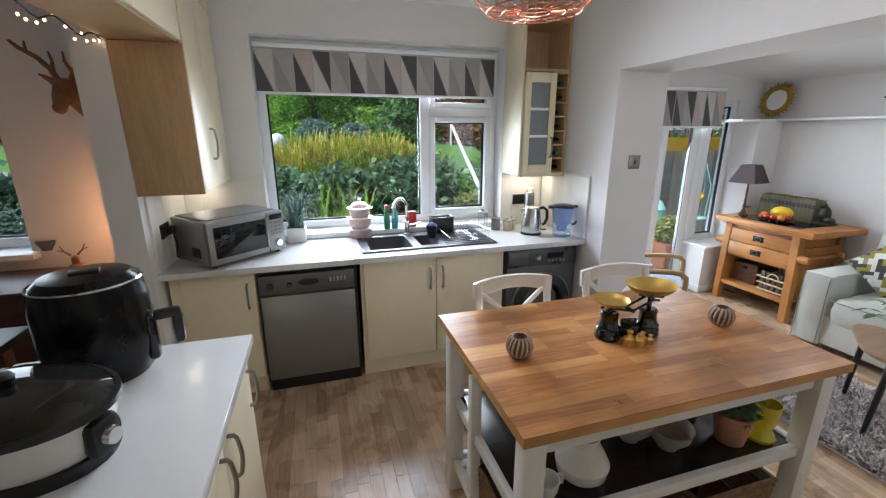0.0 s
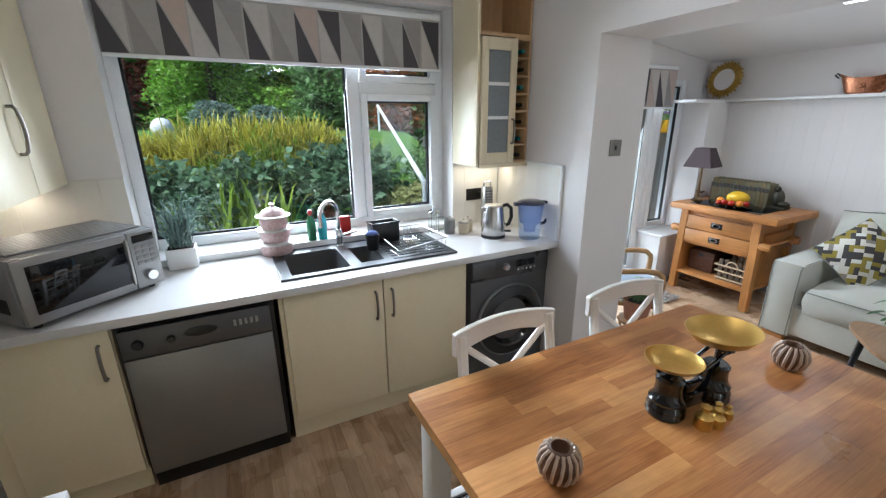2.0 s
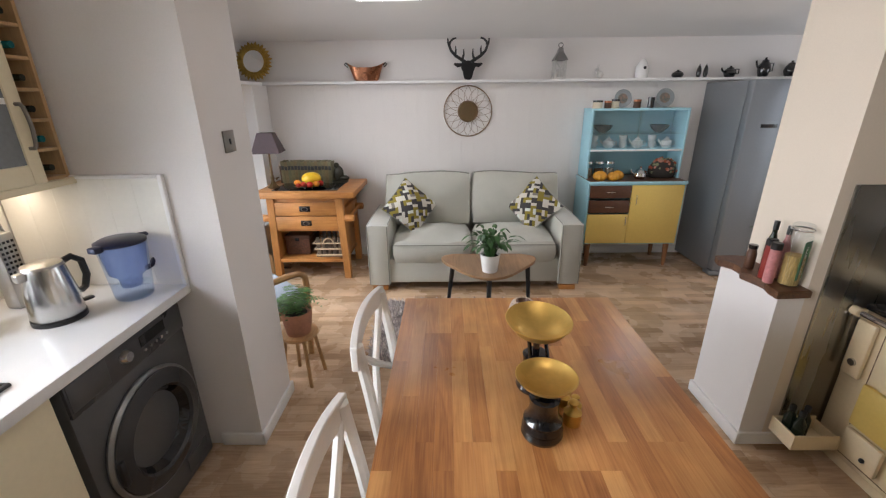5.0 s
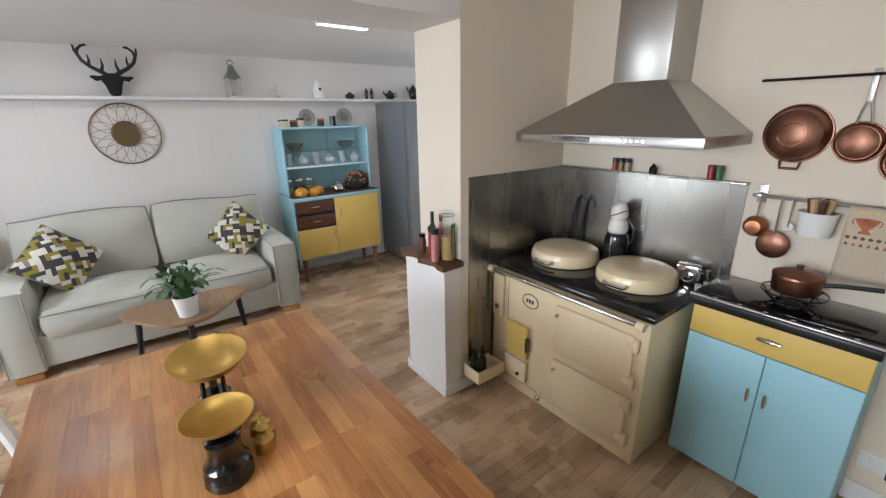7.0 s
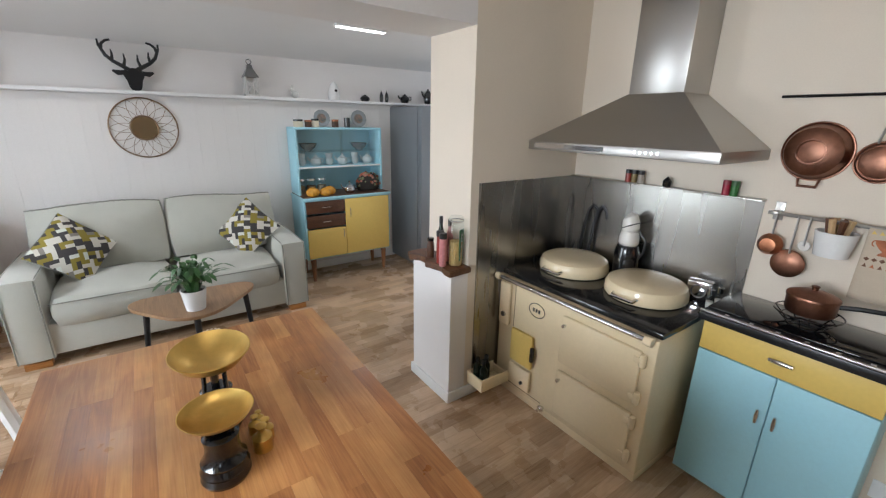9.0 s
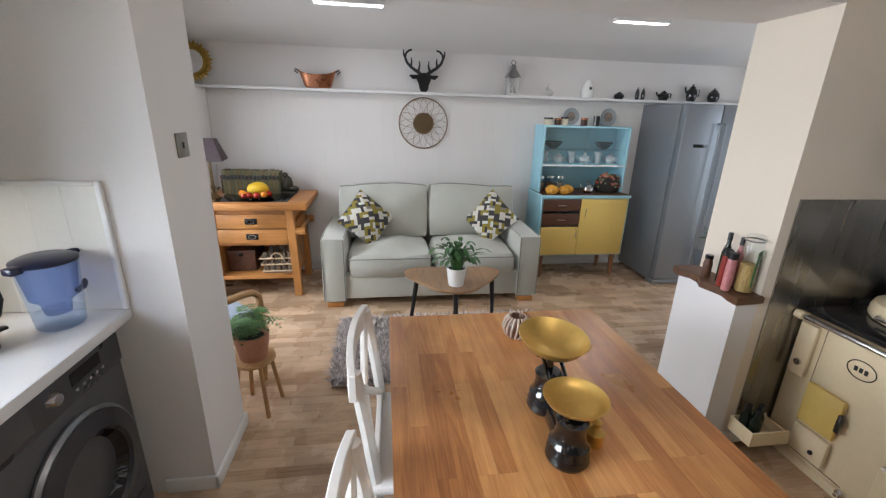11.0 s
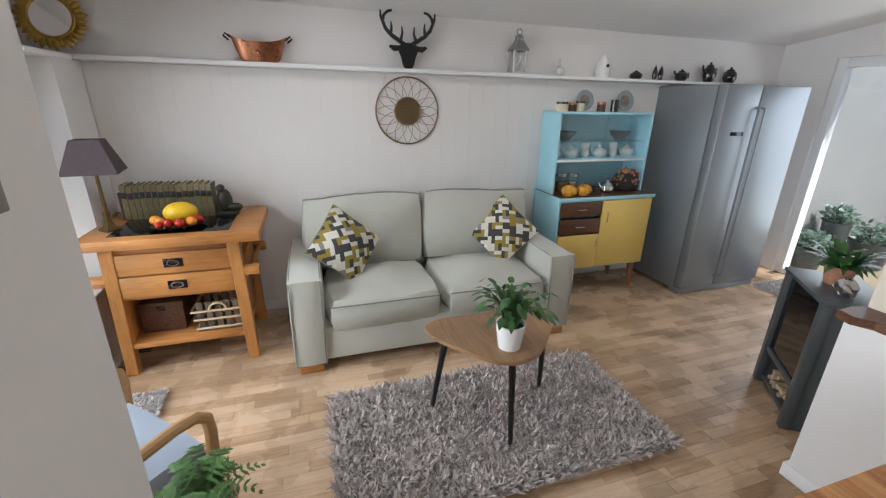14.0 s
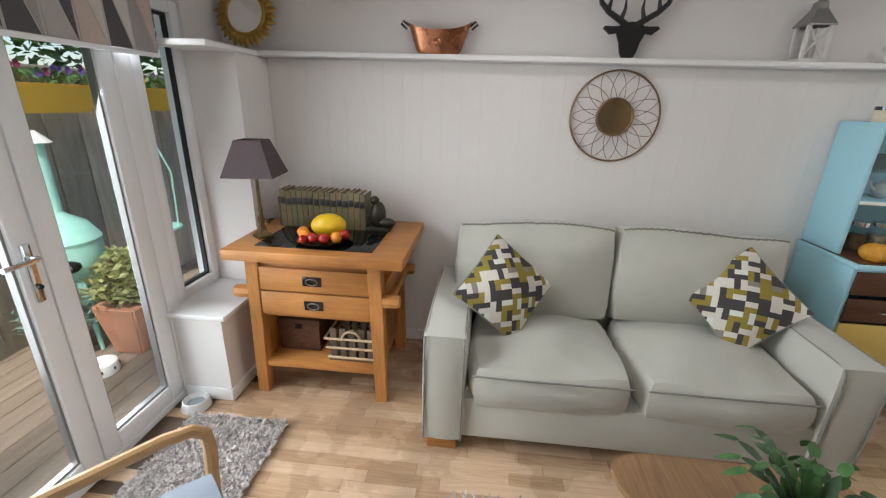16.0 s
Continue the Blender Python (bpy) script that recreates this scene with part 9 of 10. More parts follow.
part("soil", lathe(B(), [(0, 0.128), (0.085, 0.128), (0, 0.132)], seg=24), M_SOIL, fn)
bm = B()
rnd = random.Random(8)
for k in range(44):
    a, r = rnd.uniform(0, 6.28), rnd.uniform(0.09, 0.19)
    rise = rnd.uniform(0.05, 0.15)
    dirv = Vector((math.cos(a), math.sin(a), 0))
    side = Vector((-math.sin(a), math.cos(a), 0))
    for j in range(1, 10):
        u = j / 9
        p = dirv * r * u + Vector((0, 0, 0.13 + rise * math.sin(u * 2.5)))
        w = 0.04 * math.sin(math.pi * (0.15 + 0.8 * u))
        for s in (-1, 1):
            blade(bm, p, p + side * s * w + dirv * 0.012 + Vector((0, 0, -0.004)), 0.011, 0.002, 2)
part("fronds", bm, M_FERN, fn, smooth=0)

# grey log cabinet beside the low wall
M_SLATE = mat("slate_grey_paint", (0.075, 0.085, 0.09), 0.4, vary=0.08, scale=6, bump=0.05)
lc = thing("log_cabinet", (2.66, -0.30, 0), "slate grey open log cabinet with kindling", "cabinet")
lc.matrix_world = pose(2.823, -0.27, 0, 0, 0, -39.5)
w, dp, hh = 0.225, 0.30, 0.73
for s in (-1, 1):
    part("side_panel", boxes(((s * w - 0.012, -dp, 0.0), (s * w + 0.012, -0.035, hh)), bevel=0.003), M_SLATE, lc)
    part("post", boxes(((s * w - 0.022, -0.035, 0), (s * w + 0.022, 0.012, hh)), bevel=0.004), M_SLATE, lc)
part("top", boxes(((-w - 0.03, -dp - 0.005, hh), (w + 0.03, 0.02, hh + 0.022)), bevel=0.004), M_SLATE, lc)
part("back", boxes(((-w, -dp - 0.008, 0.03), (w, -dp, hh)), bevel=0.001), M_SLATE, lc)
part("shelf", boxes(((-w + 0.012, -dp, 0.03), (w - 0.012, -0.02, 0.05))), M_SLATE, lc)
part("rail", boxes(((-w + 0.02, -0.02, 0.22), (w - 0.02, 0.0, 0.25)), bevel=0.002), M_SLATE, lc)
part("glass", boxes(((-w + 0.022, -0.016, 0.25), (w - 0.022, -0.012, hh - 0.03))), M_BLACKGLASS, lc, "dark glass door")
rnd = random.Random(5)
for k in range(16):
    x, z = rnd.uniform(-0.15, 0.15), 0.065 + 0.035 * (k // 6)
    lg = solo("kindling_stick", tube(B(), [(x, -0.24, z), (x + rnd.uniform(-0.04, 0.04), -0.03, z + rnd.uniform(0, 0.01))], rnd.uniform(0.012, 0.018), 7), M_PALEWOOD, (0, 0, 0), "split pale kindling stick in the cabinet", "kindling", group="kindling in the cabinet")
    lg.matrix_world = lc.matrix_world.copy()
pz = thing("potted_plant", (2.0, 0, 0), "dark trailing leafy plant in a terracotta pot", "plant")
pz.matrix_world = lc.matrix_world @ Matrix.Translation((0.06, -0.14, hh + 0.022))
part("pot", pot_body(0.05, 0.068, 0.10), M_TERRA, pz)
bm = B()
for k in range(90):
    a, r = rnd.uniform(0, 6.28), rnd.uniform(0.05, 0.20)
    blade(bm, (0.03 * math.cos(a), 0.03 * math.sin(a), 0.09), (r * math.cos(a), r * math.sin(a), 0.09 + rnd.uniform(-0.02, 0.13)), 0.035, 0.03, 4)
part("foliage", bm, M_LEAF, pz, smooth=0)
fo = thing("foil_wrap", (2.0, 0, 0), "crumpled silver foil parcel on the cabinet", "foil")
fo.matrix_world = lc.matrix_world @ Matrix.Translation((-0.13, -0.10, hh + 0.022))
bm = ball(B(), (0, 0, 0.045), 0.05, 14, (1, 0.9, 0.95))
for v in bm.verts:
    v.co += Vector((rnd.uniform(-1, 1), rnd.uniform(-1, 1), rnd.uniform(-0.4, 1))) * 0.007
    v.co.z = max(0, v.co.z)
part("foil", bm, M_CHROME, fo, smooth=0)

# ceiling strip lights
for y0_, y1_ in ((1.80, 2.28), (-0.32, 0.11)):
    cl = thing("ceiling_light", (3.68, (y0_ + y1_) / 2, 2.30), "slim white ceiling strip light, lit", "light")
    zc = 2.52 - (3.68 - 2.40) * 0.32 / (WX - 2.40)
    wpart("housing", boxes(((3.65, y0_, zc - 0.022), (3.71, y1_, zc + 0.006)), bevel=0.004), M_TRIM, cl)
    wpart("diffuser", boxes(((3.655, y0_ + 0.01, zc - 0.028), (3.705, y1_ - 0.01, zc - 0.0225)), bevel=0.002), glow("strip_light_diffuser", (1, 0.97, 0.92), 6), cl)
    lamp("strip_light", "AREA", look((3.68, (y0_ + y1_) / 2, zc - 0.035), (3.68, (y0_ + y1_) / 2, 0)), 4.5, (1, 0.98, 0.95), size=(0.05, 0.45))

# south door
sd = thing("door_south", (3.6, -2.5, 0), "white framed glazed door to the yard", "door")
sd["kind"] = "structure"
wpart("frame", boxes(((2.9, -2.52, 0), (2.98, -2.42, 2.05)), ((4.22, -2.52, 0), (4.30, -2.42, 2.05)), ((2.98, -2.52, 1.97), (4.22, -2.42, 2.05)), ((2.98, -2.52, 0), (4.22, -2.42, 0.06)), bevel=0.006), M_UPVC, sd)
p = wpart("pane", boxes(((2.98, -2.474, 0.06), (4.22, -2.466, 1.97))), M_GLASS, sd)
p.visible_shadow = False

# ---- outdoors ----
M_GRASS = mat("lawn", (0.11, 0.24, 0.035), 0.9, vary=0.25, scale=3, fine=80, bump=0.6)
M_EARTH = mat("bank_earth", (0.05, 0.05, 0.028), 0.95, vary=0.3, scale=4, bump=0.5)
M_DECK = mat("weathered_deck_board", (0.30, 0.225, 0.165), 0.7, vary=0.18, scale=3, fine=30, stretch=(1, 8, 8), rand=0.15, bump=0.15)
M_FENCE = mat("weathered_fence_board", (0.46, 0.40, 0.32), 0.85, vary=0.2, scale=3, fine=30, stretch=(8, 8, 1), rand=0.18, bump=0.2)
M_STONE = mat("grey_garden_stone", (0.20, 0.19, 0.17), 0.9, vary=0.25, scale=6, bump=0.4)
FOL = {n: mat("foliage_" + n, c, 0.36, vary=0.2, scale=3, rand=0.5, island=True, bump=0.0) for n, c in (("ivy", (0.17, 0.29, 0.16)), ("shrub", (0.20, 0.36, 0.12)), ("yellow", (0.66, 0.62, 0.11)), ("lime", (0.34, 0.50, 0.08)), ("hedge", (0.11, 0.23, 0.045)), ("conifer", (0.30, 0.54, 0.07)), ("autumn", (0.42, 0.15, 0.04)), ("cream", (0.48, 0.50, 0.22)), ("bluegreen", (0.30, 0.42, 0.34)), ("red", (0.36, 0.09, 0.07)))}

for m in FOL.values():
    # thin leaves let some light through
    nt = m.node_tree
    b = nt.nodes["Principled BSDF"]
    tl_ = nt.nodes.new("ShaderNodeBsdfTranslucent")
    nt.links.new(b.inputs["Base Color"].links[0].from_socket, tl_.inputs[0])
    mixs = nt.nodes.new("ShaderNodeMixShader")
    mixs.inputs[0].default_value = 0.35
    nt.links.new(b.outputs[0], mixs.inputs[1])
    nt.links.new(tl_.outputs[0], mixs.inputs[2])
    nt.links.new(mixs.outputs[0], nt.nodes["Material Output"].inputs[0])


def height(x, y):
    """The lie of the garden: a low yard by the house, a bank, then lawn."""
    if y < 4.2:
        return 0.28
    u = min(1.0, (y - 4.2) / 2.4)
    return 0.28 + 1.2 * u * u * (3 - 2 * u) + 0.012 * max(0, y - 6.6)


bm = B()
xs = [-60, -30, -15, -8, -5, -3.5, -2, -1, 0, 1, 2, 2.55]
ysl = [3.79, 4.2, 4.6, 5.0, 5.4, 5.8, 6.2, 6.6, 8, 11, 16, 30, 80]
grid = [[bm.verts.new((x, y, height(x, y))) for x in xs] for y in ysl]
for j in range(len(ysl) - 1):
    for i in range(len(xs) - 1):
        bm.faces.new((grid[j][i], grid[j][i + 1], grid[j + 1][i + 1], grid[j + 1][i]))
structure("ground_garden", bm, M_GRASS, "garden bank rising to a lawn", "ground")
structure("ground", boxes(((-80, -80, -0.5), (80, 80, -0.16))), M_EARTH, "bare ground round the house", "ground")


def leaf_mass(name, n, place, size, material, label, seed, slim=0.55, up=0.4, cat="shrub"):
    """A mass of small leaves: place(q) gives centres, each leaf a folded diamond."""
    q = np.random.RandomState(seed)
    c = place(q, n)
    d = q.normal(size=(n, 3))
    d[:, 2] = np.abs(d[:, 2]) * up
    d[:, 1] -= 0.35
    d /= np.linalg.norm(d, axis=1, keepdims=True)
    s = np.cross(d, q.normal(size=(n, 3)))
    s /= np.linalg.norm(s, axis=1, keepdims=True) + 1e-9
    L = (size * q.uniform(0.6, 1.3, n))[:, None]
    nrm = np.cross(d, s)
    v = np.stack([c, c + d * L * 0.45 + s * L * slim * 0.5 + nrm * L * 0.06, c + d * L, c + d * L * 0.45 - s * L * slim * 0.5 + nrm * L * 0.06], 1)
    b = np.arange(n)[:, None] * 4
    f = np.concatenate([b + [0, 1, 2], b + [0, 2, 3]])
    # two halves share the midrib, so each leaf is one island
    me = bpy.data.meshes.new(name)
    me.from_pydata(v.reshape(-1, 3).tolist(), [], f.tolist())
    me.materials.append(material)
    return tagged(new(name, me), label, cat, kind="stuff")


def clump_places(spots, thick=0.55):
    """Points filling a set of lumpy mounds (x, y, z, rx, ry, rz)."""
    def place(q, n):
        k = q.randint(0, len(spots), n)
        sp_ = np.array(spots)[k]
        d = q.normal(size=(n, 3))
        d /= np.linalg.norm(d, axis=1, keepdims=True)
        r = (1 - thick * q.random_sample(n) ** 2)[:, None]
        return sp_[:, :3] + d * r * sp_[:, 3:] * (1 + 0.12 * q.normal(size=(n, 1)))
    return place


q = random.Random(40)
spots = [(x + q.uniform(-0.15, 0.15), 4.95 + q.uniform(-0.15, 0.25), 0.95 + q.uniform(-0.1, 0.18), 0.38, 0.3, 0.34) for x in np.arange(-3.8, 1.35, 0.32)]
leaf_mass("ivy_bank", 19000, clump_places(spots), 0.082, FOL["ivy"], "dark ivy and shrub bank below the lawn", 1, 0.8)
leaf_mass("shrub_leaves", 15000, clump_places([(x + q.uniform(-0.12, 0.12), 4.62 + q.uniform(-0.1, 0.12), 0.78 + q.uniform(-0.12, 0.14) - 0.2 * (x > 0.1), 0.27, 0.22, 0.26) for x in np.arange(-3.6, 1.4, 0.3)]), 0.042, FOL["bluegreen"], "blue-green low shrubs at the foot of the bank", 2, 0.4)
leaf_mass("pale_shrub", 5200, clump_places([(1.8, 4.6, 0.84, 0.28, 0.2, 0.22), (2.15, 4.65, 0.87, 0.25, 0.2, 0.24), (1.55, 4.55, 0.74, 0.2, 0.18, 0.16)]), 0.055, FOL["cream"], "variegated cream shrub by the window", 3, 0.6)
leaf_mass("green_shrub", 5000, clump_places([(1.5, 5.3, 1.02, 0.2, 0.25, 0.25), (2.3, 5.6, 1.05, 0.2, 0.25, 0.25), (1.8, 5.1, 0.8, 0.25, 0.2, 0.2), (2.35, 5.0, 0.85, 0.2, 0.2, 0.2)]), 0.06, FOL["shrub"], "fresh green shrub beside the rail", 4, 0.5)


def blades(name, n, x0, x1, y0, y1, h, material, label, seed, wide=0.022):
    qq = random.Random(seed)
    bm = B()
    cx = [(qq.uniform(x0, x1), qq.uniform(y0, y1)) for _ in range(max(6, n // 45))]
    for k in range(n):
        c = qq.choice(cx)
        x, y = c[0] + qq.gauss(0, 0.07), c[1] + qq.gauss(0, 0.07)
        z = height(x, y)
        a, r = qq.uniform(0, 6.28), abs(qq.gauss(0, 0.26)) + 0.05
        hh_ = h * qq.uniform(0.55, 1.15)
        blade(bm, (x, y, z), (x + r * math.cos(a), y + r * math.sin(a), z + hh_ * (1 - 0.9 * r)), wide, hh_ * 0.2, 4)
    me = mesh_of(name, bm, material, 0)
    return tagged(new(name, me), label, "grass", kind="stuff")


blades("iris_leaves", 1900, -0.2, 1.15, 5.7, 6.1, 0.46, FOL["yellow"], "yellowing strap leaves along the bank top", 1, 0.014)
blades("iris_leaves", 420, -2.6, -0.25, 5.45, 5.8, 0.27, FOL["yellow"], "short yellowing strap leaves at the lawn edge", 6)
blades("iris_leaves_green", 650, 0.0, 1.05, 5.5, 5.9, 0.42, FOL["lime"], "lime green strap leaves along the bank top", 2)
blades("iris_leaves", 700, 1.1, 1.75, 5.7, 6.1, 0.30, FOL["yellow"], "yellowing strap leaves beside the rail", 8, 0.014)
blades("iris_leaves", 600, -0.75, -0.2, 5.7, 6.1, 0.26, FOL["yellow"], "low yellowing strap leaves on the bank top", 9, 0.014)
blades("iris_leaves_green", 260, 1.1, 1.7, 5.6, 6.0, 0.34, FOL["lime"], "short lime strap leaves near the rail", 7)
blades("lily_leaves", 210, 0.15, 0.5, 4.5, 4.62, 0.92, FOL["lime"], "broad green strap leaves below the window", 3, 0.034)
blades("iris_leaves_low", 260, -1.0, -0.3, 4.7, 4.9, 0.6, FOL["lime"], "green strap leaves at the bank's foot", 5)
q = random.Random(41)


def garden_tree(x, y, h, r, fol, label, seed, n=4500, leaf=0.16, cone=False):
    t = thing("tree" if not cone else "conifer", (x, y, height(x, y)), label, "tree")
    qq = random.Random(seed)
    bm = tube(B(), [(0, 0, -0.1), (0.05, 0.02, h * 0.4), (0.0, 0.05, h * 0.8)], 0.09, 8, r_end=0.03)
    for k in range(7):
        a, z = qq.uniform(0, 6.28), h * qq.uniform(0.25, 0.7)
        tube(bm, [(0.02, 0.02, z), (r * 0.5 * math.cos(a), r * 0.5 * math.sin(a), z + h * 0.12), (r * 0.85 * math.cos(a), r * 0.85 * math.sin(a), z + h * 0.2)], 0.03, 6, r_end=0.008)
    part("trunk", bm, M_SLATB, t)
    spots_ = []
    for k in range(46):
        u = qq.random()
        z = h * (0.04 + 0.92 * u)
        rr = r * ((1 - u) ** 0.7 + 0.12 if cone else math.sin(math.pi * (0.3 + 0.62 * u)))
        a = qq.uniform(0, 6.28)
        spots_.append((rr * 0.6 * math.cos(a), rr * 0.6 * math.sin(a), z, rr * 0.42 + 0.1, rr * 0.42 + 0.1, h * 0.08))
    ob = leaf_mass("crown", n, clump_places(spots_), leaf, FOL[fol], "", seed)
    for key in ("category", "label"):
        if key in ob:
            del ob[key]
    ob.parent = t
    return t


garden_tree(0.08, 9.6, 2.7, 0.85, "conifer", "bright green clipped conifer", 1, 24000, 0.075, True)
garden_tree(1.62, 9.6, 2.6, 1.05, "conifer", "bright green spreading conifer", 2, 26000, 0.08, True)
garden_tree(0.12, 8.2, 0.42, 0.24, "bluegreen", "soft grey-green garden shrub tree", 3, 6500, 0.07)
garden_tree(0.85, 8.4, 0.36, 0.24, "bluegreen", "low grey-green garden shrub", 14, 5500, 0.065)
garden_tree(2.35, 9.6, 3.4, 1.1, "hedge", "dark green laurel tree", 4, 9000, 0.13)
garden_tree(2.95, 8.3, 2.6, 0.7, "autumn", "shrub tree in orange autumn leaf", 5, 7000, 0.08)
garden_tree(1.75, 8.3, 1.1, 0.5, "shrub", "mid-green garden shrub tree", 6, 4500, 0.11)
garden_tree(-3.2, 10.5, 3.5, 1.6, "hedge", "dark green broadleaf tree", 7, 6000, 0.18)
garden_tree(-5.5, 11.0, 4.2, 2.0, "hedge", "large dark green tree", 8, 6000, 0.2)
garden_tree(-2.1, 12.5, 3.4, 1.5, "red", "red-leaved tree behind the lawn", 9, 4500, 0.18)
garden_tree(0.5, 13.0, 5.2, 2.4, "hedge", "tall dark tree at the end of the garden", 10, 8000, 0.22)
garden_tree(4.5, 12.0, 5.5, 2.6, "hedge", "tall dark tree at the garden's side", 11, 8000, 0.22)
garden_tree(-4.2, 14.5, 5.5, 2.8, "hedge", "tall dark tree beyond the lawn", 12, 7000, 0.24)
garden_tree(-8.5, 13.0, 5.0, 2.8, "hedge", "tall hedge tree far along the garden", 13, 6000, 0.24)
leaf_mass("garden_hedge", 16000, clump_places([(x + q.uniform(-0.4, 0.4), 16 + q.uniform(-0.6, 0.6), z + q.uniform(-0.3, 0.3), 0.9, 0.7, 0.9) for x in np.arange(-14, 9, 1.0) for z in (1.8, 3.0, 4.2, 5.4)]), 0.3, FOL["hedge"], "tall dark hedge along the end of the garden", 77, 0.7, cat="hedge")
rl = thing("garden_handrail", (1.69, 4.3, 0.28), "white garden handrail climbing the bank", "handrail")
wpart("rail", tube(B(), [(1.61, 3.94, 1.165), (2.377, 7.305, 1.867)], 0.022, 10), M_TRIM, rl)
for u in (-0.115, 0.97):
    x, y, z = 1.69 + 0.687 * u, 4.3 + 3.0 * u, 1.24 + 0.627 * u
    wpart("post", tube(B(), [(x, y, height(x, y) - 0.05), (x, y, z)], 0.018, 8), M_TRIM, rl)
q = random.Random(3)
for k in range(16):
    x = -2.6 + k * 0.32
    bm = ball(B(), (0, 0, 0), 0.14, 10, (1.15, 0.7, 0.6))
    for v in bm.verts:
        v.co *= q.uniform(0.88, 1.12)
    solo("edging_stone", bm, M_STONE, (x, 4.38 + q.uniform(-0.04, 0.04), 0.40), "rough grey stone edging the bank", "stone", q.uniform(0, 90), "edging stones")
solo("white_ball_ornament", ball(B(), (0, 0, 0.1), 0.12, 20), M_POTWHITE, (-0.42, 6.75, height(-0.42, 6.75)), "white ball ornament at the lawn's edge", "ornament")

# deck and fence
dk = thing("deck", (4.5, 4.4, -0.05), "weathered timber deck outside the french doors", "deck")
dk["kind"] = "structure"
for k in range(11):
    y = 3.86 + k * 0.125
    wpart("deck_board", boxes(((2.6, y, -0.09), (8.2, y + 0.118, -0.06)), bevel=0.003), M_DECK, dk)
wpart("deck_frame", boxes(((2.6, 3.86, -0.16), (8.2, 5.2, -0.092))), M_SLATB, dk)
fc = thing("fence", (5.4, 5.15, -0.16), "weathered close-board timber fence", "fence")
for k in range(44):
    x = 2.6 + k * 0.128
    wpart("board", boxes(((x, 5.14 + 0.008 * (k % 2), -0.155), (x + 0.126, 5.16 + 0.008 * (k % 2), 1.72)), bevel=0.002), M_FENCE, fc)
wpart("rail", boxes(((2.6, 5.17, 1.3), (8.2, 5.21, 1.38)), bevel=0.002), M_FENCE, fc)
wpart("cap", boxes(((2.6, 5.12, 1.72), (8.2, 5.19, 1.745)), bevel=0.003), M_FENCE, fc)
# leaf mass added as a dark backdrop over the bright sky above the fence
leaf_mass("neighbour_hedge", 9000, clump_places([(x, 5.75 + 0.1 * math.sin(3 * x), z, 0.4, 0.3, 0.4) for x in np.arange(2.8, 9.2, 0.5) for z in (1.2, 1.7, 2.2, 2.7)]), 0.1, FOL["hedge"], "dark leafy backdrop added behind the timber fence", 78, 0.6, cat="hedge")
M_YPLANT = mat("yellow_plastic_planter", (0.80, 0.46, 0.02), 0.4, vary=0.05)
M_PETAL = [mat("petal_" + n, c, 0.6, vary=0.1) for n, c in (("violet", (0.14, 0.06, 0.32)), ("maroon", (0.22, 0.02, 0.06)), ("gold", (0.70, 0.42, 0.03)))]
rnd = random.Random(31)
for k in range(6):
    x = 3.3 + k * 0.74
    pl = thing("fence_planter", (x, 5.0, 1.45), "yellow trough of violas hung on the fence", "planter", group="fence planters")
    bm = B()
    lo = [bm.verts.new((a * 0.29, 0.07 * b, 0)) for a, b in ((-1, -1), (1, -1), (1, 1), (-1, 1))]
    hi = [bm.verts.new((a * 0.34, 0.11 * b, 0.18)) for a, b in ((-1, -1), (1, -1), (1, 1), (-1, 1))]
    bm.faces.new(lo)
    bm.faces.new(hi)
    for j in range(4):
        bm.faces.new((lo[j], lo[(j + 1) % 4], hi[(j + 1) % 4], hi[j]))
    bmesh.ops.bevel(bm, geom=bm.edges[:], offset=0.008, segments=2, affect="EDGES")
    part("trough", bm, M_YPLANT, pl)
    part("bracket", boxes(((-0.02, 0.08, 0.05), (0.02, 0.14, 0.09))), M_IRON, pl)
    bm = B()
    for j in range(150):
        p = Vector((rnd.uniform(-0.32, 0.32), rnd.uniform(-0.1, 0.1), 0.17 + rnd.uniform(0, 0.06)))
        dd = Vector((rnd.gauss(0, 1), rnd.gauss(0, 1), rnd.uniform(0.3, 1.2))).normalized()
        blade(bm, p, p + dd * rnd.uniform(0.04, 0.09), 0.028, 0.006, 3)
    part("leaves", bm, M_FERN, pl, smooth=0)
    for j in range(16):
        bm = B()
        c = Vector((rnd.uniform(-0.32, 0.32), rnd.uniform(-0.12, 0.06), 0.23 + rnd.uniform(0, 0.06)))
        for t in range(5):
            a = t * 1.257
            blade(bm, c, c + Vector((0.028 * math.cos(a), -0.012, 0.028 * math.sin(a))), 0.03, 0, 2, Vector((-math.sin(a), 0, math.cos(a))))
        part("flower", bm, M_PETAL[j % 3 if k % 2 else (j % 2)], pl, smooth=0)
M_MINT = mat("mint_green_metal", (0.33, 0.62, 0.52), 0.45, vary=0.06, scale=8)
tp = thing("garden_pot", (4.50, 4.42, -0.06), "square terracotta garden pot with a lime shrub", "pot")
bm = B()
lo = [bm.verts.new((a * 0.10, 0.10 * b, 0)) for a, b in ((-1, -1), (1, -1), (1, 1), (-1, 1))]
hi = [bm.verts.new((a * 0.15, 0.15 * b, 0.36)) for a, b in ((-1, -1), (1, -1), (1, 1), (-1, 1))]
bm.faces.new(lo)
bm.faces.new(hi)
for j in range(4):
    bm.faces.new((lo[j], lo[(j + 1) % 4], hi[(j + 1) % 4], hi[j]))
bmesh.ops.bevel(bm, geom=bm.edges[:], offset=0.012, segments=2, affect="EDGES")
part("pot", bm, M_TERRA, tp)
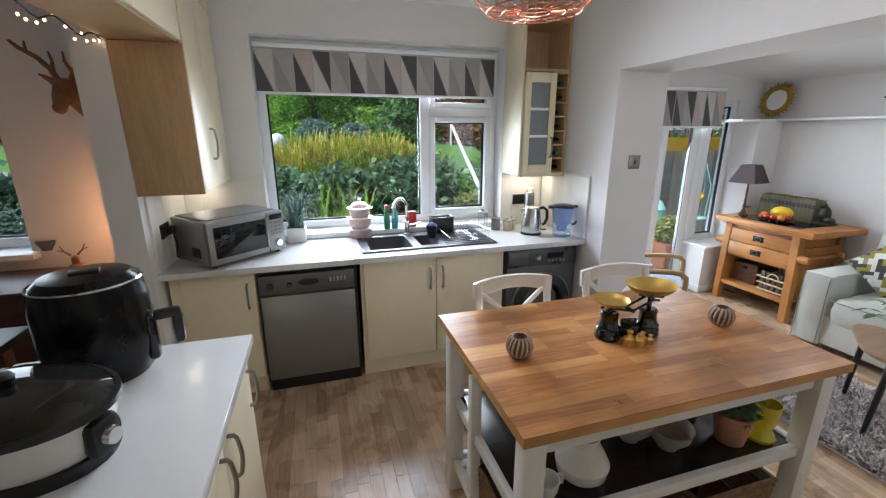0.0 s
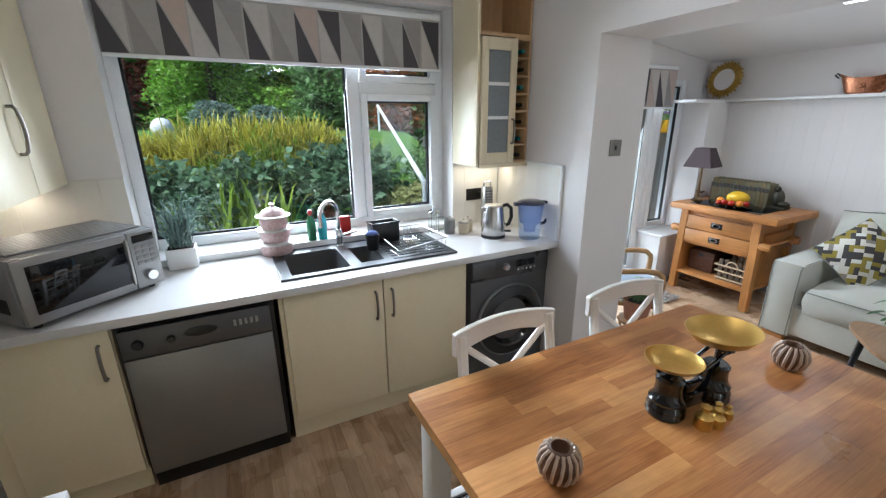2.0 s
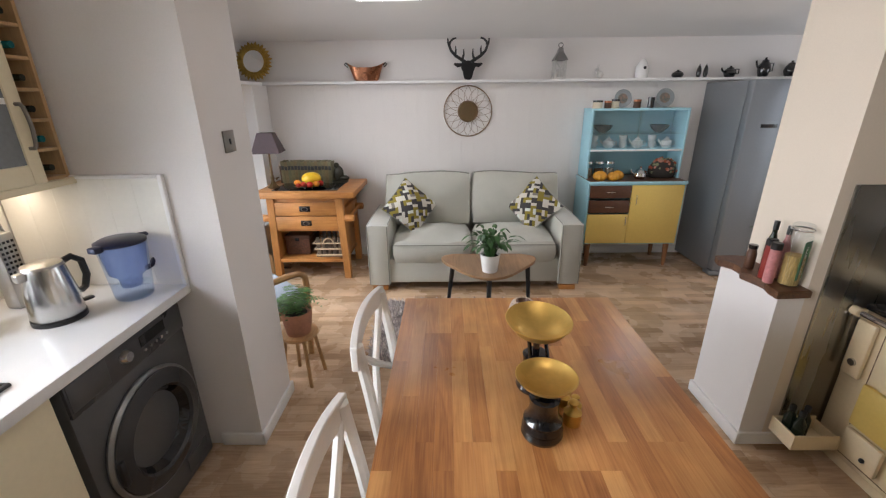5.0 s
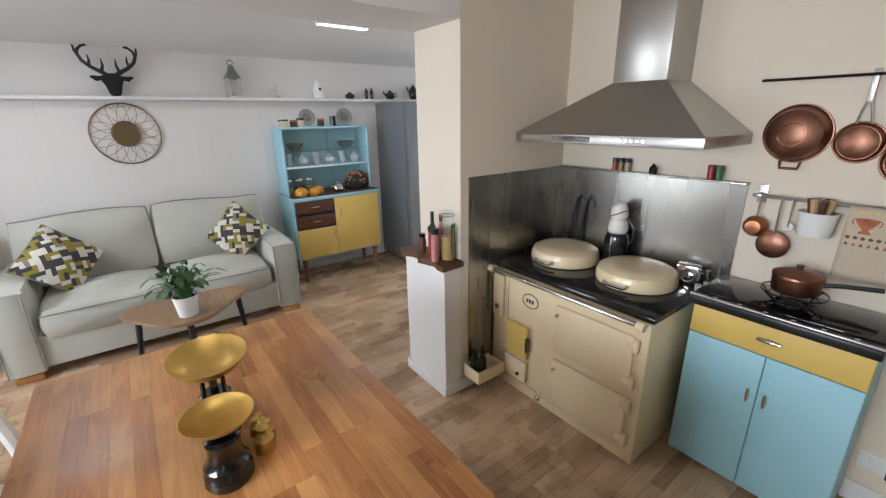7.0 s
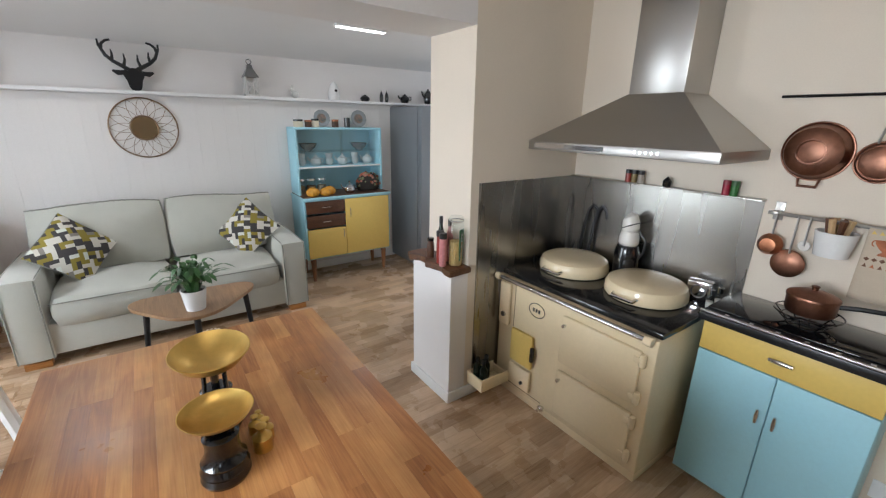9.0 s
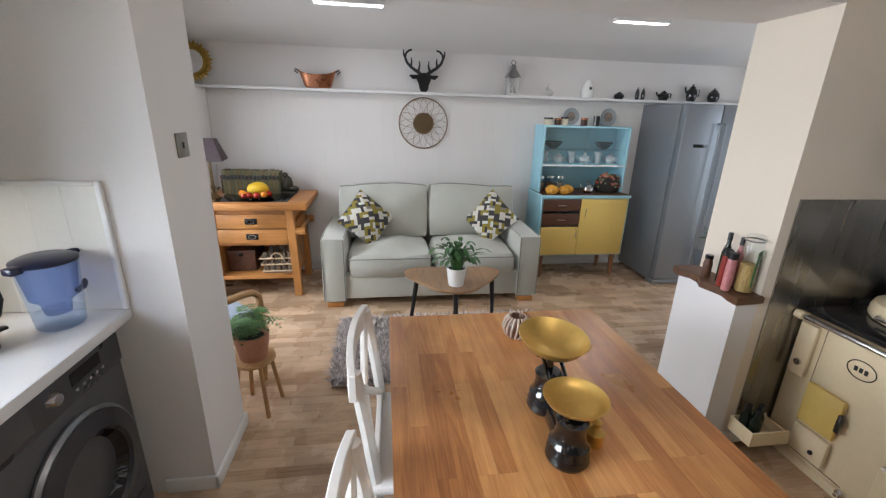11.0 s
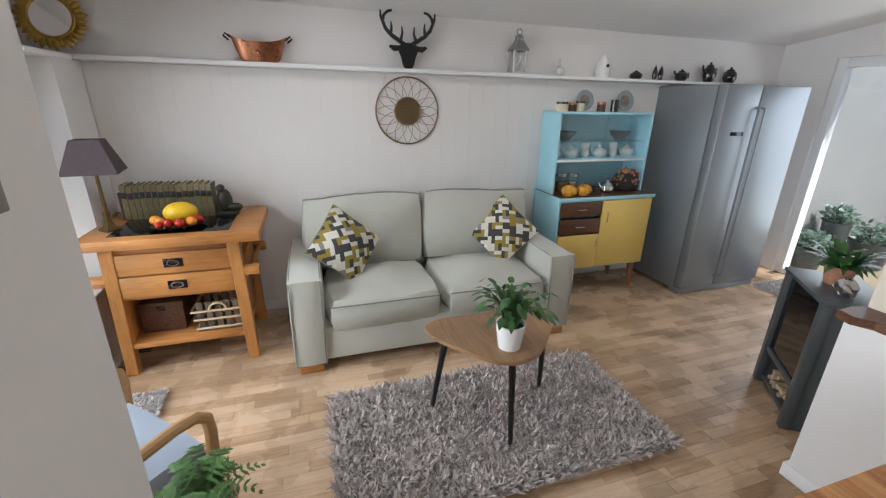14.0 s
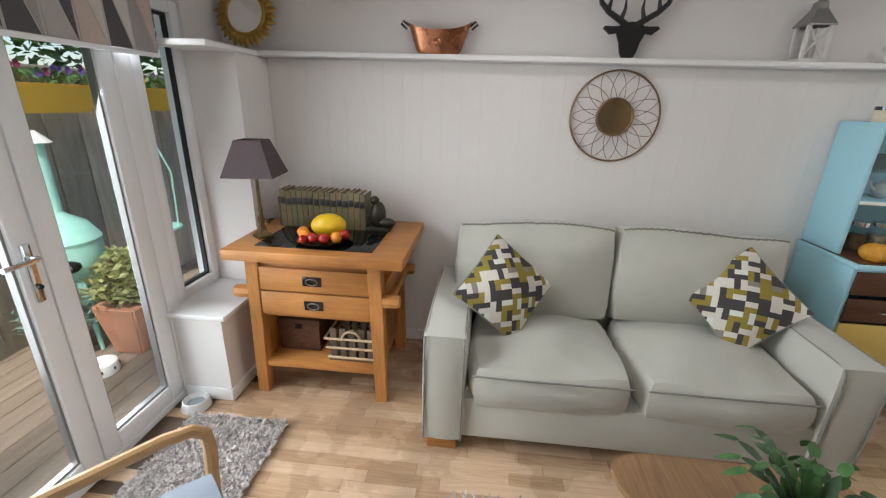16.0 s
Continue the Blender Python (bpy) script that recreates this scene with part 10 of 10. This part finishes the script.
ob = leaf_mass("shrub", 1500, clump_places([(0, 0, 0.48, 0.19, 0.19, 0.15), (0.06, 0.03, 0.58, 0.12, 0.12, 0.10)]), 0.06, FOL["cream"], "", 61)
for key in ("category", "label"):
    if key in ob:
        del ob[key]
ob.parent = tp
cm = thing("garden_stove", (4.54, 4.84, -0.06), "mint green tripod garden stove with a tall flue", "stove")
part("bowl", lathe(B(), [(0, 0.42), (0.12, 0.42), (0.2, 0.52), (0.21, 0.62), (0.2, 0.72)], seg=32), M_MINT, cm)
part("hood", lathe(B(), [(0.205, 0.72), (0.21, 0.74), (0.15, 0.84), (0.06, 0.90), (0.045, 0.92)], seg=32), M_MINT, cm)
part("flue", lathe(B(), [(0.045, 0.90), (0.045, 1.35), (0, 1.35)], seg=16), M_MINT, cm)
part("cowl", lathe(B(), [(0.09, 1.35), (0.02, 1.42), (0, 1.42)], seg=16), M_CROCK, cm)
part("mouth", ball(B(), (-0.12, -0.13, 0.60), 0.08, 16, (0.9, 0.9, 0.6)), M_IRON, cm)
for k in range(3):
    a = k * 2.094 + 4.2
    part("leg", tube(B(), [(0.16 * math.cos(a), 0.16 * math.sin(a), 0.48), (0.24 * math.cos(a), 0.24 * math.sin(a), 0.0)], 0.028, 8, r_end=0.012), M_MINT, cm)
gp2 = thing("garden_pot", (4.30, 4.75, -0.06), "dark pot with a silver-leaved plant", "pot")
part("pot", pot_body(0.10, 0.13, 0.2), M_BLACK, gp2)
ob = leaf_mass("plant", 900, clump_places([(0, 0, 0.32, 0.17, 0.17, 0.16)]), 0.07, FOL["bluegreen"], "", 62, 0.25)
for key in ("category", "label"):
    if key in ob:
        del ob[key]
ob.parent = gp2
pb2 = thing("pet_bowl", (4.20, 4.42, -0.06), "white and black enamel pet bowl on the deck", "bowl")
part("bowl", lathe(B(), [(0, 0), (0.085, 0), (0.09, 0.01), (0.085, 0.07), (0.078, 0.07), (0.07, 0.02), (0, 0.015)], seg=28), M_POTWHITE, pb2)
for k in range(8):
    a = k * 0.785
    part("spot", ball(B(), (0.088 * math.cos(a), 0.088 * math.sin(a), 0.04), 0.013, 8, (0.4, 0.4, 1)), M_BLACK, pb2)
hl = thing("hanging_lantern", (5.55, 4.95, 0.45), "mint wire plant lantern with a yellow flower", "lantern")
for k in range(4):
    a = k * 1.571 + 0.4
    part("wire", tube(B(), [(0.1 * math.cos(a), 0.1 * math.sin(a), 0.0), (0.12 * math.cos(a), 0.12 * math.sin(a), 0.5), (0.0, 0.0, 0.85)], 0.008, 6), M_MINT, hl)
part("base", lathe(B(), [(0, 0), (0.13, 0), (0.13, 0.02), (0, 0.02)], seg=24), M_MINT, hl)
part("flower", ball(B(), (0, 0, 0.32), 0.06, 12), M_YPLANT, hl)
part("hook", tube(B(), [(0, 0, 0.85), (0, 0.02, 0.93), (0, 0.2, 0.94)], 0.007, 6), M_MINT, hl)
part("stand", tube(B(), [(0, 0, 0), (0, 0, -0.51)], 0.02, 8), M_MINT, hl)
# yard behind the south door
structure("ground_yard", boxes(((1.5, -7.5, -0.15), (7.0, -2.6, -0.05))), mat("sandy_paving", (0.42, 0.34, 0.22), 0.85, vary=0.15, scale=3, bump=0.2), "sandy paved yard", "ground")
# white paint with its base colour lowered to offset the sun on the wall
M_YARDWALL = mat("dimmed_white_paint", (0.40, 0.40, 0.395), 0.6, vary=0.06, scale=3, bump=0.08)
yw = boarding("yard_wall", 4.6, 4.7, "x", (-7.5, -2.62), -0.05, 2.4, 0.1, "white boarded yard wall", M_YARDWALL)
boarding("yard_wall_far", 1.5, 4.6, "x", (-5.3, -5.2), -0.05, 2.3, 0.16, "white boarded yard wall", M_YARDWALL)
for k, (x, y, r, h) in enumerate(((4.36, -3.0, 0.15, 0.24), (4.2, -3.7, 0.2, 0.30), (3.9, -4.6, 0.2, 0.42), (4.38, -3.35, 0.13, 0.5))):
    yp = thing("yard_pot", (x, y, -0.05), "dark green bucket planter with succulents", "pot", group="yard pots")
    part("pot", pot_body(r * 0.75, r, h), M_SLATE, yp)
    ob = leaf_mass("plant", 260, clump_places([(0, 0, h + 0.06, r * 0.9, r * 0.9, 0.12)]), 0.08, FOL["bluegreen"], "", 70 + k, 0.5)
    for key in ("category", "label"):
        if key in ob:
            del ob[key]
    ob.parent = yp

# ---- staves of the island top, then the floor strips ----
rnd = random.Random(21)
rows = 18
sw_ = (TY1 - TY0) / rows
stave_sets = {}
for r in range(rows):
    y = TY0 + (r + 0.5) * sw_
    x = TX0
    while x < TX1 - 0.01:
        L = rnd.choice((0.24, 0.32, 0.40, 0.48, 0.56))
        if x + L > TX1 - 0.08:
            L = TX1 - x
        key = round(L, 3)
        if key not in stave_sets:
            stave_sets[key] = mesh_of("stave", boxes(((-L / 2 + 0.00005, -sw_ / 2 + 0.00005, -0.004), (L / 2 - 0.00005, sw_ / 2 - 0.00005, 0.0)), bevel=0.0002), M_STAVE, 0)
        ob = new("stave", stave_sets[key])
        ob.parent = top
        ob.matrix_basis = Matrix.Translation((x + L / 2, y, TZ))
        x += L
# ---- floor strips ----
rnd = random.Random(11)
floor_ob = bpy.data.objects["floor"]
shared = []
for L in (0.24, 0.33, 0.42, 0.52):
    bm = boxes(((-0.0318, -L / 2 + 0.0007, -0.008), (0.0318, L / 2 - 0.0007, 0.0)))
    shared.append((L, mesh_of("floor_strip", bm, M_PLANK, 0)))
rest_v, rest_f = [], []
count = 0
col = 0
x = -0.9
def strip(xc, y0, L, me):
    global count
    near = (-0.2 < xc < 2.02 and 1.75 < y0 < 2.9 or 2.42 < xc < 4.05 and 2.0 < y0 < 3.4 or -0.2 < xc < 0.62 and 0.4 < y0 < 1.8)
    if near and count < 300:
        ob = new("floor_strip", me)
        ob.parent = floor_ob
        ob.location = (xc, y0 + L / 2, 0)
        count += 1
    else:
        n = len(rest_v)
        a, b, c, d = xc - 0.0318, xc + 0.0318, y0 + 0.0007, y0 + L - 0.0007
        rest_v.extend([(a, c, 0), (b, c, 0), (b, d, 0), (a, d, 0), (a, c, -0.008), (b, c, -0.008), (b, d, -0.008), (a, d, -0.008)])
        rest_f.extend([(n, n + 1, n + 2, n + 3), (n, n + 4, n + 5, n + 1), (n + 1, n + 5, n + 6, n + 2), (n + 2, n + 6, n + 7, n + 3), (n + 3, n + 7, n + 4, n)])
while x < WX:
    y = -2.4 - rnd.random() * 0.5
    while y < 3.72:
        L, me = shared[rnd.randrange(4)]
        if y + L < 3.76 and y > (-2.6 if x > 2.15 else -1.3):
            strip(x, y, L, me)
        y += L
    x += 0.0645
me = bpy.data.meshes.new("floor_strips")
me.from_pydata(rest_v, [], rest_f)
me.materials.append(M_PLANKJ)
tagged(new("floor_strips", me), "wood-effect laminate strips in mixed browns", "floor", kind="stuff")
